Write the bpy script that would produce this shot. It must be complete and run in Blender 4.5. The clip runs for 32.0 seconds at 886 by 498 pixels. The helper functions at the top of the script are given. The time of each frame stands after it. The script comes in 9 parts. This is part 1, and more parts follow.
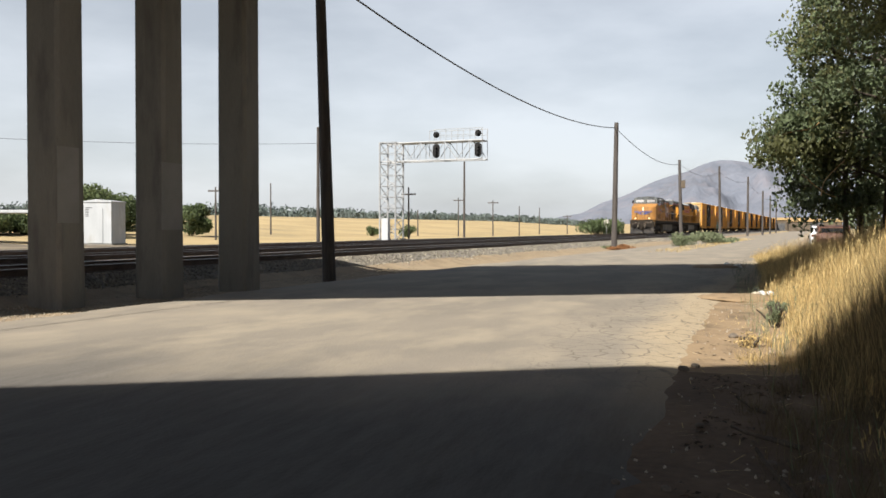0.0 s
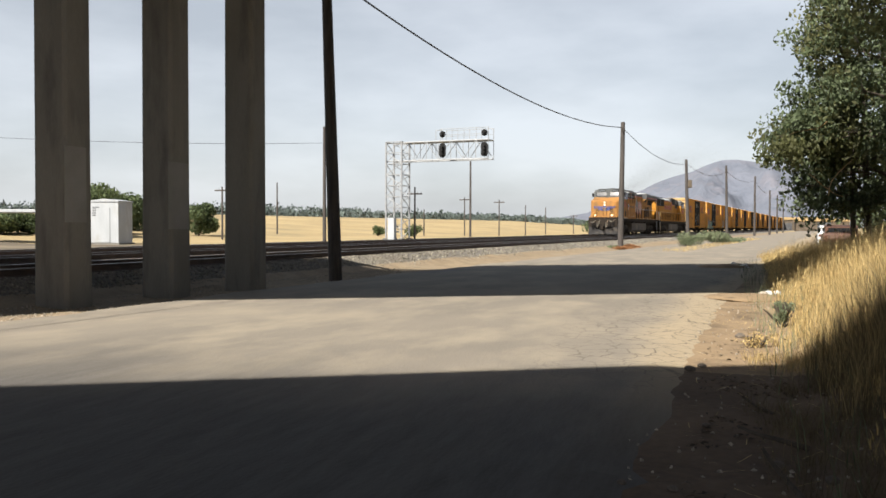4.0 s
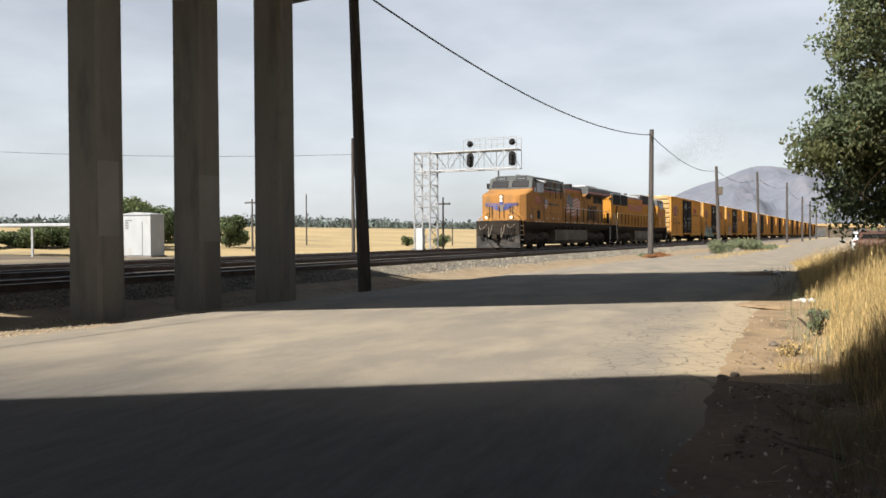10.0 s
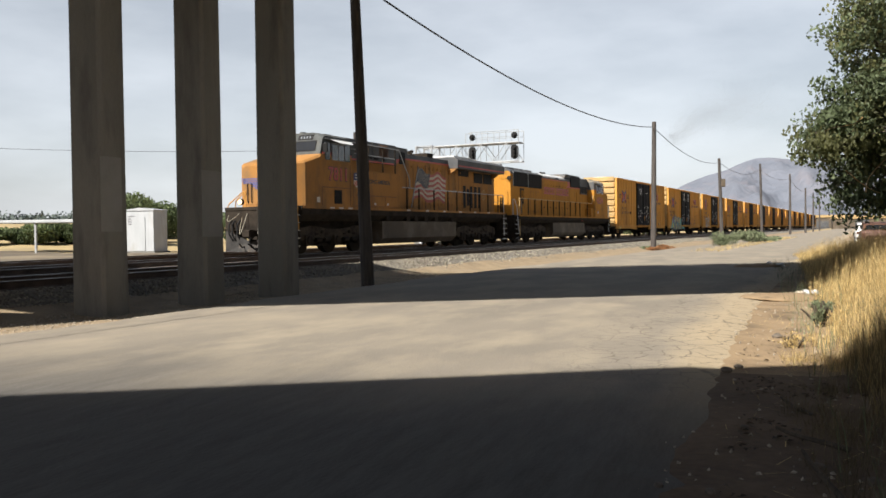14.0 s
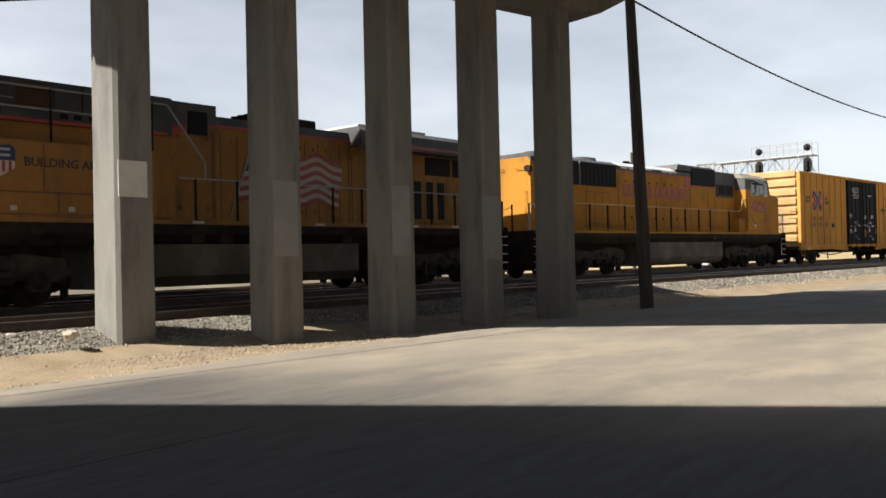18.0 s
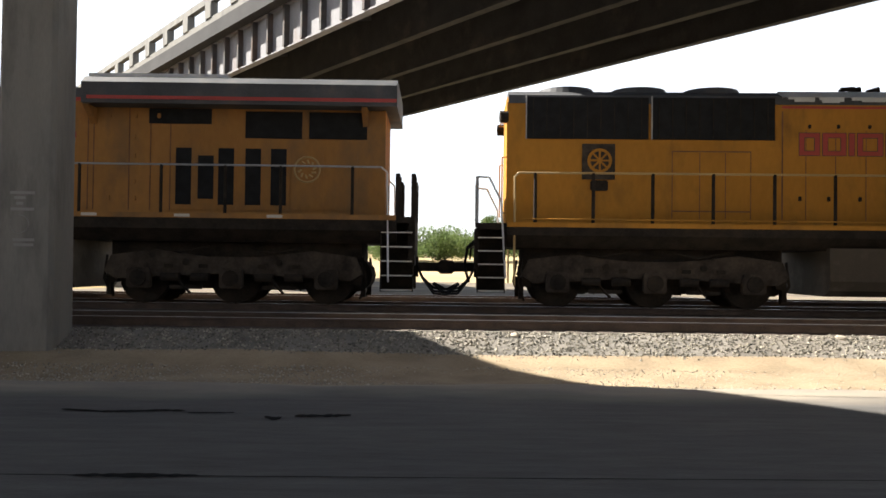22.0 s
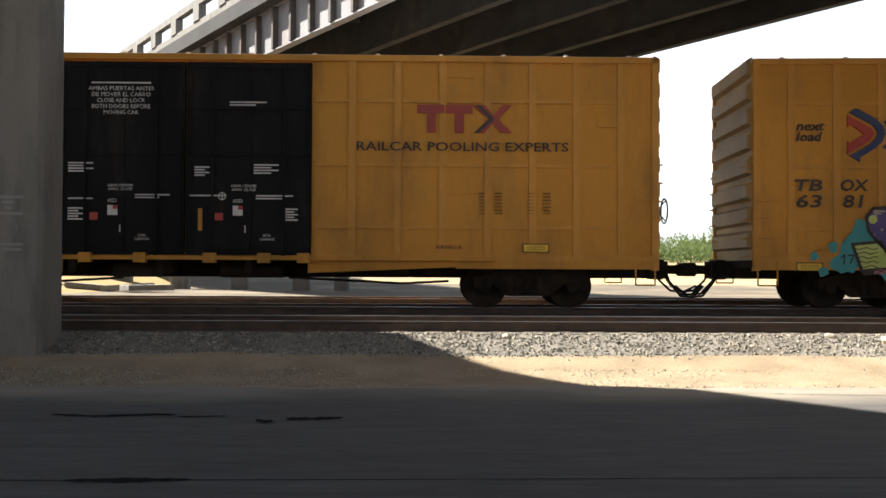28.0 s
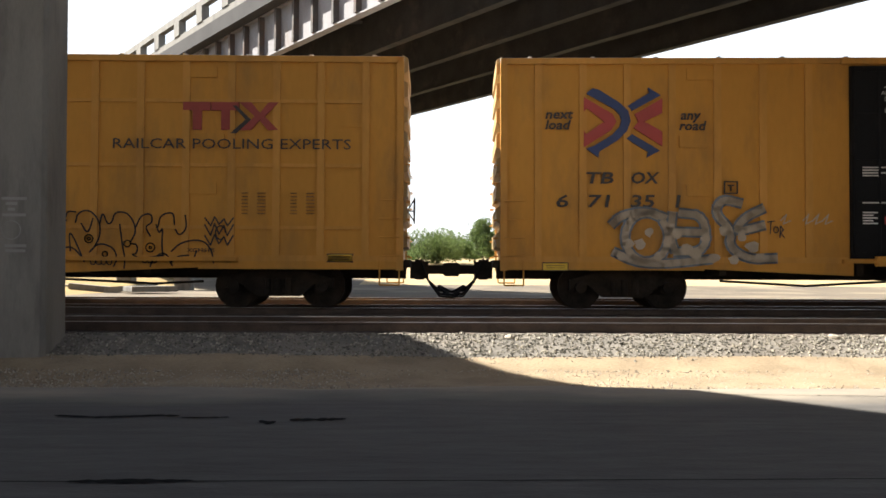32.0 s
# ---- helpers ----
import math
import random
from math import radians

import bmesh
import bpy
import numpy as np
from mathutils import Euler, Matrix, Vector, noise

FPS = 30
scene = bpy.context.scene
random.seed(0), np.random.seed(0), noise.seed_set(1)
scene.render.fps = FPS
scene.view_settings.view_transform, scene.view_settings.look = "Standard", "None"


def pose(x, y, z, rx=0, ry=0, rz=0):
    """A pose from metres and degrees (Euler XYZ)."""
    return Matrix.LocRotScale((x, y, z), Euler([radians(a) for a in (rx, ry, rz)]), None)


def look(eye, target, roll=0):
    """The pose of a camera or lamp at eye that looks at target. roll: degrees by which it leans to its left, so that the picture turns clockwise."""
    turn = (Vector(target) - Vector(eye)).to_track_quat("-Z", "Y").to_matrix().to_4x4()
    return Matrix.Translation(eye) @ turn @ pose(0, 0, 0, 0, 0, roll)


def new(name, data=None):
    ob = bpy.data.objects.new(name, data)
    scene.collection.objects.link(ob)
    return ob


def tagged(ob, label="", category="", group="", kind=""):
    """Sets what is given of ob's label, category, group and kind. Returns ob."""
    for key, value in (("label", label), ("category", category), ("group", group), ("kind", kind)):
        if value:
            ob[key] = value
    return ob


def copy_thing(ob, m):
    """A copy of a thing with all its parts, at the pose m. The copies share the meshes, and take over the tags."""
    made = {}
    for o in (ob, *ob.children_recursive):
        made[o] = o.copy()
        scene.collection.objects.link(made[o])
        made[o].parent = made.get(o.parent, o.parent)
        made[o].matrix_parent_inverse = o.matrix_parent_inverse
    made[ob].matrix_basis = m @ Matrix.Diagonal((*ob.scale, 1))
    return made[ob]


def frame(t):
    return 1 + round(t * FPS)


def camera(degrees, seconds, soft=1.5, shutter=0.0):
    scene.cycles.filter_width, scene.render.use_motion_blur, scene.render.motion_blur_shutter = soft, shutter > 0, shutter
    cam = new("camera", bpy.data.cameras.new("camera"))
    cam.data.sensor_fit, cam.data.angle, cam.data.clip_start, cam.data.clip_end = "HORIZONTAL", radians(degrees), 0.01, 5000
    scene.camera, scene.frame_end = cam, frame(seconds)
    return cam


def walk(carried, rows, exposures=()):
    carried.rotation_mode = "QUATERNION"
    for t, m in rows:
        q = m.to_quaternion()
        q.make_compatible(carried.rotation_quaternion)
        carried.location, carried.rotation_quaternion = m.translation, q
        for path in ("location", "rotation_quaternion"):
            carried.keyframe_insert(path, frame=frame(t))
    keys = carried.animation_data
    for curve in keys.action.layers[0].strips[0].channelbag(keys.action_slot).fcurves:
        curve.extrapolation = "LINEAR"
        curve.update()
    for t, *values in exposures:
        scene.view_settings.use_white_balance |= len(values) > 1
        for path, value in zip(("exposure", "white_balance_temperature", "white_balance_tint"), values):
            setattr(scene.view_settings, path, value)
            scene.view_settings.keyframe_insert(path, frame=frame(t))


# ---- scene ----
cam = camera(54.20, 32.0, soft=1.6)
EYE = 1.35
walk(cam, [
    (0, pose(0, 0, EYE, 88.56, -0.14, -72.38)),
    (0.5, pose(0, 0, EYE, 88.46, -0.29, -72.37)),
    (1, pose(0, 0, EYE, 88.47, -0.30, -72.34)),
    (1.5, pose(0, 0, EYE, 88.42, -0.26, -72.25)),
    (2, pose(0, 0, EYE, 88.40, -0.13, -72.25)),
    (2.5, pose(0, 0, EYE, 88.45, -0.09, -72.20)),
    (4.5, pose(0, 0, EYE, 88.52, -0.15, -71.86)),
    (5, pose(0, 0, EYE, 88.51, -0.07, -71.62)),
    (5.5, pose(0, 0, EYE, 88.67, -0.16, -71.22)),
    (6, pose(0, 0, EYE, 88.71, -0.27, -71.03)),
    (6.5, pose(0, 0, EYE, 88.64, -0.16, -70.98)),
    (7, pose(0, 0, EYE, 88.49, -0.17, -71.00)),
    (7.5, pose(0, 0, EYE, 88.45, -0.09, -70.92)),
    (8, pose(0, 0, EYE, 88.59, -0.02, -70.87)),
    (8.5, pose(0, 0, EYE, 88.81, 0.14, -70.81)),
    (9, pose(0, 0, EYE, 89.08, 0.25, -70.60)),
    (9.5, pose(0, 0, EYE, 89.18, 0.25, -70.34)),
    (10, pose(0, 0, EYE, 89.19, 0.38, -70.09)),
    (10.5, pose(0, 0, EYE, 89.25, 0.40, -69.84)),
    (11, pose(0, 0, EYE, 89.25, 0.30, -69.79)),
    (11.5, pose(0, 0, EYE, 88.99, 0.31, -69.73)),
    (12, pose(0, 0, EYE, 88.86, 0.37, -69.46)),
    (12.5, pose(0, 0, EYE, 88.83, 0.35, -69.30)),
    (13, pose(0, 0, EYE, 88.79, 0.48, -69.46)),
    (13.5, pose(0, 0, EYE, 88.75, 0.62, -69.79)),
    (14, pose(0, 0, EYE, 88.78, 0.74, -69.91)),
    (14.5, pose(0, 0, EYE, 88.77, 0.75, -70.04)),
    (16.5, pose(0, 0, EYE, 89.12, 0.82, -69.58)),
    (17, pose(0, 0, EYE, 89.28, 0.85, -68.95)),
    (17.5, pose(0, 0, EYE, 89.69, 0.92, -65.57)),
    (17.7, pose(0, 0, EYE, 89.99, 1.12, -61.26)),
    (18, pose(0, 0, EYE, 90.56, 1.29, -51.72)),
    (18.3, pose(0, 0, EYE, 91.20, 1.55, -36.46)),
    (18.6, pose(0, 0, EYE, 91.43, 1.60, -23.54)),
    (19, pose(0, 0, EYE, 91.52, 1.74, -10.62)),
    (19.3, pose(0, 0, EYE, 91.65, 1.12, -2.41)),
    (19.5, pose(0, 0, EYE, 91.65, 0.97, 0.64)),
    (20, pose(0, 0, EYE, 91.60, -0.07, 2.97)),
    (20.5, pose(0, 0, EYE, 91.30, -0.47, 1.29)),
    (21, pose(0, 0, EYE, 91.18, -0.27, 0.19)),
    (21.5, pose(0, 0, EYE, 91.14, -0.55, -0.17)),
    (22, pose(0, 0, EYE, 91.10, -0.70, -0.48)),
    (22.5, pose(0, 0, EYE, 91.12, -0.59, -1.01)),
    (23, pose(0, 0, EYE, 91.21, -0.57, -1.41)),
    (23.5, pose(0, 0, EYE, 91.35, -0.63, -2.31)),
    (24, pose(0, 0, EYE, 91.41, -0.73, -2.50)),
    (24.5, pose(0, 0, EYE, 91.30, -0.74, -2.23)),
    (25, pose(0, 0, EYE, 91.40, -0.65, -1.39)),
    (25.5, pose(0, 0, EYE, 91.78, -0.76, -0.73)),
    (27.5, pose(0, 0, EYE, 91.15, -0.24, -1.19)),
    (28, pose(0, 0, EYE, 91.20, -0.26, -1.10)),
    (28.5, pose(0, 0, EYE, 91.13, -0.26, -0.95)),
    (29, pose(0, 0, EYE, 91.01, -0.22, -0.88)),
    (29.5, pose(0, 0, EYE, 91.10, -0.32, -0.64)),
    (30, pose(0, 0, EYE, 91.16, -0.32, -0.50)),
    (30.5, pose(0, 0, EYE, 91.14, -0.11, -0.63)),
    (31, pose(0, 0, EYE, 91.18, -0.16, -0.86)),
    (31.5, pose(0, 0, EYE, 91.28, -0.13, -0.87)),
    (32, pose(0, 0, EYE, 91.27, -0.22, -0.90)),
], exposures=[(0, 0.9), (17.0, 0.9), (18.2, 1.1), (19.0, 1.75), (19.8, 2.55), (20.3, 2.5), (21.0, 2.05), (22.5, 1.85), (23.8, 2.0), (25.0, 1.85), (28.0, 1.88), (32.0, 1.88)])

# ---------------------------------------------------------------- sun and sky
SUN_AZ, SUN_EL = radians(158), radians(43)
sun = new("sun", bpy.data.lights.new("sun", "SUN"))
sun.data.energy, sun.data.angle, sun.data.color = 5.0, radians(0.6), (1.0, 0.945, 0.86)
to_sun = Vector((math.cos(SUN_AZ) * math.cos(SUN_EL), math.sin(SUN_AZ) * math.cos(SUN_EL), math.sin(SUN_EL)))
sun.matrix_world = look((-40, 16, 60), Vector((-40, 16, 60)) - to_sun)

world = bpy.data.worlds.new("sky")
scene.world = world
world.use_nodes = True
wn, wl = world.node_tree.nodes, world.node_tree.links
wn.clear()
w_out, w_bg = wn.new("ShaderNodeOutputWorld"), wn.new("ShaderNodeBackground")
w_sky, w_mix = wn.new("ShaderNodeTexSky"), wn.new("ShaderNodeMixRGB")
w_co, w_map = wn.new("ShaderNodeTexCoord"), wn.new("ShaderNodeMapping")
w_noise, w_ramp = wn.new("ShaderNodeTexNoise"), wn.new("ShaderNodeValToRGB")
w_sky.sky_type, w_sky.sun_disc = "NISHITA", False
w_sky.sun_elevation, w_sky.sun_rotation = SUN_EL, math.pi / 2 - SUN_AZ
w_sky.dust_density, w_sky.air_density = 2.0, 1.0
w_map.inputs["Scale"].default_value = (1.5, 1.5, 4.5)
w_noise.inputs["Scale"].default_value, w_noise.inputs["Detail"].default_value = 1.7, 7
w_noise.inputs["Roughness"].default_value = 0.52
w_ramp.color_ramp.elements[0].position, w_ramp.color_ramp.elements[1].position = 0.3, 0.62
w_ramp.color_ramp.elements[0].color = (0.6, 0.6, 0.6, 1)
w_ramp.color_ramp.elements[1].color = (1.0, 1.0, 1.0, 1)
w_mix.inputs["Color2"].default_value = (5.0, 5.1, 5.3, 1)
w_bg.inputs["Strength"].default_value = 0.031
wl.new(w_co.outputs["Generated"], w_map.inputs["Vector"])
wl.new(w_map.outputs["Vector"], w_noise.inputs["Vector"])
wl.new(w_noise.outputs["Fac"], w_ramp.inputs["Fac"])
w_xyz, w_haze, w_fac = wn.new("ShaderNodeSeparateXYZ"), wn.new("ShaderNodeMapRange"), wn.new("ShaderNodeMath")
w_haze.inputs["From Min"].default_value, w_haze.inputs["From Max"].default_value = 0.24, 0.5
w_haze.inputs["To Min"].default_value, w_haze.inputs["To Max"].default_value = 1.0, 0.05
w_fac.operation = "MULTIPLY"
wl.new(w_co.outputs["Generated"], w_xyz.inputs["Vector"])
wl.new(w_xyz.outputs["Z"], w_haze.inputs["Value"])
wl.new(w_ramp.outputs["Color"], w_fac.inputs[0])
wl.new(w_haze.outputs["Result"], w_fac.inputs[1])
wl.new(w_fac.outputs["Value"], w_mix.inputs["Fac"])
wl.new(w_sky.outputs["Color"], w_mix.inputs["Color1"])
w_cloud = wn.new("ShaderNodeMixRGB")
w_cloud.blend_type, w_cloud.inputs["Fac"].default_value = "ADD", 0.55
w_cloud.inputs["Color1"].default_value = (12.2, 12.7, 13.4, 1)
wl.new(w_sky.outputs["Color"], w_cloud.inputs["Color2"])
wl.new(w_cloud.outputs["Color"], w_mix.inputs["Color2"])
wl.new(w_mix.outputs["Color"], w_bg.inputs["Color"])
wl.new(w_bg.outputs["Background"], w_out.inputs["Surface"])


# ---------------------------------------------------------------- materials
def mat(name, a, b=None, rough=0.8, metal=0.0, scale=3.0, fine=40.0, bump=0.15, spread=0.5, stretch=(1, 1, 1), coords="Object",
        dirt=None, dirt_at=0.6, dirt_scale=1.2, per_piece=0.0, glow=0.0, spec=0.5, bump_dist=0.02, thin=0.0, lane=None, edge=None):
    """Two-scale noise between colours a and b, a patchy layer of dirt on top, and fine relief."""
    m = bpy.data.materials.new(name)
    m.use_nodes = True
    n, l = m.node_tree.nodes, m.node_tree.links
    bs = n["Principled BSDF"]
    b = b or tuple(c * 0.75 for c in a)
    tc, mp = n.new("ShaderNodeTexCoord"), n.new("ShaderNodeMapping")
    mp.inputs["Scale"].default_value = stretch
    l.new(tc.outputs[coords], mp.inputs["Vector"])
    n1, n2 = n.new("ShaderNodeTexNoise"), n.new("ShaderNodeTexNoise")
    n1.inputs["Scale"].default_value, n1.inputs["Detail"].default_value = scale, 5
    n2.inputs["Scale"].default_value, n2.inputs["Detail"].default_value = fine, 3
    l.new(mp.outputs["Vector"], n1.inputs["Vector"])
    l.new(mp.outputs["Vector"], n2.inputs["Vector"])
    add = n.new("ShaderNodeMath")
    add.operation = "MULTIPLY_ADD"
    l.new(n2.outputs["Fac"], add.inputs[0])
    add.inputs[1].default_value = 0.45
    l.new(n1.outputs["Fac"], add.inputs[2])
    ramp = n.new("ShaderNodeValToRGB")
    mid = 0.725
    ramp.color_ramp.elements[0].position, ramp.color_ramp.elements[1].position = mid - 0.35 * spread, mid + 0.35 * spread
    ramp.color_ramp.elements[0].color, ramp.color_ramp.elements[1].color = (*b, 1), (*a, 1)
    l.new(add.outputs["Value"], ramp.inputs["Fac"])
    col = ramp.outputs["Color"]
    if dirt:
        n3, r3, mx = n.new("ShaderNodeTexNoise"), n.new("ShaderNodeValToRGB"), n.new("ShaderNodeMixRGB")
        n3.inputs["Scale"].default_value, n3.inputs["Detail"].default_value = dirt_scale, 6
        n3.inputs["Roughness"].default_value = 0.65
        r3.color_ramp.elements[0].position, r3.color_ramp.elements[1].position = dirt_at - 0.09, dirt_at + 0.12
        l.new(mp.outputs["Vector"], n3.inputs["Vector"])
        l.new(n3.outputs["Fac"], r3.inputs["Fac"])
        l.new(r3.outputs["Color"], mx.inputs["Fac"])
        l.new(col, mx.inputs["Color1"])
        mx.inputs["Color2"].default_value = (*dirt, 1)
        col = mx.outputs["Color"]
    if per_piece:
        oi, hs, mr = n.new("ShaderNodeNewGeometry"), n.new("ShaderNodeHueSaturation"), n.new("ShaderNodeMapRange")
        mr.inputs["To Min"].default_value, mr.inputs["To Max"].default_value = 1 - per_piece, 1 + per_piece
        l.new(oi.outputs["Random Per Island"], mr.inputs["Value"])
        l.new(mr.outputs["Result"], hs.inputs["Value"])
        l.new(col, hs.inputs["Color"])
        col = hs.outputs["Color"]
    if edge:
        xyz, bend, far, lin = n.new("ShaderNodeSeparateXYZ"), n.new("ShaderNodeMath"), n.new("ShaderNodeMath"), n.new("ShaderNodeMath")
        l.new(tc.outputs["Object"], xyz.inputs["Vector"])
        bend.operation, bend.inputs[1].default_value = "SUBTRACT", 15.0
        l.new(xyz.outputs["X"], bend.inputs[0])
        far.operation, far.inputs[1].default_value = "MAXIMUM", 0.0
        l.new(bend.outputs["Value"], far.inputs[0])
        lin.operation, lin.inputs[1].default_value = "MULTIPLY_ADD", 0.1
        l.new(far.outputs["Value"], lin.inputs[0])
        l.new(xyz.outputs["Y"], lin.inputs[2])
        wav = n.new("ShaderNodeMath")
        wav.operation, wav.inputs[1].default_value = "MULTIPLY_ADD", -1.6
        l.new(n1.outputs["Fac"], wav.inputs[0])
        l.new(lin.outputs["Value"], wav.inputs[2])
        dust, crk = n.new("ShaderNodeMapRange"), n.new("ShaderNodeMapRange")
        dust.inputs["From Min"].default_value, dust.inputs["From Max"].default_value = 0.3, -0.3
        crk.inputs["From Min"].default_value, crk.inputs["From Max"].default_value = 1.5, 0.4
        for node in (dust, crk):
            node.interpolation_type = "SMOOTHSTEP"
            l.new(wav.outputs["Value"], node.inputs["Value"])
        vor, thin_line, warp, wmix = n.new("ShaderNodeTexVoronoi"), n.new("ShaderNodeMapRange"), n.new("ShaderNodeTexNoise"), n.new("ShaderNodeMixRGB")
        vor.feature = "DISTANCE_TO_EDGE"
        vor.inputs["Scale"].default_value = 3.2
        warp.inputs["Scale"].default_value, warp.inputs["Detail"].default_value = 2.2, 4
        wmix.blend_type, wmix.inputs["Fac"].default_value = "ADD", 0.35
        l.new(tc.outputs["Object"], warp.inputs["Vector"])
        l.new(tc.outputs["Object"], wmix.inputs["Color1"])
        l.new(warp.outputs["Color"], wmix.inputs["Color2"])
        l.new(wmix.outputs["Color"], vor.inputs["Vector"])
        thin_line.inputs["From Min"].default_value, thin_line.inputs["From Max"].default_value = 0.035, 0.008
        l.new(vor.outputs["Distance"], thin_line.inputs["Value"])
        both = n.new("ShaderNodeMath")
        both.operation = "MULTIPLY"
        l.new(thin_line.outputs["Result"], both.inputs[0])
        past, band = n.new("ShaderNodeMapRange"), n.new("ShaderNodeMath")
        past.inputs["From Min"].default_value, past.inputs["From Max"].default_value = 6.5, 9.0
        past.inputs["To Max"].default_value = 0.75
        l.new(xyz.outputs["X"], past.inputs["Value"])
        band.operation = "MULTIPLY"
        l.new(crk.outputs["Result"], band.inputs[0])
        l.new(past.outputs["Result"], band.inputs[1])
        l.new(band.outputs["Value"], both.inputs[1])
        for fac, tone in ((dust.outputs["Result"], edge), (both.outputs["Value"], (0.075, 0.062, 0.048))):
            mx2 = n.new("ShaderNodeMixRGB")
            mx2.inputs["Color2"].default_value = (*tone, 1)
            l.new(fac, mx2.inputs["Fac"])
            l.new(col, mx2.inputs["Color1"])
            col = mx2.outputs["Color"]
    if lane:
        # darker strip of newer, worn surfacing with bridge shade painted in; fades along x
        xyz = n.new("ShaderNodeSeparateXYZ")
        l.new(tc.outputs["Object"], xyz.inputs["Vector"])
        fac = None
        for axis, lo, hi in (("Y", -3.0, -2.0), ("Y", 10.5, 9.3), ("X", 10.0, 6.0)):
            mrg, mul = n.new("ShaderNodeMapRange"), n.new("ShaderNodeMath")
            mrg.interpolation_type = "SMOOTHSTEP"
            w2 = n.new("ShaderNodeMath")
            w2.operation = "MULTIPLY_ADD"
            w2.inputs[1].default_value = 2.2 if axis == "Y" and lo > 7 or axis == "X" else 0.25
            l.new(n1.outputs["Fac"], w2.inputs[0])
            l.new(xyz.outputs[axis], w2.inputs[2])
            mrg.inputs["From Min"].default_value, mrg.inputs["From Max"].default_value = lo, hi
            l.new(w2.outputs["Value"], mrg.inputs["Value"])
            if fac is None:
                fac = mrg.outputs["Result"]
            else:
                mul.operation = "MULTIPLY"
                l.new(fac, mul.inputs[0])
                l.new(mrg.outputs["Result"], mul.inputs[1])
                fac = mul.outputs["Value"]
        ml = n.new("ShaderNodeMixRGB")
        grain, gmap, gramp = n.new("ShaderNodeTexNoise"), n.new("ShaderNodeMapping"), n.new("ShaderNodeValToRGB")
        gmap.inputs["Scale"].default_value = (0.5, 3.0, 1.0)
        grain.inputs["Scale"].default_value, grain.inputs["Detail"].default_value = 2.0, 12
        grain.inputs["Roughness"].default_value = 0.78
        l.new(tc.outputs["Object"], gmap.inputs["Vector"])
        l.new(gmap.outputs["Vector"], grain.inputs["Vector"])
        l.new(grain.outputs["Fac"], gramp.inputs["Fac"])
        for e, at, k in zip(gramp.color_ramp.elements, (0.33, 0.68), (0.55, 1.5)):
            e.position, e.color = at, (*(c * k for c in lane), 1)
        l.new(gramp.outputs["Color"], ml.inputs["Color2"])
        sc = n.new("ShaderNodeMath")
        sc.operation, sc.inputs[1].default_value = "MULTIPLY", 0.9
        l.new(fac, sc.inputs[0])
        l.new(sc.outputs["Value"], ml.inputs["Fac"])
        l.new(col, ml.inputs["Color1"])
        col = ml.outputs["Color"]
    l.new(col, bs.inputs["Base Color"])
    if thin:
        tl, ms = n.new("ShaderNodeBsdfTranslucent"), n.new("ShaderNodeMixShader")
        l.new(col, tl.inputs["Color"])
        ms.inputs["Fac"].default_value = thin
        l.new(bs.outputs["BSDF"], ms.inputs[1])
        l.new(tl.outputs["BSDF"], ms.inputs[2])
        l.new(ms.outputs["Shader"], n["Material Output"].inputs["Surface"])
    bs.inputs["Roughness"].default_value, bs.inputs["Metallic"].default_value = rough, metal
    bs.inputs["Specular IOR Level"].default_value = spec
    if bump:
        bp = n.new("ShaderNodeBump")
        bp.inputs["Strength"].default_value, bp.inputs["Distance"].default_value = bump, bump_dist
        l.new(add.outputs["Value"], bp.inputs["Height"])
        l.new(bp.outputs["Normal"], bs.inputs["Normal"])
    if glow:
        bs.inputs["Emission Color"].default_value, bs.inputs["Emission Strength"].default_value = (*a, 1), glow
    return m


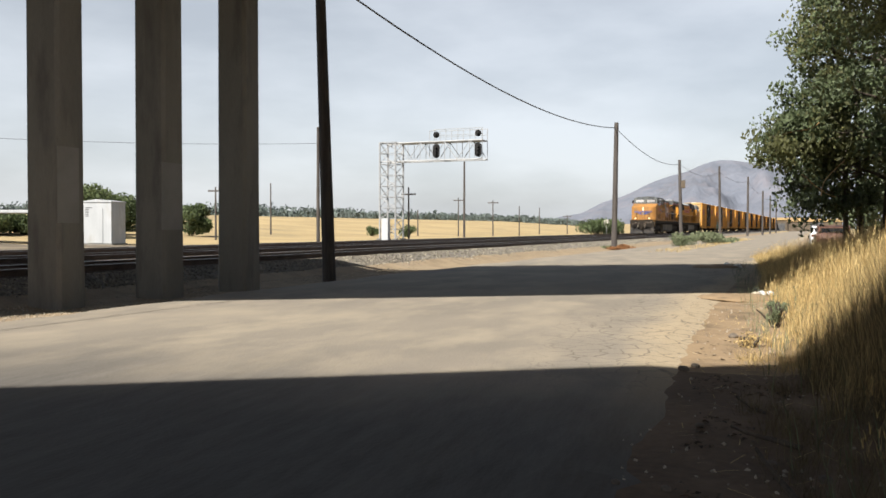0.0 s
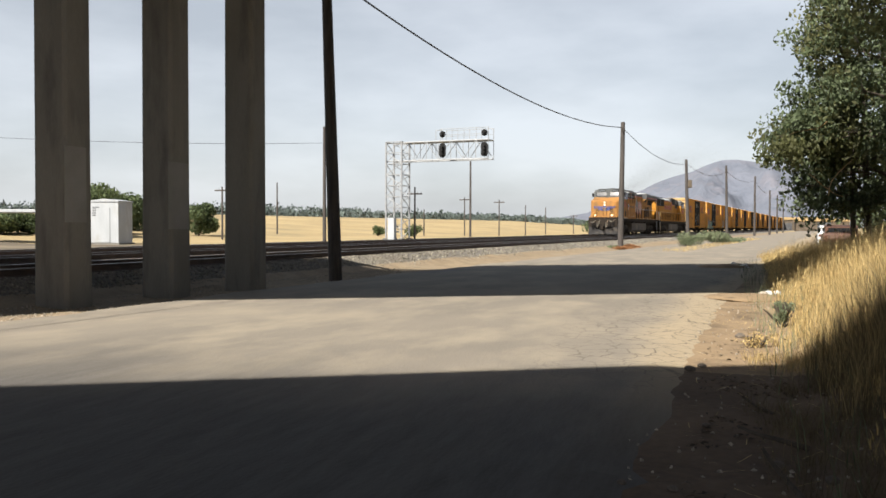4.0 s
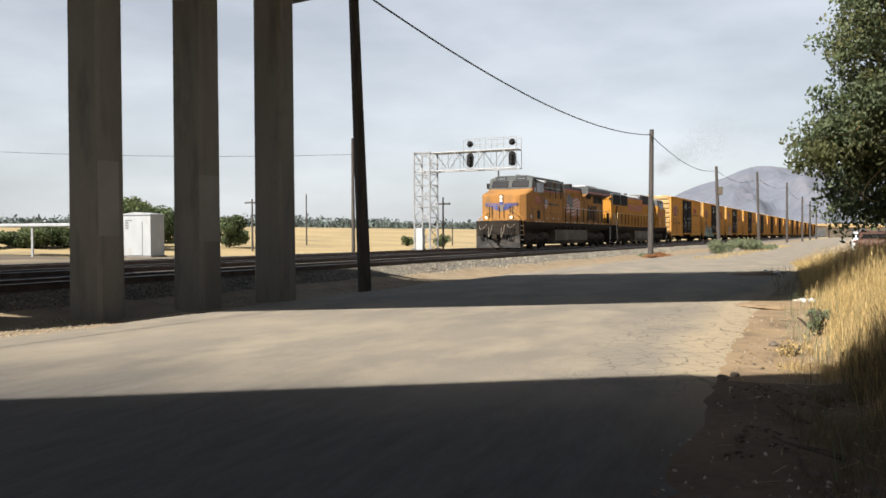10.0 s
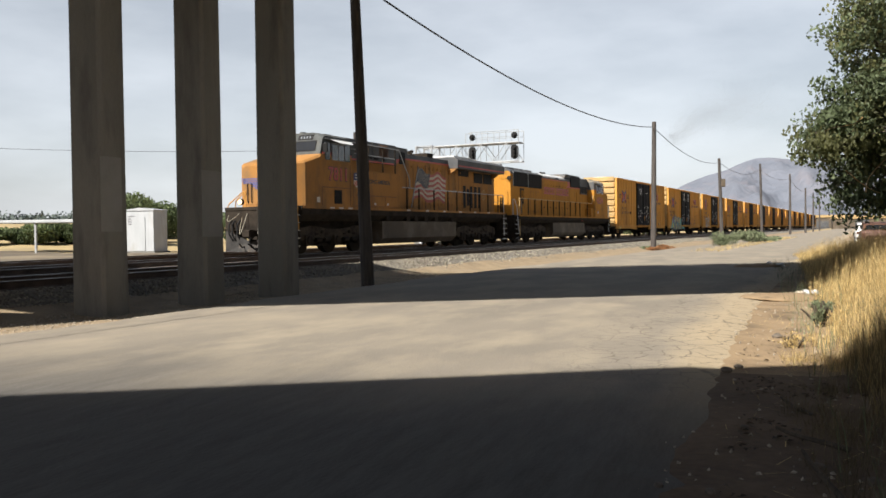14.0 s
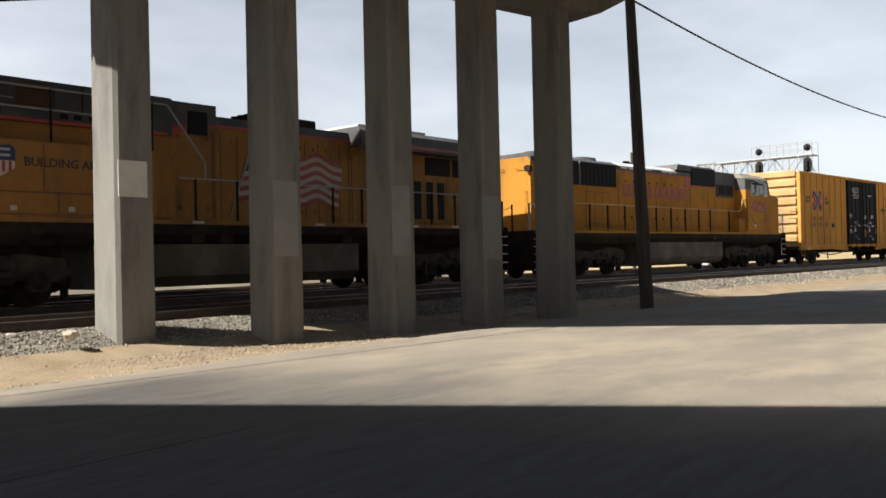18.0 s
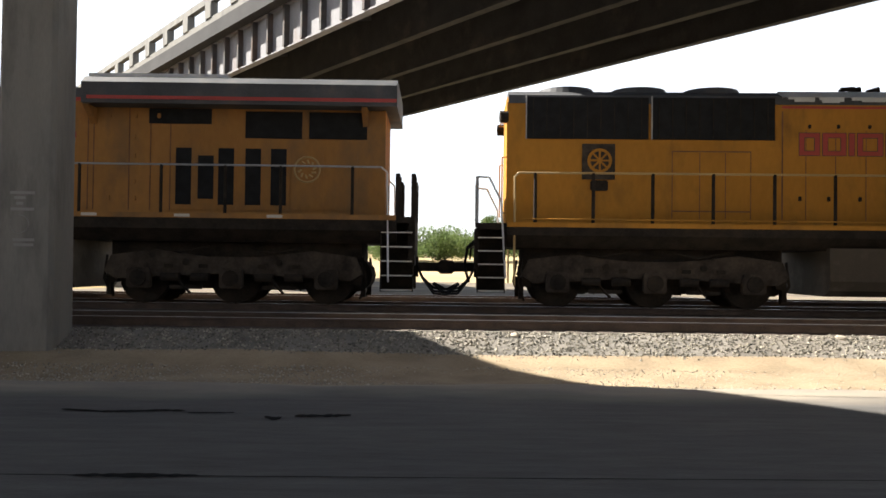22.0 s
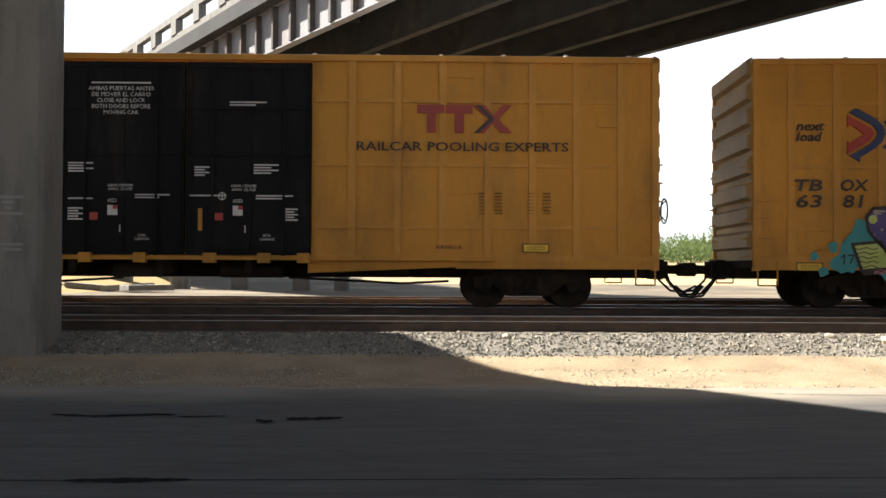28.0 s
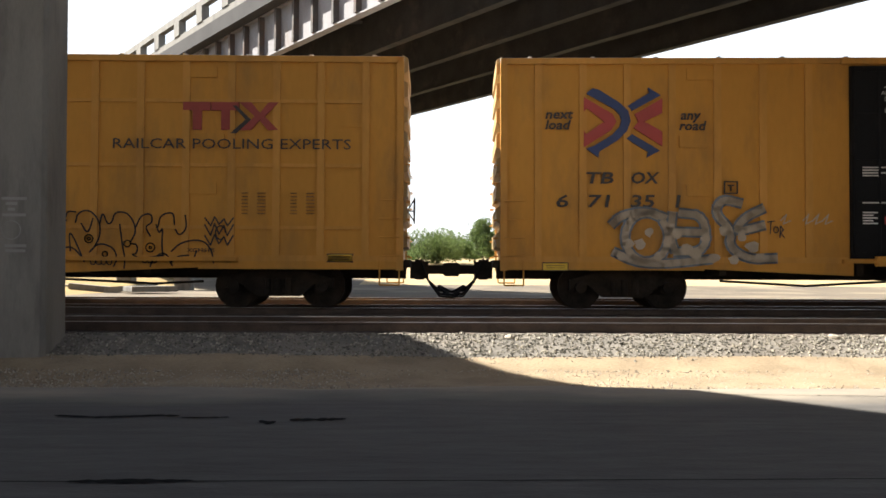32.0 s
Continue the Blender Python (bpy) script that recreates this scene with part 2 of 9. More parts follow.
M = dict(
    dirt=mat("dirt", (0.31, 0.23, 0.145), (0.21, 0.152, 0.095), 0.95, scale=0.5, fine=9, bump=0.6, dirt=(0.34, 0.27, 0.18), dirt_scale=0.25, bump_dist=0.03),
    yard_dirt=mat("yard_dirt", (0.15, 0.12, 0.08), (0.095, 0.076, 0.054), 0.95, scale=0.3, fine=6, bump=0.6, dirt=(0.27, 0.22, 0.14), dirt_scale=0.15, bump_dist=0.03),
    shoulder_dirt=mat("shoulder_dirt", (0.31, 0.235, 0.145), (0.2, 0.15, 0.092), 0.95, spread=0.6, scale=1.6, fine=24, bump=0.9, dirt=(0.27, 0.215, 0.145), dirt_scale=0.4, bump_dist=0.03),
    # litter-brown earth with the bridge shade put into its tone
    shaded_soil=mat("shaded_soil", (0.15, 0.1, 0.06), (0.075, 0.05, 0.031), 0.95, scale=0.9, fine=12, bump=0.7, dirt=(0.17, 0.115, 0.07), dirt_at=0.62, dirt_scale=0.6, bump_dist=0.03),
    # lane: near-road tone, darkened to take in the bridge shade
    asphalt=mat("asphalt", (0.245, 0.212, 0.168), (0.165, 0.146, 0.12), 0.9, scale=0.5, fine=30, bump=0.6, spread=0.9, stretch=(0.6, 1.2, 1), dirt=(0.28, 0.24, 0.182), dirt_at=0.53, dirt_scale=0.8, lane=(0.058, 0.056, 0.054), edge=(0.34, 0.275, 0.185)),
    dark_asphalt=mat("dark_asphalt", (0.105, 0.102, 0.097), (0.075, 0.074, 0.073), 0.9, scale=0.6, fine=35, bump=0.4, spread=0.8, dirt=(0.16, 0.145, 0.12), dirt_at=0.56, dirt_scale=0.5),
    tar=mat("tar", (0.01, 0.01, 0.01), rough=0.95, bump=0.1, spec=0.1),
    ballast=mat("ballast", (0.235, 0.212, 0.178), (0.1, 0.092, 0.078), 0.95, scale=2, fine=22, bump=1.0, spread=0.9, bump_dist=0.05, dirt=(0.16, 0.13, 0.1), dirt_scale=0.3),
    stone=mat("stone", (0.285, 0.257, 0.2), (0.13, 0.12, 0.097), 0.9, scale=6, fine=30, bump=0.3, per_piece=0.55),
    pale_stone=mat("pale_stone", (0.4, 0.35, 0.28), (0.27, 0.23, 0.18), 0.9, per_piece=0.3),
    tie=mat("tie", (0.13, 0.10, 0.075), (0.06, 0.048, 0.04), 0.95, scale=4, fine=30, stretch=(6, 1, 1), bump=0.5),
    rail=mat("rail", (0.12, 0.085, 0.065), (0.07, 0.05, 0.04), 0.75, 0.4, scale=3, bump=0.2),
    rail_top=mat("rail_top", (0.42, 0.41, 0.4), (0.34, 0.33, 0.32), 0.38, 1.0, bump=0.0),
    concrete=mat("concrete", (0.222, 0.213, 0.19), (0.155, 0.149, 0.134), 0.9, scale=1.2, fine=30, bump=0.25, spread=0.9, dirt=(0.115, 0.11, 0.102), dirt_at=0.59, dirt_scale=1.6, stretch=(1.5, 1.5, 0.35)),
    concrete_patch=mat("concrete_patch", (0.6, 0.58, 0.54), (0.5, 0.48, 0.44), 0.85, scale=3, bump=0.15),
    blue_grey_patch=mat("blue_grey_patch", (0.25, 0.245, 0.235), (0.215, 0.21, 0.2), 0.85, scale=2, bump=0.1),
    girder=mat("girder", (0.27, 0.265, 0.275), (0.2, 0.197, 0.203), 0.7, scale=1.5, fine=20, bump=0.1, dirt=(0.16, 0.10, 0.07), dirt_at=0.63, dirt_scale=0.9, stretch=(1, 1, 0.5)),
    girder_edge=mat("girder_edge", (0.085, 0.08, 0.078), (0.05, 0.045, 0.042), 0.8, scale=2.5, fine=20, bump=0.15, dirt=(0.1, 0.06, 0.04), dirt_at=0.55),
    # copy of the girder paint, darkened for the shade under the deck
    girder_shaded=mat("girder_shaded", (0.036, 0.034, 0.033), (0.018, 0.017, 0.017), 0.8, scale=1.5, fine=20, bump=0.1, dirt=(0.075, 0.06, 0.05), dirt_at=0.62, dirt_scale=0.9),
    # deck concrete with the underside's shade put into its colour
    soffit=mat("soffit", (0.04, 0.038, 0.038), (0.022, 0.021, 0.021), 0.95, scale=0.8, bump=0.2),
    pole=mat("pole", (0.085, 0.074, 0.066), (0.045, 0.04, 0.038), 0.95, scale=3, fine=30, stretch=(4, 4, 0.4), bump=0.5),
    wire=mat("wire", (0.04, 0.04, 0.045), rough=0.6, bump=0),
    galv=mat("galv", (0.36, 0.37, 0.38), (0.28, 0.29, 0.3), 0.6, 0.2, scale=5, bump=0.05),
    black=mat("black", (0.018, 0.018, 0.019), (0.011, 0.011, 0.011), 0.75, scale=4, bump=0.05, spec=0.15),
    white_metal=mat("white_metal", (0.62, 0.63, 0.63), (0.54, 0.55, 0.55), 0.55, scale=1.5, bump=0.05, stretch=(1, 1, 0.3)),
    shed_metal=mat("shed_metal", (0.42, 0.44, 0.46), (0.34, 0.36, 0.38), 0.6, scale=1.5, bump=0.05, stretch=(1, 1, 0.3), dirt=(0.3, 0.29, 0.27), dirt_at=0.62),
    verge_dirt=mat("verge_dirt", (0.3, 0.215, 0.125), (0.2, 0.14, 0.082), 0.95, scale=1.2, fine=16, bump=0.8, spread=0.7, dirt=(0.1, 0.072, 0.045), dirt_at=0.6, dirt_scale=1.5, bump_dist=0.03),
    # brown weed tone, darkened to stand for shade on the near verge
    shaded_weed=mat("shaded_weed", (0.2, 0.155, 0.08), (0.1, 0.08, 0.045), 0.85, scale=1, bump=0, per_piece=0.5, thin=0.25),
    litter=mat("litter", (0.11, 0.08, 0.05), (0.05, 0.036, 0.025), 0.9, scale=2, bump=0, per_piece=0.6),
    straw=mat("straw", (0.6, 0.46, 0.215), (0.4, 0.29, 0.125), 0.85, scale=1, bump=0, per_piece=0.5, thin=0.3),
    field=mat("field", (0.44, 0.335, 0.17), (0.29, 0.215, 0.105), 0.95, scale=0.08, fine=2.5, bump=0.6, spread=0.8, dirt=(0.22, 0.18, 0.1), dirt_at=0.6, dirt_scale=0.12, bump_dist=0.2),
    leaf=mat("leaf", (0.135, 0.17, 0.085), (0.06, 0.082, 0.038), 0.6, scale=0.5, bump=0, per_piece=0.45, thin=0.35),
    leaf_thicket=mat("leaf_thicket", (0.15, 0.21, 0.065), (0.08, 0.12, 0.035), 0.7, scale=0.3, bump=0, per_piece=0.35, thin=0.4),
    leaf_bush=mat("leaf_bush", (0.115, 0.15, 0.06), (0.055, 0.08, 0.03), 0.7, scale=0.5, bump=0, per_piece=0.4, thin=0.3),
    leaf_pale=mat("leaf_pale", (0.2, 0.205, 0.09), (0.11, 0.12, 0.048), 0.6, scale=0.5, bump=0, per_piece=0.4, thin=0.6),
    # far leaves: green greyed towards blue, distance haze put into it
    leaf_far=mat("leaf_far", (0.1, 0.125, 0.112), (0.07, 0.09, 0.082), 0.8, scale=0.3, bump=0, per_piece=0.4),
    weed=mat("weed", (0.16, 0.185, 0.105), (0.1, 0.12, 0.06), 0.8, scale=1, bump=0, per_piece=0.4),
    bark=mat("bark", (0.10, 0.08, 0.06), (0.05, 0.04, 0.03), 0.95, scale=4, fine=25, stretch=(3, 3, 0.5), bump=0.7),
    # hill: distance haze is mixed into this blue-grey
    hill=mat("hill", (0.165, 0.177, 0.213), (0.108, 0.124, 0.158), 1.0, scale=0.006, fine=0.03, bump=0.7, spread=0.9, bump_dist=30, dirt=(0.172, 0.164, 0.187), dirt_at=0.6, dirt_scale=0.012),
    armour=mat("armour", (0.41, 0.2, 0.062), (0.3, 0.147, 0.046), 0.85, spec=0.12, scale=0.6, fine=12, bump=0.03, spread=0.8, dirt=(0.21, 0.125, 0.06), dirt_at=0.55, dirt_scale=1.0, stretch=(1, 1, 0.45)),
    armour_old=mat("armour_old", (0.46, 0.21, 0.032), (0.37, 0.168, 0.026), 0.8, spec=0.15, scale=0.6, fine=12, bump=0.03, dirt=(0.22, 0.115, 0.03), dirt_at=0.6, dirt_scale=1.1, stretch=(1, 1, 0.45)),
    loco_grey=mat("loco_grey", (0.088, 0.092, 0.098), (0.055, 0.057, 0.06), 0.65, scale=1.2, bump=0.04, dirt=(0.13, 0.11, 0.09), dirt_at=0.62, spec=0.3),
    peeling_roof=mat("peeling_roof", (0.28, 0.26, 0.21), (0.19, 0.175, 0.14), 0.7, scale=3, fine=14, bump=0.1, spread=0.8, dirt=(0.3, 0.17, 0.07), dirt_at=0.6, dirt_scale=2.5),
    bank_grass=mat("bank_grass", (0.33, 0.225, 0.08), (0.2, 0.14, 0.05), 0.95, scale=0.5, fine=5, bump=0.8, spread=0.9, dirt=(0.14, 0.13, 0.05), dirt_at=0.62, dirt_scale=0.4, bump_dist=0.1),
    under=mat("under", (0.036, 0.029, 0.023), (0.018, 0.015, 0.0125), 0.95, scale=3, fine=20, bump=0.25, dirt=(0.045, 0.034, 0.024), dirt_at=0.6, spec=0.12),
    plow=mat("plow", (0.05, 0.048, 0.047), (0.026, 0.025, 0.025), 0.85, spec=0.15, scale=2, fine=14, bump=0.1, dirt=(0.1, 0.085, 0.07), dirt_at=0.6),
    tank=mat("tank", (0.1, 0.076, 0.05), (0.065, 0.05, 0.034), 0.8, scale=1.0, bump=0.08, dirt=(0.15, 0.12, 0.09), dirt_at=0.58),
    red=mat("red", (0.42, 0.05, 0.04), (0.35, 0.045, 0.035), 0.5, bump=0),
    blue=mat("blue", (0.03, 0.05, 0.15), (0.025, 0.042, 0.12), 0.5, bump=0),
    white=mat("white", (0.58, 0.54, 0.48), (0.48, 0.45, 0.4), 0.55, bump=0),
    dark_ink=mat("dark_ink", (0.05, 0.04, 0.035), rough=0.6, bump=0),
    glass=mat("glass", (0.02, 0.022, 0.025), rough=0.05, bump=0, spec=0.8),
    boxrib=mat("boxrib", (0.6, 0.3, 0.075), (0.5, 0.25, 0.06), 0.85, spec=0.12, scale=0.9, fine=10, bump=0.04, dirt=(0.34, 0.18, 0.06), dirt_at=0.6, dirt_scale=0.7, stretch=(1, 1, 0.35)),
    boxcar=mat("boxcar", (0.6, 0.29, 0.06), (0.49, 0.235, 0.047), 0.85, spec=0.12, scale=0.5, fine=10, bump=0.04, spread=0.8, dirt=(0.34, 0.185, 0.06), dirt_at=0.58, dirt_scale=0.7, stretch=(1, 1, 0.35)),
    boxdoor=mat("boxdoor", (0.014, 0.014, 0.015), (0.009, 0.009, 0.01), 0.75, scale=0.8, bump=0.03, dirt=(0.035, 0.03, 0.025), dirt_at=0.64, stretch=(1, 1, 0.3), spec=0.15),
    boxend=mat("boxend", (0.46, 0.31, 0.13), (0.34, 0.22, 0.085), 0.6, scale=0.8, bump=0.05, dirt=(0.3, 0.22, 0.12), dirt_at=0.58),
    yellow=mat("yellow", (0.78, 0.5, 0.04), rough=0.5, bump=0),
    lamp=mat("lamp", (1.0, 0.62, 0.33), rough=0.3, bump=0, glow=1.1),
    cab_roof=mat("cab_roof", (0.1, 0.107, 0.107), (0.07, 0.074, 0.074), 0.85, scale=2, fine=14, bump=0.06, spec=0.15, dirt=(0.14, 0.135, 0.12), dirt_at=0.6, dirt_scale=2.2),
    emblem_blue=mat("emblem_blue", (0.06, 0.08, 0.24), (0.045, 0.06, 0.18), 0.6, bump=0),
    weed_red=mat("weed_red", (0.36, 0.17, 0.07), (0.22, 0.11, 0.05), 0.9, scale=2, bump=0, per_piece=0.4, thin=0.3),
    smoke=mat("smoke", (0.22, 0.21, 0.2), rough=1.0, bump=0, spec=0.0, thin=0.5),
    rust=mat("rust", (0.2, 0.10, 0.055), (0.12, 0.06, 0.035), 0.9, scale=3, bump=0.2),
    teal=mat("teal", (0.05, 0.32, 0.33), (0.04, 0.25, 0.27), 0.5, bump=0),
    lime=mat("lime", (0.55, 0.6, 0.2), (0.4, 0.47, 0.11), 0.6, scale=2.5, fine=9, spread=0.9, bump=0),
    stencil_white=mat("stencil_white", (0.7, 0.68, 0.64), rough=0.6, bump=0),
    dark_rock=mat("dark_rock", (0.17, 0.14, 0.11), (0.09, 0.075, 0.06), 0.95, scale=8, fine=40, bump=0.5),
    faded_white=mat("faded_white", (0.44, 0.36, 0.27), (0.36, 0.29, 0.21), 0.55, scale=2, bump=0),
    faded_blue=mat("faded_blue", (0.2, 0.235, 0.27), (0.15, 0.17, 0.2), 0.6, scale=2, bump=0),
    truck_dust=mat("truck_dust", (0.08, 0.063, 0.047), (0.042, 0.034, 0.027), 0.95, scale=2.5, fine=18, bump=0.2, dirt=(0.025, 0.02, 0.017), dirt_at=0.56, dirt_scale=2.2, spec=0.15),
    faded_red=mat("faded_red", (0.34, 0.055, 0.04), (0.27, 0.045, 0.032), 0.55, scale=2, bump=0),
    night_blue=mat("night_blue", (0.011, 0.013, 0.026), (0.007, 0.008, 0.016), 0.5, bump=0),
    purple=mat("purple", (0.12, 0.085, 0.24), (0.05, 0.035, 0.13), 0.6, scale=2.5, fine=9, spread=0.9, bump=0),
    pink=mat("pink", (0.5, 0.2, 0.22), rough=0.5, bump=0),
    car_dark=mat("car_dark", (0.12, 0.06, 0.04), rough=0.3, bump=0),
)


# ---------------------------------------------------------------- mesh helpers
def part(name, bm, material, parent=None, label=""):
    me = bpy.data.meshes.new(name)
    bm.to_mesh(me)
    bm.free()
    me.materials.append(M[material])
    ob = new(name, me)
    ob.parent = parent
    if label:
        ob["label"] = label
    return ob


def pieces(name, bm, material, parent=None, label=""):
    """Each loose piece of the bmesh as a part of its own."""
    bm.verts.index_update()
    seen, obs = set(), []
    for v0 in bm.verts:
        if v0.index in seen:
            continue
        stack, isl = [v0], []
        seen.add(v0.index)
        while stack:
            v = stack.pop()
            isl.append(v)
            for e in v.link_edges:
                w = e.other_vert(v)
                if w.index not in seen:
                    seen.add(w.index)
                    stack.append(w)
        idx = {v.index: i for i, v in enumerate(isl)}
        fs = {f for v in isl for f in v.link_faces}
        me = bpy.data.meshes.new(name)
        me.from_pydata([v.co[:] for v in isl], [], [[idx[v.index] for v in f.verts] for f in fs])
        me.materials.append(M[material])
        ob = new(name, me)
        ob.parent = parent
        if label:
            ob["label"] = label
        obs.append(ob)
    bm.free()
    return obs


def thing(name, label, category, m=None, group="", kind=""):
    ob = new(name)
    ob.matrix_basis = m or Matrix()
    return tagged(ob, label, category, group, kind)


def B():
    return bmesh.new()


def box(bm, x0, x1, y0, y1, z0, z1, m=None):
    vs = [bm.verts.new((m @ Vector(p)) if m else p) for p in
          ((x0, y0, z0), (x1, y0, z0), (x1, y1, z0), (x0, y1, z0), (x0, y0, z1), (x1, y0, z1), (x1, y1, z1), (x0, y1, z1))]
    for f in ((3, 2, 1, 0), (4, 5, 6, 7), (0, 1, 5, 4), (1, 2, 6, 5), (2, 3, 7, 6), (3, 0, 4, 7)):
        bm.faces.new([vs[i] for i in f])
    return bm


def bbox(bm, x0, x1, y0, y1, z0, z1, r=0.02):
    """A box with chamfered edges along its length and ends."""
    prism(bm, [(x0 + r, z0), (x1 - r, z0), (x1, z0 + r), (x1, z1 - r), (x1 - r, z1), (x0 + r, z1), (x0, z1 - r), (x0, z0 + r)], y0, y1)
    return bm


def prism(bm, pts, y0, y1, m=None):
    """Extrudes an outline of (x, z) from y0 to y1."""
    t = (lambda p: m @ Vector(p)) if m else (lambda p: p)
    a = [bm.verts.new(t((x, y0, z))) for x, z in pts]
    b = [bm.verts.new(t((x, y1, z))) for x, z in pts]
    k = len(pts)
    bm.faces.new(a)
    bm.faces.new(b[::-1])
    for i in range(k):
        bm.faces.new((a[i], b[i], b[(i + 1) % k], a[(i + 1) % k]))
    bmesh.ops.recalc_face_normals(bm, faces=bm.faces[-(k + 2):])
    return bm


def prism_x(bm, pts, x0, x1):
    """Extrudes an outline of (y, z) from x0 to x1."""
    return prism(bm, pts, x0, x1, Matrix(((0, 1, 0, 0), (1, 0, 0, 0), (0, 0, 1, 0), (0, 0, 0, 1))))


def rod(bm, p, q, r, seg=8, r2=None):
    p, q = Vector(p), Vector(q)
    d = q - p
    rot = d.to_track_quat("Z", "Y").to_matrix()
    r2 = r if r2 is None else r2
    a, b = [], []
    for i in range(seg):
        c = Vector((math.cos(2 * math.pi * i / seg), math.sin(2 * math.pi * i / seg), 0))
        a.append(bm.verts.new(p + rot @ (c * r)))
        b.append(bm.verts.new(q + rot @ (c * r2)))
    for i in range(seg):
        bm.faces.new((a[i], a[(i + 1) % seg], b[(i + 1) % seg], b[i]))
    bm.faces.new(a[::-1])
    bm.faces.new(b)
    return bm


def tube(bm, pts, r, seg=6):
    for p, q in zip(pts[:-1], pts[1:]):
        rod(bm, p, q, r, seg)
    return bm


def smooth(ob):
    for p in ob.data.polygons:
        p.use_smooth = True
    return ob


def text(name, s, x, y, z, size, material, parent, width=None, depth=0.004, shear=0.0, bold=0.0, facing=-1):
    """Raised lettering on a side that faces -y; x is the left edge as seen from there."""
    cu = bpy.data.curves.new(name, "FONT")
    cu.body, cu.size, cu.extrude, cu.shear, cu.offset = s, size, depth, shear, bold
    cu.resolution_u = 2
    ob = bpy.data.objects.new(name, cu)
    scene.collection.objects.link(ob)
    me = bpy.data.meshes.new_from_object(ob)
    bpy.data.objects.remove(ob)
    xs = [v.co.x for v in me.vertices]
    if width and xs:
        k = width / (max(xs) - min(xs))
        lo = min(xs)
        for v in me.vertices:
            v.co.x = (v.co.x - lo) * k
    me.materials.clear()
    me.materials.append(M[material])
    o = new(name, me)
    o.parent = parent
    o.matrix_basis = pose(x, y, z, 90, 0, 0)
    return o


# ---------------------------------------------------------------- the line of the tracks
RAIL_Z = 0.5


def heading(s):
    return -radians(6.0) * min(1.0, max(0.0, s / 30.0))


_pts = {0: (0.0, 19.3)}
for _i in range(0, 620):
    _h = heading(_i + 0.5)
    _pts[_i + 1] = (_pts[_i][0] + math.cos(_h), _pts[_i][1] + math.sin(_h))
for _i in range(0, -140, -1):
    _pts[_i - 1] = (_pts[_i][0] - 1.0, _pts[_i][1])


def on_line(s, off=0.0, z=0.0):
    """The place at distance s along the train's track, off metres to its far side."""
    i = int(math.floor(s))
    f = s - i
    i = max(-139, min(618, i))
    p, q = Vector(_pts[i]), Vector(_pts[i + 1])
    c = p + (q - p) * f
    h = heading(s)
    return Vector((c.x - math.sin(h) * off, c.y + math.cos(h) * off, z))


def sweep(bm, outline, s_list, caps=True):
    """Carries an outline of (off, z) along the line."""
    rings = [[bm.verts.new(on_line(s, o, z)) for o, z in outline] for s in s_list]
    k = len(outline)
    for a, b in zip(rings[:-1], rings[1:]):
        for i in range(k):
            bm.faces.new((a[i], a[(i + 1) % k], b[(i + 1) % k], b[i]))
    if caps:
        bm.faces.new(rings[0])
        bm.faces.new(rings[-1][::-1])
    bmesh.ops.recalc_face_normals(bm, faces=bm.faces[:])
    return bm


S_FINE = [-120 + 4 * i for i in range(30)] + [2 * i for i in range(60)] + [120 + 10 * i for i in range(48)]


# ---------------------------------------------------------------- ground
def rise(o, s):
    """Height of the bare ground at off o and distance s (o = 0 is the train's track), with an added unseen bank."""
    y = o + 19.3
    if y < -0.4:
        # bank out of view behind the camera, added to cut fill light
        back = max(0.0, -4.0 - y - 0.26 * max(0.0, s)) if s < 24 else 0.0
        z = 0.75 * min(1.0, (-0.4 - y) / 2.6) ** 1.3 * (1.0 if s < 30 else max(0.0, 1 - (s - 30) / 18))
        z *= min(1.0, max(0.15, (s + 2) / 9.0))
        z += 5.0 * min(1.0, back / 7.0) ** 1.2
    elif y < 9.7:
        z = 0.0
    elif y < 12.2:
        z = -0.09 * math.sin(math.pi * min(1.0, (y - 9.7) / 2.3)) + 0.1 * max(0.0, y - 11.9) / 0.3
    elif y < 28:
        z = 0.1 + 0.12 * min(1, (y - 12.2) / 1.0)
    else:
        z = 0.22
        if y > 44:
            z += 3.3 * min(1.0, (y - 44) / 60.0) ** 1.2
    return z


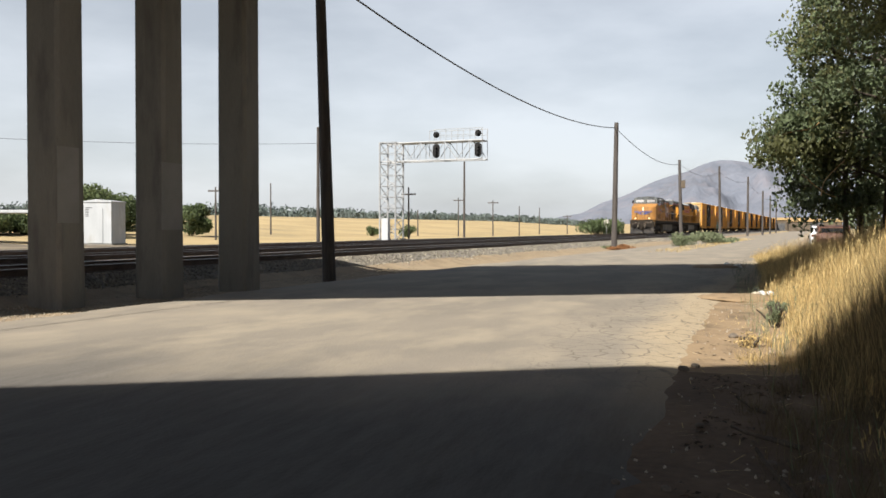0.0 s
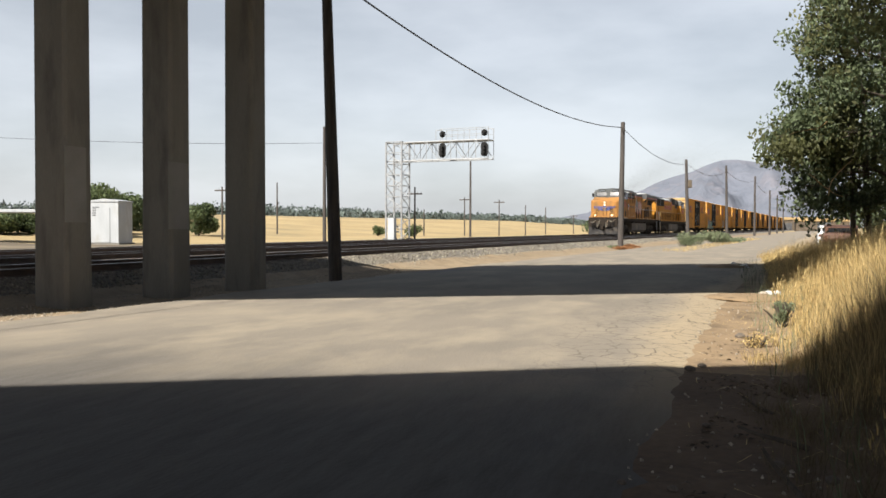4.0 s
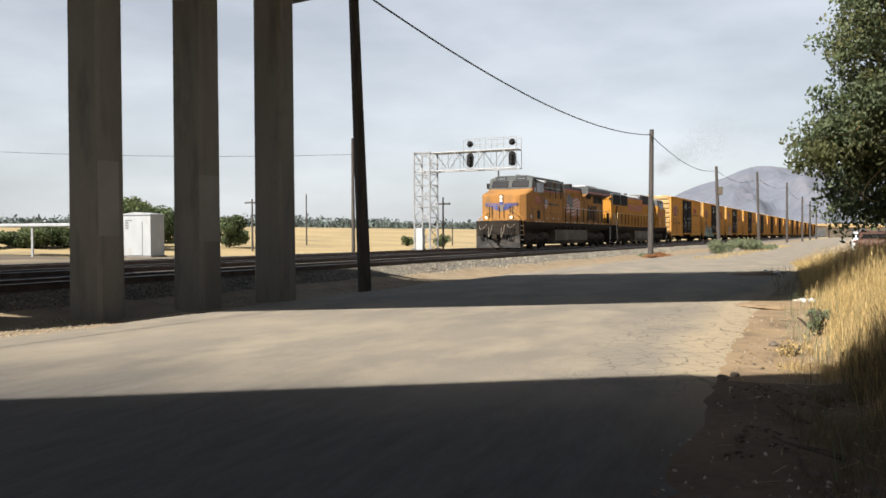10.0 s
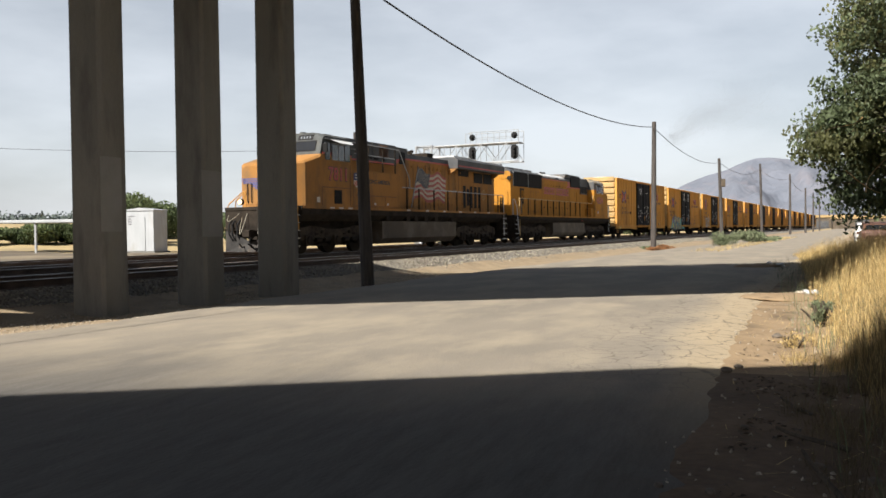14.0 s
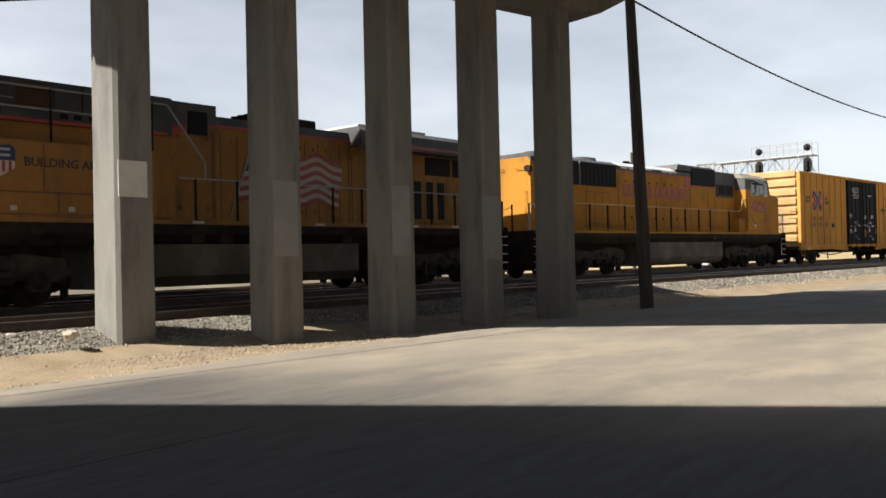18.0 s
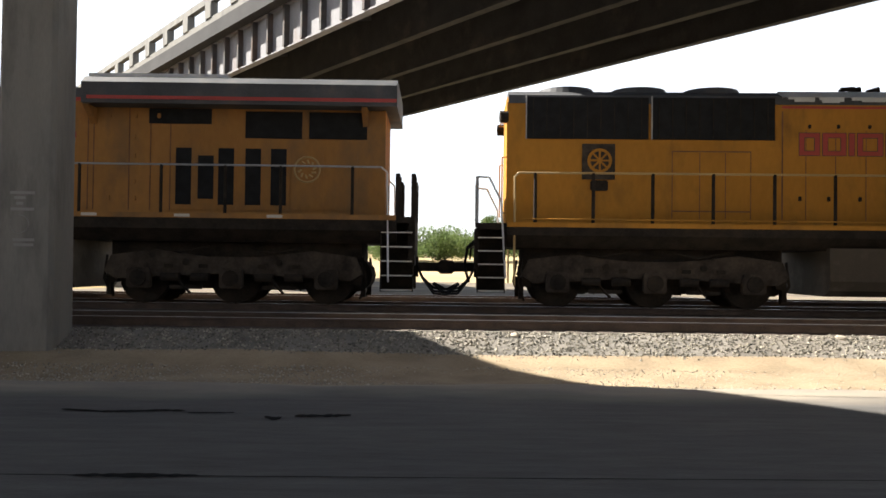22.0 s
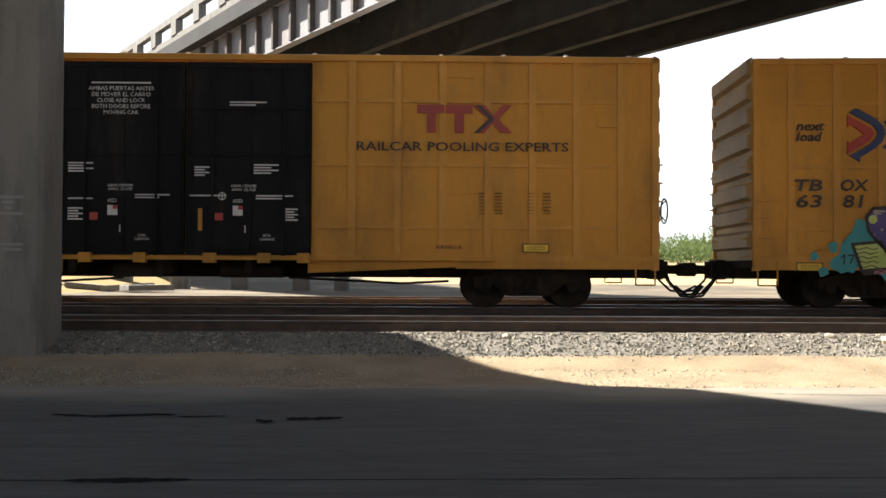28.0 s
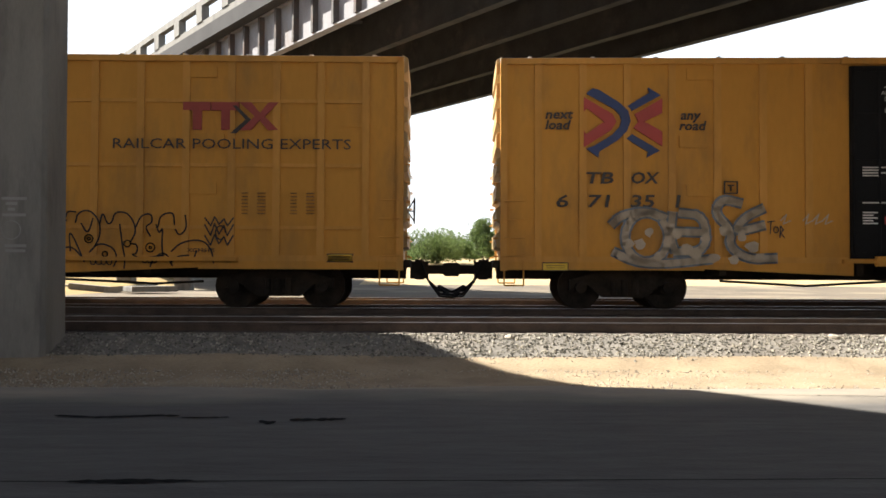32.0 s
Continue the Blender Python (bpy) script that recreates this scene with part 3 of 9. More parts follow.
def build_ground():
    bm = B()
    offs = [-1500, -700, -300, -150, -90, -60, -45, -36, -31, -28, -26, -24.5, -23.2, -22.3, -21.5, -21, -20.5, -20.1, -19.7, -19.2, -18.6, -17, -15, -12.5, -9.6,
            -9.2, -8.8, -8.4, -8.0, -7.6, -7.1, -6.5, -5, -2, 2, 6, 8.7, 11, 15, 20, 24.7, 30, 36, 44, 55, 70, 85, 110, 200, 500, 1500, 3500]
    ss = [-139, -100, -60, -40, -25, -15, -8] + [-4 + 1.0 * i for i in range(60)] + [56 + 4 * i for i in range(20)] + [140, 160, 190, 230, 300, 400, 550, 617]
    rows = []
    for s in ss:
        r = []
        for o in offs:
            p = on_line(s, o)
            z = rise(o, s)
            if -60 < o < 40:
                z += 0.03 * noise.noise(Vector((p.x * 0.5, p.y * 0.5, 0))) * (0.0 if -19.3 < o < -9.5 else 1.0)
            r.append(bm.verts.new((p.x, p.y, z)))
        rows.append(r)
    far0, far1 = [], []
    for r in rows[:1]:
        far0 = [bm.verts.new((v.co.x - 3500, v.co.y * 1.0, v.co.z)) for v in r]
    far1 = [bm.verts.new((v.co.x + 3500, v.co.y, v.co.z)) for v in rows[-1]]
    rows = [far0] + rows + [far1]
    for a, b in zip(rows[:-1], rows[1:]):
        for i in range(len(a) - 1):
            bm.faces.new((a[i], b[i], b[i + 1], a[i + 1]))
    g = part("ground", bm, "dirt")
    smooth(g)
    for k in ("field", "shoulder_dirt", "shaded_soil", "yard_dirt", "verge_dirt"):
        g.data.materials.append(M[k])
    for p in g.data.polygons:
        c = p.center
        if c.y > 52 - 0.06 * c.x or c.y < -14 or (c.x > 44 and c.y > 32.5 - 0.1 * (c.x - 15)):
            p.material_index = 1
        elif 9 - 0.1 * max(0, c.x - 15) < c.y < 14:
            p.material_index = 2
        elif c.y > 25.5 - 0.1 * max(0, c.x - 15):
            p.material_index = 4
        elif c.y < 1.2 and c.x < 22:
            # verge darkened up to x 8.5, for the bridge shade on it
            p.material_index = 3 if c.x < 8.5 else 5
    tagged(g, "bare dusty ground with a dry yellow grass field", "ground", kind="structure")


build_ground()


def build_road():
    bm = B()
    ss = [-139 + 3 * i for i in range(44)] + [-6 + 0.2 * i for i in range(380)] + [70 + 5 * i for i in range(109)]
    prev = None
    for s in ss:
        w = 0.12 * noise.noise(Vector((s * 0.8, 3, 0))) + 0.06 * noise.noise(Vector((s * 3.1, 7, 0))) + 0.07 * noise.noise(Vector((s * 8.3, 9, 0)))
        w2 = 0.3 * noise.noise(Vector((s * 0.4, 13, 0))) + 0.08 * noise.noise(Vector((s * 2.7, 17, 0)))
        lo, hi = -18.6 + w, -9.7 + w2
        row = [bm.verts.new(on_line(s, o, -0.01 if j in (0, 6) else 0.034)) for j, o in enumerate((lo - 0.3, lo + 0.1, -17, -14.2, -11.5, hi - 0.1, hi + 0.3))]
        if prev:
            for i in range(6):
                bm.faces.new((prev[i], row[i], row[i + 1], prev[i + 1]))
        prev = row
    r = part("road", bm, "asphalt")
    tagged(r, "worn sun-bleached grey asphalt road with crumbling edges", "road", kind="structure")


build_road()


def build_tracks():
    bm = B()
    sweep(bm, [(-7.6, -0.1), (-7.25, 0.03), (-6.35, 0.335), (6.4, 0.335), (7.5, 0.12)], S_FINE)
    tagged(part("ballast_bed", bm, "ballast"), "grey crushed-stone ballast bed under the tracks", "ballast", kind="structure")
    for k, off in enumerate((-4.9, 0.0, 4.9)):
        tr = thing("track", "railway track of steel rails on dark wooden ties in ballast", "railway track", group="tracks", kind="structure")
        for side in (-0.7525, 0.7525):
            c = off + side
            prof = [(c - 0.075, RAIL_Z - 0.172), (c + 0.075, RAIL_Z - 0.172), (c + 0.07, RAIL_Z - 0.155), (c + 0.01, RAIL_Z - 0.14), (c + 0.01, RAIL_Z - 0.045),
                    (c + 0.036, RAIL_Z - 0.035), (c + 0.036, RAIL_Z - 0.006), (c - 0.036, RAIL_Z - 0.006), (c - 0.036, RAIL_Z - 0.035), (c - 0.01, RAIL_Z - 0.045), (c - 0.01, RAIL_Z - 0.14), (c - 0.07, RAIL_Z - 0.155)]
            part("rail", sweep(B(), prof, S_FINE), "rail", tr)
            part("rail_head", sweep(B(), [(c - 0.03, RAIL_Z - 0.006), (c + 0.03, RAIL_Z - 0.006), (c + 0.028, RAIL_Z), (c - 0.028, RAIL_Z)], S_FINE), "rail_top", tr, "polished running surface")


build_tracks()


# ---------------------------------------------------------------- the two road bridges
D0, D1 = Vector((0.5, -0.866, 0)), Vector((-0.574, 0.819, 0))   # towards the camera's side, and away over the tracks
BENT = Vector((0.971, -0.24, 0))
SOFFIT_Z = 8.0


def along(base, v, z, ahead=D1):
    p = base + (ahead * v if v >= 0 else D0 * -v)
    return Vector((p.x, p.y, z))


def strip(bm, bases, zs, v_list, ahead=D1):
    """Sweeps a closed outline, whose corners start at the given bases and heights, along a bridge."""
    rings = [[bm.verts.new(along(b, v, z, ahead)) for b, z in zip(bases, zs)] for v in v_list]
    k = len(bases)
    for a, b in zip(rings[:-1], rings[1:]):
        for i in range(k):
            bm.faces.new((a[i], a[(i + 1) % k], b[(i + 1) % k], b[i]))
    bm.faces.new(rings[0])
    bm.faces.new(rings[-1][::-1])
    bmesh.ops.recalc_face_normals(bm, faces=bm.faces[:])
    return bm


def column(bm, p, w, d, z0, z1, ang=0.0):
    """A square concrete column with chamfered corners, slightly wider at the foot."""
    c = 0.06
    ring = lambda w, d: [(-w + c, -d), (w - c, -d), (w, -d + c), (w, d - c), (w - c, d), (-w + c, d), (-w, d - c), (-w, -d + c)]
    rot = Matrix.Rotation(ang, 3, "Z")
    lev = []
    for z, k in ((z0, 1.03), (z0 + 2.0, 1.0), (z1, 0.98)):
        lev.append([bm.verts.new(rot @ Vector((x * k, y * k, 0)) + Vector((p[0], p[1], z))) for x, y in ring(w, d)])
    for a, b in zip(lev[:-1], lev[1:]):
        for i in range(8):
            bm.faces.new((a[i], a[(i + 1) % 8], b[(i + 1) % 8], b[i]))
    bm.faces.new(lev[0][::-1])
    bm.faces.new(lev[-1])
    return bm


def build_bridge(left, width, v0, v1, bents, label, stiff_to, open_rail=True, ahead=D1):
    br = thing("road_bridge", label, "bridge", kind="structure")
    across = BENT
    at = lambda a: left + across * a
    vs = [v0, v0 / 2, 0, v1 / 2, v1] if v0 < 0 else [v0, v1]
    vs = sorted(set(vs))
    n = 5
    for i in range(n):
        a = 0.25 + (width - 0.5) * i / (n - 1)
        bm = B()
        fl = 0.2
        z = SOFFIT_Z
        strip(bm, [at(a - fl), at(a + fl), at(a + fl), at(a + 0.03), at(a + 0.03), at(a + fl), at(a + fl), at(a - fl), at(a - fl), at(a - 0.03), at(a - 0.03), at(a - fl)],
              [z, z, z + 0.05, z + 0.05, z + 1.35, z + 1.35, z + 1.4, z + 1.4, z + 1.35, z + 1.35, z + 0.05, z + 0.05], vs, ahead)
        gd = part("girder", bm, "girder" if i == 0 else "girder_shaded", br, "grey-painted plate girder with rust streaks" if i == 0 else "plate girder toned dark for the shade under the deck")
        if i in (0, n - 1):
            side = -1 if i == 0 else 1
            sm = B()
            v = -14.0
            while v < stiff_to:
                p = along(at(a), v, 0, ahead)
                d = ahead if v >= 0 else D0
                nrm = Vector((d.y, -d.x, 0)).normalized() * (side if v < 0 else -side)
                if nrm.dot(across) * side < 0:
                    nrm = -nrm
                mtx = Matrix.Translation((p.x, p.y, 0)) @ Matrix.Rotation(math.atan2(nrm.y, nrm.x), 4, "Z")
                box(sm, 0.02, 0.2, -0.06, 0.06, z + 0.05, z + 1.35, mtx)
                v += 1.22
            pieces("stiffener", sm, "girder_edge" if i == 0 else "girder_shaded", br, "dark web stiffener with rusty patches" if i == 0 else "")
        if i < n - 1:
            cb = B()
            step = (width - 0.5) / (n - 1)
            for v in [-30 + 6.0 * j for j in range(20)]:
                p, q = along(at(a + 0.05), v, z + 1.12, ahead), along(at(a + step - 0.05), v, z + 1.12, ahead)
                rod(cb, p, q, 0.09, 4)
            pieces("cross_frame", cb, "girder_shaded", br)
    bm = B()
    z = SOFFIT_Z + 1.4
    slab = 0.5 if open_rail else 0.32
    strip(bm, [at(-0.55), at(width + 0.55), at(width + 0.55), at(-0.55)], [z, z, z + slab, z + slab], vs, ahead)
    part("deck", bm, "soffit", br, "concrete deck slab toned near-black for underside shade")
    for a in (-0.55, width + 0.25):
        bm = B()
        zz = z + slab
        strip(bm, [at(a), at(a + 0.3), at(a + 0.3), at(a)], [zz, zz, zz + 0.22, zz + 0.22], vs, ahead)
        strip(bm, [at(a - 0.03), at(a + 0.33), at(a + 0.33), at(a - 0.03)], [zz + 0.78, zz + 0.78, zz + 1.02, zz + 1.02], vs, ahead)
        if not open_rail:
            strip(bm, [at(a + 0.04), at(a + 0.26), at(a + 0.26), at(a + 0.04)], [zz + 0.2, zz + 0.2, zz + 0.8, zz + 0.8], vs, ahead)
        part("parapet", bm, "concrete", br, "pale concrete parapet with openings" if open_rail else "pale solid concrete parapet")
        pb = B()
        v = v0
        while v < v1:
            p = along(at(a + 0.15), v, 0, ahead)
            d = ahead if v >= 0 else -D0
            mtx = Matrix.Translation((p.x, p.y, 0)) @ Matrix.Rotation(math.atan2(d.y, d.x), 4, "Z")
            box(pb, -0.28, 0.28, -0.14, 0.14, zz + 0.22, zz + 0.78, mtx)
            v += 2.4
        pieces("parapet_post", pb, "concrete", br)
    for v, cols, a0, a1 in bents:
        cap = B()
        p, q = along(at(a0), v, 0, ahead), along(at(a1), v, 0, ahead)
        mid, ln = (p + q) / 2, (q - p).length / 2
        mtx = Matrix.Translation((mid.x, mid.y, 0)) @ Matrix.Rotation(math.atan2(BENT.y, BENT.x), 4, "Z")
        prism(cap, [(-ln, SOFFIT_Z), (-ln, SOFFIT_Z - 0.65), (-ln + 0.9, SOFFIT_Z - 1.1), (ln - 0.9, SOFFIT_Z - 1.1), (ln, SOFFIT_Z - 0.65), (ln, SOFFIT_Z)], -0.55, 0.55, mtx)
        part("bent_cap", cap, "concrete", br, "concrete bent cap beam")
        for c in cols:
            cp = along(at(c), v, 0, ahead) if not isinstance(c, tuple) else Vector((c[0], c[1], 0))
            ob = part("column", column(B(), cp, 0.4 if cp.x < -5 else 0.345, 0.4 if cp.x < -5 else 0.345, -0.25, SOFFIT_Z - 1.1, 0.03), "concrete", br, "square buff concrete column")
    return br


LEFT1 = Vector((4.6, 13.27, 0))
COLS = [(7.71, 12.57), (10.13, 11.73), (12.45, 11.09), (14.84, 10.68), (17.13, 10.24)]
bridge_1 = build_bridge(LEFT1, 14.6, -60, 190, [(0, COLS, -0.2, 14.8), (38, [2.0, 5.2, 8.4, 11.6, 13.6], 0.8, 14.8), (62, [2.0, 5.2, 8.4, 11.6, 13.6], 0.8, 14.8),
                        (90, [2.0, 7.4, 12.6], 0.8, 14.8), (120, [2.0, 7.4, 12.6], 0.8, 14.8), (-34, [2.0, 7.4, 12.6], 0.4, 14.8)],
                        "two-lane road bridge of steel plate girders on concrete columns over the railway", 60)
LEFT2 = Vector((-20.8, 15.6, 0))
bridge_2 = build_bridge(LEFT2, 14.4, -60, 190, [(0, [(-5.78, 12.55), 12.4, 9.0, 5.6, 2.2], -0.2, 16.6), (38, [2.0, 7.4, 12.6], 0.4, 14.2), (62, [2.0, 7.4, 12.6], 0.4, 14.2), (-34, [2.0, 7.4, 12.6], 0.4, 14.2)],
                        "neighbouring road bridge of steel plate girders on concrete columns", -10, False, Vector((-0.649, 0.761, 0)))

# ---------------------------------------------------------------- distance
def ground_z(x, y):
    return rise(y + 0.1 * max(0, x - 15) - 19.3, x)


def build_hill():
    bm = B()
    prof = [(16, 0), (13, 0.1), (11.5, 0.35), (10, 0.75), (8.5, 1.0), (7.2, 1.7), (6, 2.05), (5, 2.5), (4, 3.0), (3, 3.35), (2, 3.6), (1, 4.05), (0.2, 4.3), (-0.7, 4.3), (-2, 4.1),
            (-3.4, 3.9), (-5, 3.8), (-7, 3.9), (-9, 3.5), (-12, 3.0), (-16, 2.6), (-22, 2.9), (-30, 2.0), (-40, 1.2), (-50, 0)]
    def el(a):
        for (a0, e0), (a1, e1) in zip(prof[:-1], prof[1:]):
            if a1 <= a <= a0:
                return e0 + (e1 - e0) * (a0 - a) / (a0 - a1)
        return 0
    rows = []
    n = 170
    for j in range(26):
        f = j / 25
        r = []
        for i in range(n):
            a = 16 - 66 * i / (n - 1)
            h = 3300 * math.tan(radians(el(a)))
            dist = 2300 + 1000 * f
            z = h * f ** 0.9
            p = Vector((dist * math.cos(radians(a)), dist * math.sin(radians(a)), 0))
            z += 0.3 * h * (noise.fractal(Vector((p.x * 0.0022, p.y * 0.0075, 0.3)), 0.9, 2.1, 7)) * math.sin(math.pi * min(1, f * 1.02)) ** 0.6
            r.append(bm.verts.new((p.x, p.y, z - 2)))
        rows.append(r)
    for a, b in zip(rows[:-1], rows[1:]):
        for i in range(n - 1):
            bm.faces.new((a[i], a[i + 1], b[i + 1], b[i]))
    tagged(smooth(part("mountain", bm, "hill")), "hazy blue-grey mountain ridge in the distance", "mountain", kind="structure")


build_hill()


# ---------------------------------------------------------------- the train
NOSE = [(0, 113.0), (5, 83.0), (9, 59.6), (13, 35.4), (17, 10.6), (19, -2.25), (20, -8.58), (21, -14.92), (22, -21.38), (23, -27.83), (24, -34.33), (25, -40.88),
        (28, -60.55), (29, -67.23), (30, -73.87), (31, -80.6), (32, -87.38)]


def nose_at(t):
    for (t0, a), (t1, b) in zip(NOSE[:-1], NOSE[1:]):
        if t <= t1 or t1 == 32:
            return a + (b - a) * (t - t0) / (t1 - t0)


def soft_nose(t):
    w = [(-0.8, 1), (-0.4, 2), (0, 3), (0.4, 2), (0.8, 1)]
    return sum(k * nose_at(t + d) for d, k in w) / 9


MOVING = []   # (thing, distance of its middle behind the nose, half its truck spacing)
SPINNING = []  # (wheelset, its place in the truck, wheel radius)


def car_pose(s, half):
    a, b = on_line(s - half, 0, RAIL_Z), on_line(s + half, 0, RAIL_Z)
    d = b - a
    return Matrix.Translation((a + b) / 2) @ Matrix.Rotation(math.atan2(d.y, d.x), 4, "Z")


def ring_y(bm, x, z, r, y0, y1, seg=20):
    """A disc lying across the track."""
    return rod(bm, (x, y0, z), (x, y1, z), r, seg)


def wheelset(parent, x, r, spin):
    bm = B()
    for s in (-1, 1):
        ring_y(bm, 0, 0, r, s * 0.715, s * 0.84, 24)
        ring_y(bm, 0, 0, r + 0.025, s * 0.69, s * 0.715, 24)
        ring_y(bm, 0, 0, r * 0.78, s * 0.84, s * 0.85, 24)
        ring_y(bm, 0, 0, r * 0.32, s * 0.84, s * 0.9, 12)
        for k in range(4):
            a = math.pi / 2 * k
            ring_y(bm, 0.5 * r * math.cos(a), 0.5 * r * math.sin(a), 0.05, s * 0.85, s * 0.858, 8)
    ring_y(bm, 0, 0, 0.09, -0.72, 0.72, 10)
    w = part("wheelset", bm, "under", parent, "steel wheels on one axle")
    w.matrix_basis = pose(x, 0, r)
    if spin:
        SPINNING.append((w, x, r))
    return w


def hand_rail(pts, r, parent, material="rust", name="handrail"):
    return part(name, tube(B(), pts, r), material, parent)


def loco_truck(parent, x0, xs, spin):
    """Three axles between two cast side frames, with a bolster and motors between them."""
    tk = B()
    box(tk, xs[0] - 0.7, xs[2] + 0.7, -0.85, 0.85, 0.85, 1.3)
    for x in xs:
        ring_y(tk, x + 0.55, 0.62, 0.36, -0.62, 0.62, 14)
    t = part("truck", tk, "under", parent, "three-axle truck caked in road grime")
    for x in ((xs[0] + xs[1]) / 2, (xs[1] + xs[2]) / 2):
        part("traction_motor", bbox(B(), x - 0.52, x + 0.52, -0.6, 0.6, 0.3, 0.86, 0.08), "under", t)
    for x, d in ((xs[0] - 0.62, -1), (xs[2] + 0.62, 1)):
        part("end_beam", bbox(B(), x - 0.1, x + 0.1, -1.0, 1.0, 0.42, 0.9, 0.04), "under", t)
        for s in (-1, 1):
            part("sand_pipe", tube(B(), [(x + d * 0.12, s * 1.0, 1.0), (x + d * 0.2, s * 0.95, 0.5), (x + d * 0.05, s * 0.8, 0.12)], 0.028), "under", t)
            part("brake_hanger", box(B(), x + d * 0.12 - 0.05, x + d * 0.12 + 0.05, *sorted((s * 0.7, s * 0.9)), 0.16, 0.62), "under", t)
    for s in (-1, 1):
        y = s * 1.08
        pts = [(xs[0] - 0.75, 0.66), (xs[0] - 0.6, 1.0), (xs[0] + 0.3, 1.12), (xs[1] - 0.55, 0.98), (xs[1] + 0.55, 0.98), (xs[2] - 0.3, 1.12), (xs[2] + 0.6, 1.0), (xs[2] + 0.75, 0.66),
               (xs[2] + 0.5, 0.5), (xs[1] + 0.5, 0.62), (xs[1] - 0.5, 0.62), (xs[0] - 0.5, 0.5)]
        part("side_frame", prism(B(), pts, y - 0.09, y + 0.09), "truck_dust", t, "dusty brown cast side frame")
        for x in xs:
            bm = bbox(B(), x - 0.24, x + 0.24, *sorted((y + s * 0.02, y + s * 0.2)), 0.32, 0.74, 0.04)
            part("journal_box", bm, "truck_dust", t)
            bm = B()
            ring_y(bm, x, 0.53, 0.17, y + s * 0.2, y + s * 0.25, 16)
            part("bearing_cap", bm, "under", t)
        for x in ((xs[0] + xs[1]) / 2, (xs[1] + xs[2]) / 2):
            bm = B()
            ring_y(bm, x, 0.86, 0.07, y + s * 0.07, y + s * 0.13, 10)
            for d in (-0.36, 0.36):
                box(bm, x + d - 0.09, x + d + 0.09, *sorted((y + s * 0.08, y + s * 0.12)), 0.74, 0.82)
            pieces("frame_opening", bm, "under", t)
            bm = B()
            rod(bm, (x - 0.5, y + s * 0.13, 0.55), (x - 0.12, y + s * 0.13, 0.55), 0.09, 10)
            rod(bm, (x + 0.12, y + s * 0.13, 0.55), (x + 0.5, y + s * 0.13, 0.55), 0.09, 10)
            pieces("brake_cylinder", bm, "under", t)
            bm = B()
            box(bm, x - 0.35, x + 0.35, *sorted((y - 0.05, y + s * 0.1)), 0.3, 0.38)
            tube(bm, [(x - 0.14, y + s * 0.08, 0.5), (x - 0.04, y + s * 0.1, 0.36), (x + 0.1, y + s * 0.1, 0.22)], 0.03)
            part("brake_beam", bm, "under", t)
            part("pipe", tube(B(), [(x - 0.6, y + s * 0.13, 1.16), (x - 0.1, y + s * 0.17, 1.06), (x + 0.5, y + s * 0.14, 1.2)], 0.02), "under", t)
    for x in xs:
        wheelset(t, x, 0.52, spin)
    return t


def coupler(parent, x, d, z=0.82):
    bm = B()
    bbox(bm, min(x, x + d * 0.55), max(x, x + d * 0.55), -0.09, 0.09, z - 0.1, z + 0.1)
    bbox(bm, min(x + d * 0.5, x + d * 0.85), max(x + d * 0.5, x + d * 0.85), -0.17, 0.15, z - 0.15, z + 0.15, 0.05)
    box(bm, min(x - d * 0.15, x + d * 0.05), max(x - d * 0.15, x + d * 0.05), -0.3, 0.3, z - 0.22, z + 0.22)
    part("coupler", bm, "under", parent, "knuckle coupler")
    for y, k in ((0.35, 0.0), (-0.32, 0.05), (-0.45, 0.1)):
        pts = [(x, y, z + 0.05 + k), (x + d * 0.15, y, z - 0.25), (x + d * 0.4, y, z - 0.48 - k), (x + d * 0.7, y * 0.8, z - 0.5 - k), (x + d * 0.95, y * 0.6, z - 0.36)]
        part("air_hose", tube(B(), pts, 0.028), "black", parent)


def loco_steps(parent, x0, x1, side_y, zt, mtl="armour"):
    """Corner steps between x0 and x1 on both sides."""
    bm = B()
    for s in (-1, 1):
        y0, y1 = sorted((s * (side_y - 0.42), s * side_y))
        for k in range(5):
            z = 0.32 + (zt - 0.32) * k / 5
            box(bm, x0, x1, y0, y1, z, z + 0.035)
            edge = s * (side_y + 0.004)
            part("step_edge", box(B(), x0, x1, *sorted((edge, edge - s * 0.02)), z + 0.004, z + 0.031), "white", parent, "white-painted step edge")
        part("step_well", box(B(), x0, x1, *sorted((s * (side_y - 0.44), s * (side_y - 0.4))), 0.3, zt), "under", parent)
        box(bm, x0 - 0.02, x0, y0, y1, 0.3, zt)
        box(bm, x1, x1 + 0.02, y0, y1, 0.3, zt)
    pieces("corner_step", bm, "under", parent)


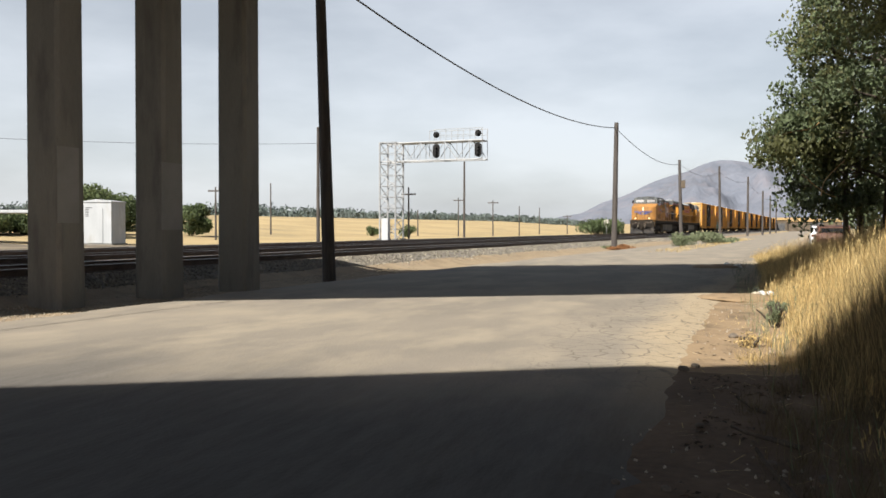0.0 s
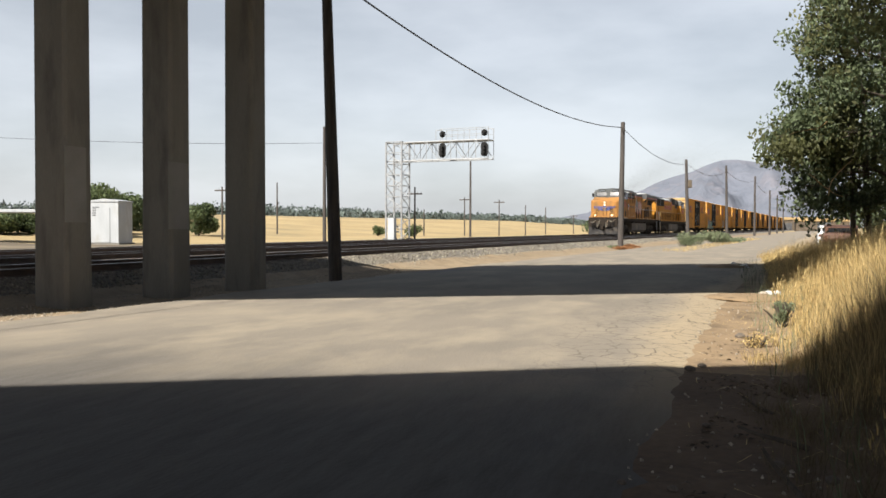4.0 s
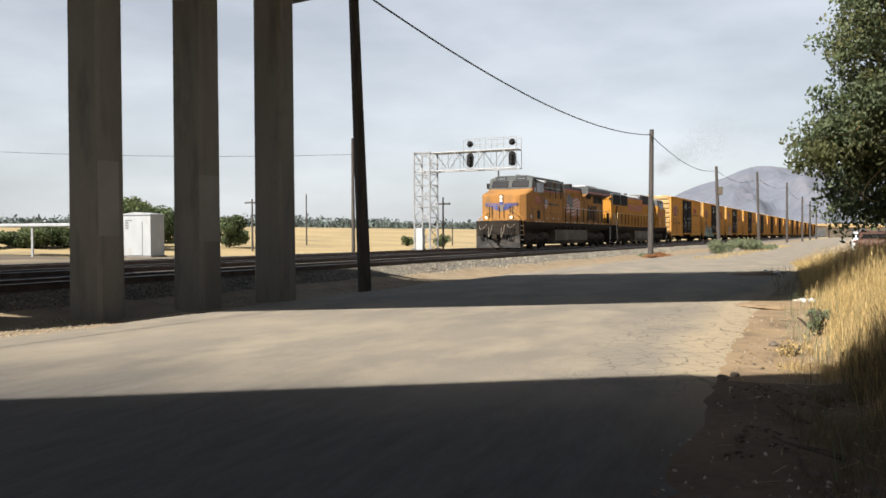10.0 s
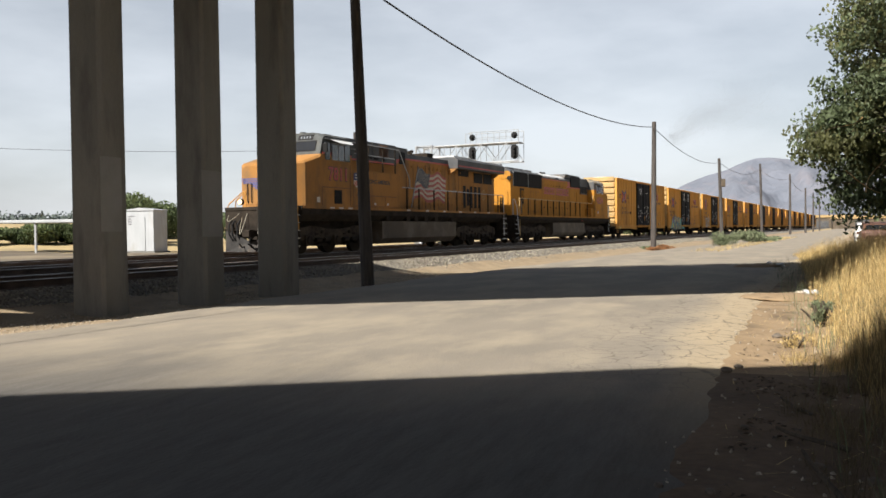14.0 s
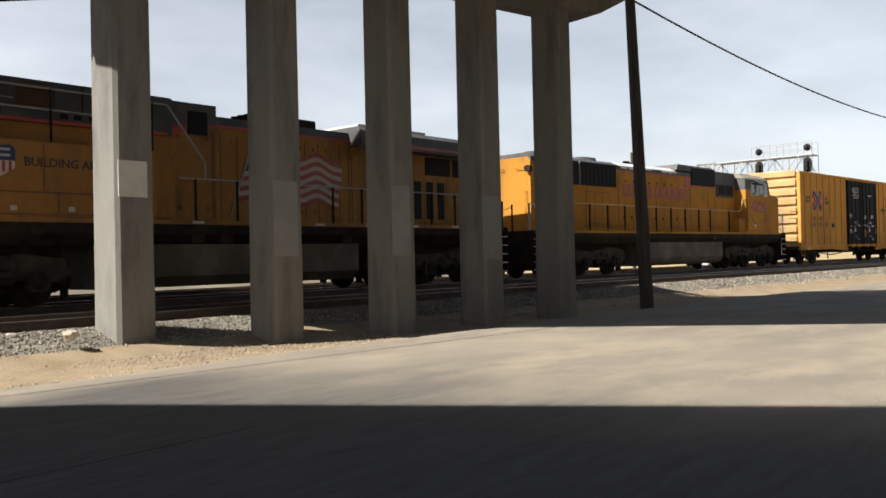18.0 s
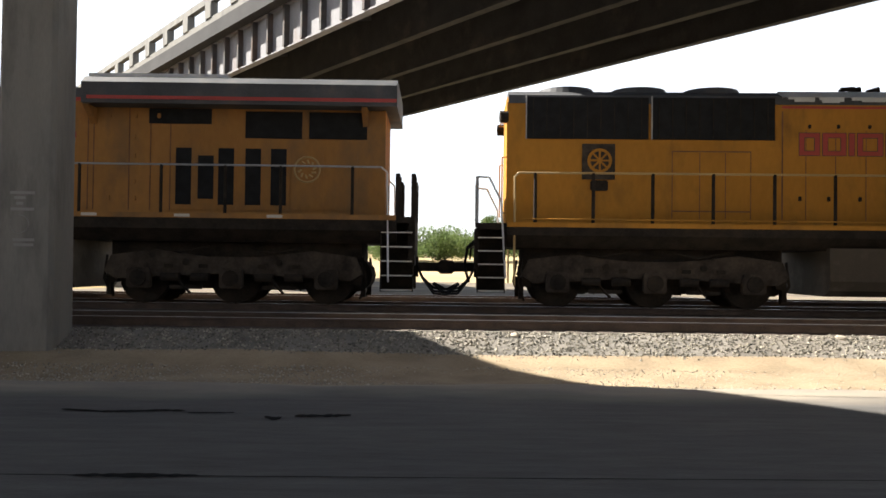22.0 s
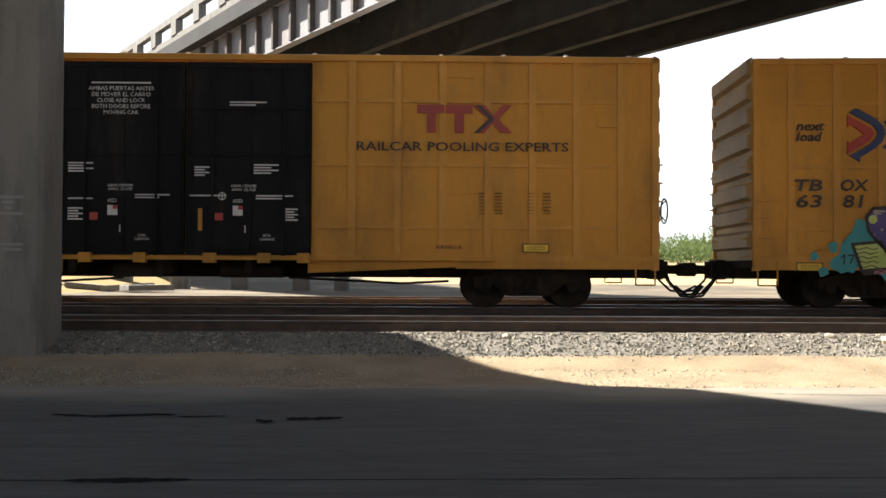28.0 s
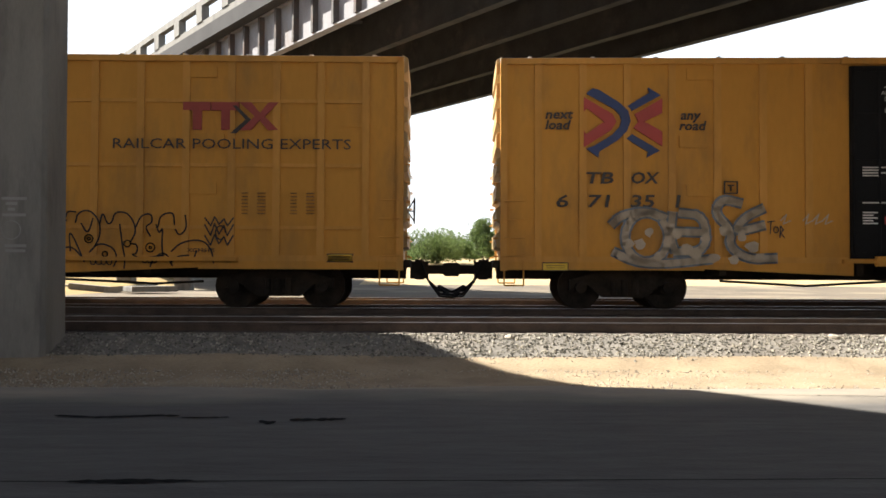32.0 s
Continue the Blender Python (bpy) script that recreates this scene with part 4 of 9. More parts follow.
# ---- leading locomotive (nose towards -x); x runs from the nose, z from the rail
def build_lead():
    L = thing("locomotive", "grimy yellow wide-cab diesel locomotive with grey roof and flag mural", "locomotive", group="locomotives")
    X = lambda x: x - 10.0
    # frame and deck
    bm = B()
    prism_x(bm, [(-1.52, 1.87), (-1.52, 1.55), (-1.2, 1.3), (1.2, 1.3), (1.52, 1.55), (1.52, 1.87)], X(0.05), X(20.55))
    part("underframe", bm, "under", L, "dark grimy underframe sill")
    bm = B()
    for s in (-1, 1):
        box(bm, X(0.1), X(20.55), *sorted((s * 1.522, s * 1.53)), 1.77, 1.872)
    pieces("sill_stripe", bm, "armour", L, "yellow sill stripe")
    bm = B()
    for s in (-1, 1):
        for x in [1.95, 2.6, 3.3, 8.4, 10.3, 12.2, 14.1, 16.0, 17.9]:
            box(bm, X(x), X(x + 0.32), *sorted((s * 1.53, s * 1.534)), 1.79, 1.85)
    pieces("reflector_strip", bm, "white", L, "pale reflective strips")
    # nose and cab
    def shell(bm, rows):
        """Cross-sections (x, half width, z low, z high) skinned along x."""
        rings = []
        for x, w, z0, z1, wt in rows:
            rings.append([bm.verts.new((X(x), y, z)) for y, z in ((-w, z0), (w, z0), (w, z1 - 0.08), (wt, z1), (-wt, z1), (-w, z1 - 0.08))])
        for a, b in zip(rings[:-1], rings[1:]):
            for i in range(6):
                bm.faces.new((a[i], a[(i + 1) % 6], b[(i + 1) % 6], b[i]))
        bm.faces.new(rings[0])
        bm.faces.new(rings[-1][::-1])
        bmesh.ops.recalc_face_normals(bm, faces=bm.faces[:])
        return bm
    part("nose", shell(B(), [(-0.2, 1.0, 1.87, 3.46, 0.9), (-0.1, 1.2, 1.87, 3.52, 1.1), (0.28, 1.52, 1.87, 3.6, 1.42), (1.28, 1.53, 1.87, 3.88, 1.45), (1.36, 1.53, 1.87, 3.96, 1.5), (3.6, 1.53, 1.87, 3.96, 1.5)]), "armour", L)
    part("cab", shell(B(), [(1.33, 1.5, 3.9, 4.02, 1.4), (1.56, 1.48, 3.9, 4.66, 1.3), (1.75, 1.46, 3.9, 4.76, 1.2), (3.6, 1.46, 3.9, 4.76, 1.2)]), "cab_roof", L, "grey upper cab and roof")
    bm = B()
    for s in (-1, 1):
        box(bm, X(1.45), X(3.6), *sorted((s * 1.515, s * 1.54)), 3.95, 4.01)
    pieces("cab_stripe", bm, "red", L, "thin red stripe")
    part("roof_cap", prism_x(B(), [(-1.52, 4.54), (-1.5, 4.58), (-1.12, 4.8), (-0.9, 4.83), (0.9, 4.83), (1.12, 4.8), (1.5, 4.58), (1.52, 4.54)], X(1.72), X(3.66)), "cab_roof", L, "dusty grey sloping cab roof panel")
    bm = B()
    for x in (1.9, 2.3, 2.7):
        rod(bm, (X(x), -0.3, 4.83), (X(x), -0.3, 4.89), 0.12, 12)
    box(bm, X(2.9), X(3.45), -0.7, 0.5, 4.83, 4.9)
    pieces("antenna_dome", bm, "cab_roof", L)
    # side windows
    for s in (-1, 1):
        y = s * 1.505
        for x0, x1 in ((1.62, 1.98), (2.11, 2.55), (2.57, 3.0), (3.04, 3.45)):
            fr = part("cab_window", bbox(B(), X(x0), X(x1), *sorted((y, y + s * 0.045)), 3.72, 4.42, 0.03), "galv" if 2 < x0 < 3 else "loco_grey", L, "window frame")
            part("pane", box(B(), X(x0 + 0.025), X(x1 - 0.025), *sorted((y + s * 0.03, y + s * 0.052)), 3.75, 4.39), "glass", fr, "dark window glass")
        sh = prism(B(), [(X(2.0), 4.56), (X(3.62), 4.56), (X(3.3), 4.4), (X(2.3), 4.4)], *sorted((y, y + s * 0.02)))
        for v in sh.verts:
            if v.co.z < 4.5:
                v.co.y += s * 0.3
        part("sun_visor", sh, "white_metal", L, "white sun visor over the cab window")
        mr = B()
        box(mr, X(1.5), X(1.56), *sorted((s * 1.5, s * 1.72)), 4.0, 4.35)
        part("mirror", mr, "black", L)
    # windscreens, number boards and lamps
    tilt = math.atan2(0.23, 0.64)
    for y0, y1 in ((-1.28, -0.12), (0.12, 1.28)):
        m = Matrix.Translation((X(1.36), 0, 4.0)) @ Matrix.Rotation(tilt, 4, "Y")
        fr = part("windscreen", box(B(), -0.035, 0.0, y0, y1, 0.03, 0.5, m), "black", L, "black windscreen surround")
        part("pane", box(B(), -0.045, -0.03, y0 + 0.05, y1 - 0.05, 0.08, 0.46, m), "glass", fr, "dark windscreen glass")
        nb = part("number_board", box(B(), -0.04, 0.03, (y0 + y1) / 2 - 0.36, (y0 + y1) / 2 + 0.36, 0.54, 0.76, m), "black", L, "black number board with pale figures")
        fig = B()
        for k in range(4):
            yy = (y0 + y1) / 2 - 0.24 + 0.14 * k
            box(fig, -0.046, -0.04, yy, yy + 0.06, 0.6, 0.7, m)
        pieces("figure", fig, "faded_blue", nb)
    hl = part("headlight", bbox(B(), X(-0.24), X(-0.1), -0.14, 0.14, 3.0, 3.5, 0.02), "loco_grey", L, "twin headlight on the nose")
    bm = B()
    for z in (3.13, 3.36):
        rod(bm, (X(-0.23), 0, z), (X(-0.27), 0, z), 0.085, 14)
    part("headlight_lens", bm, "lamp", hl, "lit headlights")
    for y in (-0.85, 0.85):
        d = part("ditch_light", ring_y(B(), 0, 0, 0.12, -0.06, 0.06, 14), "black", L)
        d.matrix_basis = Matrix.Translation((X(-0.62), y, 2.05)) @ Matrix.Rotation(radians(90), 4, "Z")
        e = part("ditch_light_lens", ring_y(B(), 0, 0, 0.095, 0.055, 0.075, 14), "lamp", d, "lit ditch light")
    # emblem on the nose: wings and shield as plain shapes
    for s in (-1, 1):
        em = B()
        for k in range(6):
            # feathers: long at the top, shorter towards the bottom
            z, out = 2.93 - 0.075 * k, (1.16, 1.14, 1.1, 0.74, 0.66, 0.5)[k]
            vs = [(s * 0.2, z - 0.01 - 0.01 * k), (s * (out - 0.1), z), (s * out, z + 0.02), (s * (out - 0.02), z + 0.04), (s * 0.2, z + 0.035)]
            prism_x(em, vs if s > 0 else vs[::-1], X(-0.225), X(-0.19))
        part("nose_emblem", em, "emblem_blue", L, "blue wing emblem")
    box(em := B(), X(-0.234), X(-0.19), -0.15, 0.15, 2.86, 3.02)
    part("emblem_crest", em, "emblem_blue", L, "blue top of the shield")
    em = B()
    for k in range(4):
        box(em, X(-0.232), X(-0.19), -0.14 + 0.078 * k, -0.1 + 0.078 * k, 2.46, 2.84)
    pieces("emblem_stripe", em, "faded_blue", L)
    dr = B()
    box(dr, X(-0.22), X(-0.19), 0.32, 0.92, 1.95, 3.3)
    part("nose_door", dr, "armour", L)
    for y in (-0.8, -0.62, -0.2, 0.12, 0.62, 0.8):
        part("grab_iron", tube(B(), [(X(-0.2), y, 2.0), (X(-0.28), y, 2.1), (X(-0.28), y, 2.7), (X(-0.2), y, 2.78)], 0.02), "black", L)
    # front platform, plow, hoses
    bm = B()
    box(bm, X(-0.85), X(0.1), -1.45, 1.45, 1.72, 1.84)
    box(bm, X(-0.82), X(-0.72), -1.45, 1.45, 0.95, 1.72)
    part("pilot", bm, "under", L, "dark pilot plate")
    for y, w, z0, dz in ((-1.2, 0.5, 1.66, 0.25), (-0.5, 0.2, 1.6, 0.8), (0.36, 0.2, 1.6, 0.8), (0.75, 0.45, 1.6, 0.3)):
        part("air_hose", tube(B(), [(X(-0.86), y, z0), (X(-1.0), y + 0.1 * w, z0 - 0.4 * dz), (X(-1.16), y + 0.35 * w, z0 - 0.9 * dz), (X(-1.18), y + 0.6 * w, z0 - dz), (X(-1.1), y + 0.85 * w, z0 - 0.75 * dz), (X(-0.92), y + w, z0 - 0.2 * dz)], 0.014), "peeling_roof", L, "dusty grey looped hose")
    pl = B()
    for s in (-1, 1):
        vs = [pl.verts.new(p) for p in ((X(-1.15), 0, 0.5), (X(-0.8), s * 1.45, 0.95), (X(-0.78), s * 1.5, 0.14), (X(-1.28), 0, 0.14), (X(-1.05), 0, 0.5), (X(-0.72), s * 1.45, 0.95), (X(-0.72), s * 1.5, 0.14), (X(-1.18), 0, 0.14))]
        for f in ((0, 1, 2, 3), (7, 6, 5, 4), (0, 4, 5, 1), (1, 5, 6, 2), (2, 6, 7, 3), (3, 7, 4, 0)):
            pl.faces.new([vs[i] for i in f])
    bmesh.ops.recalc_face_normals(pl, faces=pl.faces[:])
    part("snow_plow", pl, "plow", L, "dark dusty steel snow plow")
    coupler(L, X(-0.6), -1)
    for y in (-1.1, -0.95, -0.7, 0.7, 0.95, 1.1):
        part("air_hose", tube(B(), [(X(-0.85), y, 1.35), (X(-1.05), y, 1.15), (X(-1.1), y * 0.95, 0.8), (X(-0.95), y * 0.9, 0.55)], 0.03), "black", L)
    for s in (-1, 1):
        fr = B()
        tube(fr, [(X(-0.78), s * 0.5, 1.84), (X(-0.78), s * 0.5, 2.4), (X(-0.78), s * 0.62, 2.42), (X(-0.76), s * 1.3, 1.98), (X(-0.74), s * 1.42, 1.8), (X(-0.72), s * 1.44, 0.95)], 0.022)
        tube(fr, [(X(-0.3), s * 0.85, 2.5), (X(-0.3), s * 1.36, 2.1), (X(-0.2), s * 1.46, 1.9), (X(-0.12), s * 1.47, 0.95)], 0.022)
        part("front_handrail", fr, "boxrib", L, "worn yellow front handrail")
    loco_steps(L, X(-0.74), X(-0.08), 1.5, 1.8)
    # equipment cabinet behind the cab
    bm = B()
    bbox(bm, X(3.62), X(7.46), -1.53, 1.53, 1.88, 3.44, 0.03)
    part("equipment_cabinet", bm, "armour", L)
    bm = B()
    for s in (-1, 1):
        y = s * 1.53
        for x0, x1, z0, z1 in ((3.9, 7.4, 2.37, 2.40), (3.66, 7.44, 1.92, 1.94), (5.18, 5.2, 1.95, 2.37), (6.35, 6.37, 1.95, 2.37), (4.88, 4.9, 2.42, 3.4), (3.7, 3.72, 1.95, 3.4), (1.35, 3.45, 2.62, 2.65), (1.38, 1.41, 1.92, 2.62), (3.46, 3.49, 1.92, 3.6)):
            box(bm, X(x0), X(x1), *sorted((y, y + s * 0.012)), z0, z1)
    pieces("panel_seam", bm, "rust", L, "rusty panel seams")
    bm = B()
    bbox(bm, X(7.47), X(8.05), -1.35, 1.35, 1.9, 3.42, 0.03)
    part("side_locker", bm, "armour", L)
    bm = B()
    for s in (-1, 1):
        box(bm, X(2.26), X(2.81), *sorted((s * 1.53, s * 1.545)), 1.99, 2.54)
        for k in range(9):
            box(bm, X(2.28), X(2.79), *sorted((s * 1.545, s * 1.56)), 2.02 + 0.057 * k, 2.045 + 0.057 * k)
    pieces("air_grille", bm, "black", L, "black side air grille")
    bm = B()
    for s in (-1, 1):
        box(bm, X(1.02), X(1.23), *sorted((s * 1.535, s * 1.542)), 2.02, 2.23)
        for x in (5.5, 6.7, 7.8):
            box(bm, X(x - 1.3), X(x - 1.17), *sorted((s * 1.535, s * 1.54)), 2.0, 2.1)
    pieces("sticker", bm, "white", L, "small white stickers")
    # brake grid housing and upper hood
    bm = B()
    bbox(bm, X(3.62), X(8.1), -1.0, 1.0, 3.44, 3.9, 0.02)
    part("upper_hood", bm, "armour", L)
    bm = B()
    bbox(bm, X(3.62), X(8.15), -1.12, 1.12, 3.9, 4.8, 0.04)
    prism(bm, [(X(8.1), 4.05), (X(8.75), 4.3), (X(9.47), 4.3), (X(9.47), 4.78), (X(8.1), 4.78)], -1.0, 1.0)
    part("brake_grid_housing", bm, "loco_grey", L, "grey dynamic brake housing")
    for x0, x1 in ((4.54, 5.27), (6.56, 7.31)):
        bm = B()
        for s in (-1, 1):
            for k in range(8):
                z = 4.24 + 0.066 * k
                vs = [(X(x0), s * 1.13, z), (X(x1), s * 1.13, z), (X(x1), s * 1.2, z - 0.04), (X(x0), s * 1.2, z - 0.04)]
                a = [bm.verts.new(v) for v in vs]
                b = [bm.verts.new((v[0], v[1], v[2] + 0.02)) for v in vs]
                for q in ((a[0], a[1], a[2], a[3]), (b[3], b[2], b[1], b[0]), (a[0], b[0], b[1], a[1]), (a[2], b[2], b[3], a[3]), (a[1], b[1], b[2], a[2]), (a[3], b[3], b[0], a[0])):
                    bm.faces.new(q)
        bmesh.ops.recalc_face_normals(bm, faces=bm.faces[:])
        pieces("louvre", bm, "rust", L, "brown rusty intake louvres")
    bm = B()
    for s in (-1, 1):
        bbox(bm, X(5.32), X(5.9), *sorted((s * 1.1, s * 1.17)), 4.2, 4.78, 0.02)
        bbox(bm, X(5.94), X(6.5), *sorted((s * 1.1, s * 1.17)), 4.2, 4.78, 0.02)
    pieces("grid_box", bm, "loco_grey", L)
    for s in (-1, 1):
        part("housing_stripe", box(B(), X(3.62), X(8.0), *sorted((s * 1.12, s * 1.135)), 3.9, 3.97), "red", L, "thin red stripe")
        for x in (4.05, 5.45, 5.75, 6.1, 6.3, 6.85):
            part("vent_slot", box(B(), X(x), X(x + 0.16), *sorted((s * 1.12, s * 1.15)), 4.03, 4.13), "black", L)
    for s in (-1, 1):
        y = s * 1.45
        for x in (5.09, 6.32, 7.43):
            part("rail_post", rod(B(), (X(x), y, 3.44), (X(x), y, 4.58), 0.028, 6), "under", L)
        part("roof_handrail", tube(B(), [(X(3.65), y, 4.59), (X(7.82), y, 4.56), (X(8.82), y, 3.27), (X(8.82), y, 2.88)], 0.024), "galv", L, "pale upper handrail")
        part("roof_handrail", rod(B(), (X(3.96), y, 4.14), (X(7.43), y, 4.12), 0.02, 6), "galv", L, "pale lower handrail")
        part("grab_iron", tube(B(), [(X(4.1), s * 1.14, 4.35), (X(4.1), s * 1.22, 4.35), (X(4.42), s * 1.22, 4.35), (X(4.42), s * 1.14, 4.35)], 0.014), "galv", L)
    # long hood with doors
    bm = B()
    bbox(bm, X(8.05), X(20.28), -0.95, 0.95, 1.88, 4.26, 0.03)
    part("long_hood", bm, "armour", L)
    bm = B()
    prism_x(bm, [(-0.96, 4.32), (0.96, 4.32), (0.92, 4.54), (0.5, 4.62), (-0.5, 4.62), (-0.92, 4.54)], X(9.4), X(14.16))
    part("hood_roof", bm, "loco_grey", L, "grey hood roof")
    bm = B()
    box(bm, X(8.1), X(20.1), -0.97, 0.97, 4.25, 4.325)
    for s in (-1, 1):
        prism(bm, [(X(7.95), 3.95), (X(8.3), 3.95), (X(8.75), 4.22), (X(8.1), 4.22)], *sorted((s * 0.95, s * 1.0)))
    pieces("hood_stripe", bm, "red", L, "red stripe under the grey roof")
    bm = B()
    for s in (-1, 1):
        for x in [9.36, 9.42, 9.6, 10.1, 10.55, 11.02, 11.36, 11.42, 11.9, 12.35, 12.82, 13.28, 13.62, 13.98, 14.1, 14.85, 15.3, 15.72]:
            box(bm, X(x), X(x + 0.016), *sorted((s * 0.95, s * 0.962)), 1.95, 4.12)
    pieces("door_gap", bm, "rust", L, "dark gaps between hood doors")
    bm = B()
    for s in (-1, 1):
        for x in (8.4, 9.2, 9.9, 10.7, 11.2, 11.75, 12.2, 12.65, 13.1, 14.4, 14.95, 15.45):
            for z in (2.15, 3.9):
                bbox(bm, X(x), X(x + 0.07), *sorted((s * 0.95, s * 0.99)), z, z + 0.1, 0.015)
        for z in (2.5, 3.05, 3.45):
            bbox(bm, X(14.9), X(15), *sorted((s * 0.95, s * 0.985)), z, z + 0.1, 0.015)
        bbox(bm, X(18.3), X(18.98), *sorted((s * 0.95, s * 0.97)), 2.0, 3.3, 0.02)
        bbox(bm, X(19.03), X(19.69), *sorted((s * 0.95, s * 0.965)), 2.0, 3.3, 0.02)
        bbox(bm, X(15.76), X(17.12), *sorted((s * 0.95, s * 0.968)), 1.97, 3.38, 0.02)
        bbox(bm, X(17.24), X(18.26), *sorted((s * 0.95, s * 0.968)), 1.97, 3.38, 0.02)
    pieces("hood_fitting", bm, "armour", L)
    bm = B()
    for i in range(20):
        a, b = 2 * math.pi * i / 20, 2 * math.pi * (i + 1) / 20
        rod(bm, (X(18.63) + 0.27 * math.cos(a), -0.975, 2.85 + 0.27 * math.sin(a)), (X(18.63) + 0.27 * math.cos(b), -0.975, 2.85 + 0.27 * math.sin(b)), 0.022, 4)
    for i in range(10):
        a = 0.63 * i
        rod(bm, (X(18.63) + 0.12 * math.cos(a), -0.975, 2.85 + 0.12 * math.sin(a)), (X(18.63) + 0.2 * math.cos(a + 0.3), -0.975, 2.85 + 0.2 * math.sin(a + 0.3)), 0.024, 4)
    part("round_emblem", bm, "boxend", L, "faded pale round emblem")
    bm = B()
    for s in (-1, 1):
        box(bm, X(8.66), X(9.2), *sorted((s * 0.98, s * 1.02)), 4.01, 4.58)
    pieces("hood_window", bm, "black", L, "dark square intake")
    bm = B()
    for s in (-1, 1):
        for x in (15.85, 16.32, 16.75, 17.32, 17.86):
            box(bm, X(x), X(x + 0.33), *sorted((s * 0.95, s * 0.978)), 2.2 if x == 16.32 else 2.08, 3.12 if x == 16.32 else 3.28)
    pieces("door_grille", bm, "black", L, "tall black door grilles")
    bm = B()
    for s in (-1, 1):
        for x0, x1 in ((17.31, 18.51), (18.66, 19.89), (15.27, 16.59)):
            box(bm, X(x0), X(x1), *sorted((s * 0.95, s * 0.975)), 3.5 if x0 > 16 else 3.79, 4.07 if x0 > 16 else 4.11)
    pieces("radiator_screen", bm, "black", L, "dark radiator screens")
    bm = B()
    prism_x(bm, [(-1.5, 4.12), (1.5, 4.12), (1.52, 4.55), (1.3, 4.7), (-1.3, 4.7), (-1.52, 4.55)], X(14.04), X(20.54))
    part("radiator_wing", bm, "loco_grey", L, "overhanging grey radiator section")
    bm = B()
    for s in (-1, 1):
        box(bm, X(14.16), X(20.53), *sorted((s * 1.505, s * 1.528)), 4.2, 4.27)
    pieces("wing_stripe", bm, "red", L)
    bm = B()
    for s in (-1, 1):
        for xa in (14.05, 19.8):
            prism_x(bm, [(s * 0.94, 3.75), (s * 1.46, 4.1), (s * 0.94, 4.1)], X(xa), X(xa + 0.12))
    pieces("wing_underside", bm, "armour", L)
    part("wing_cap", bbox(B(), X(14.1), X(17), -1.28, 1.28, 4.7, 4.78, 0.02), "white_metal", L, "pale roof panel")
    bm = B()
    bbox(bm, X(12.5), X(13.16), -0.5, 0.5, 4.5, 4.84, 0.03)
    part("exhaust_pipe", bm, "under", L, "sooty exhaust stack")
    bm = B()
    for k, y in enumerate((-0.3, 0, 0.3)):
        rod(bm, (X(10.85), y, 4.8), (X(11.25), y, 4.82), 0.035, 8, 0.085)
    box(bm, X(10.95), X(11.05), -0.4, 0.4, 4.58, 4.79)
    part("horn", bm, "under", L, "three-chime horn")
    # flag mural
    def wave(x):
        return 0.12 * math.sin((x - 10.25) * 3.1) - 0.035 * (x - 10) + 0.03 * math.sin(x * 7)
    for s in (-1,):
        for k in range(11):
            bm = B()
            top, prev = [], None
            x0 = 10.5 - 0.05 * k + (0.0 if k >= 5 else 1.3 + 0.02 * k)
            x1 = 13.74 - 0.02 * k
            n = 18
            for i in range(n + 1):
                x = x0 + (x1 - x0) * i / n
                z = 3.86 - 0.125 * k + wave(x) - 0.05
                row = [bm.verts.new((X(x), s * 0.966, z)), bm.verts.new((X(x), s * 0.966, z - 0.128))]
                if prev:
                    bm.faces.new((prev[0], prev[1], row[1], row[0]))
                prev = row
            part("flag_stripe", bm, "faded_red" if k % 2 == 0 else "faded_white", L, "painted flag stripe")
        bm = B()
        prev = None
        for i in range(11):
            x = 10.58 + 1.32 * i / 10
            row = [bm.verts.new((X(x), s * 0.968, 3.86 + wave(x))), bm.verts.new((X(x - 0.24), s * 0.968, 3.14 + wave(x)))]
            if prev:
                bm.faces.new((prev[0], prev[1], row[1], row[0]))
            prev = row
        part("flag_canton", bm, "night_blue", L, "painted blue flag field")
        bm = B()
        for r in range(6):
            for q in range(8):
                x = 10.6 + 0.15 * q + (0.07 if r % 2 else 0) - 0.037 * r
                z = 3.78 - 0.11 * r + wave(x)
                box(bm, X(x), X(x + 0.045), s * 0.972, s * 0.968, z - 0.022, z + 0.022)
        pieces("flag_star", bm, "faded_white", L)
        part("flag_staff", tube(B(), [(X(9.85), s * 0.972, 2.0), (X(10.62), s * 0.972, 4.0)], 0.025), "galv", L)
    # lettering
    text("number_edge", "7811", X(1.84), -1.534, 2.93, 0.75, "dark_ink", L, 1.36, 0.003, bold=0.03)
    text("road_number", "7811", X(1.87), -1.538, 2.94, 0.73, "red", L, 1.31, bold=0.008)
    text("slogan", "BUILDING AMERICA", X(4.5), -1.535, 2.92, 0.26, "dark_ink", L, 2.28, bold=0.004)
    bm = B()
    prism(bm, [(X(3.75), 3.0), (X(4.3), 3.0), (X(4.32), 3.22), (X(4.22), 3.33), (X(4.02), 3.3), (X(3.83), 3.33), (X(3.73), 3.22)], -1.545, -1.53)
    sh = part("shield_emblem", bm, "blue", L, "blue and striped shield emblem")
    bm = B()
    prism(bm, [(X(3.75), 3.0), (X(4.3), 3.0), (X(4.3), 2.85), (X(4.02), 2.68), (X(3.75), 2.85)], -1.543, -1.53)
    part("shield_field", bm, "white", sh)
    bm = B()
    for k in range(4):
        box(bm, X(3.79 + 0.13 * k), X(3.85 + 0.13 * k), -1.548, -1.543, 2.77, 2.99)
    pieces("shield_stripe", bm, "red", sh)
    bm = B()
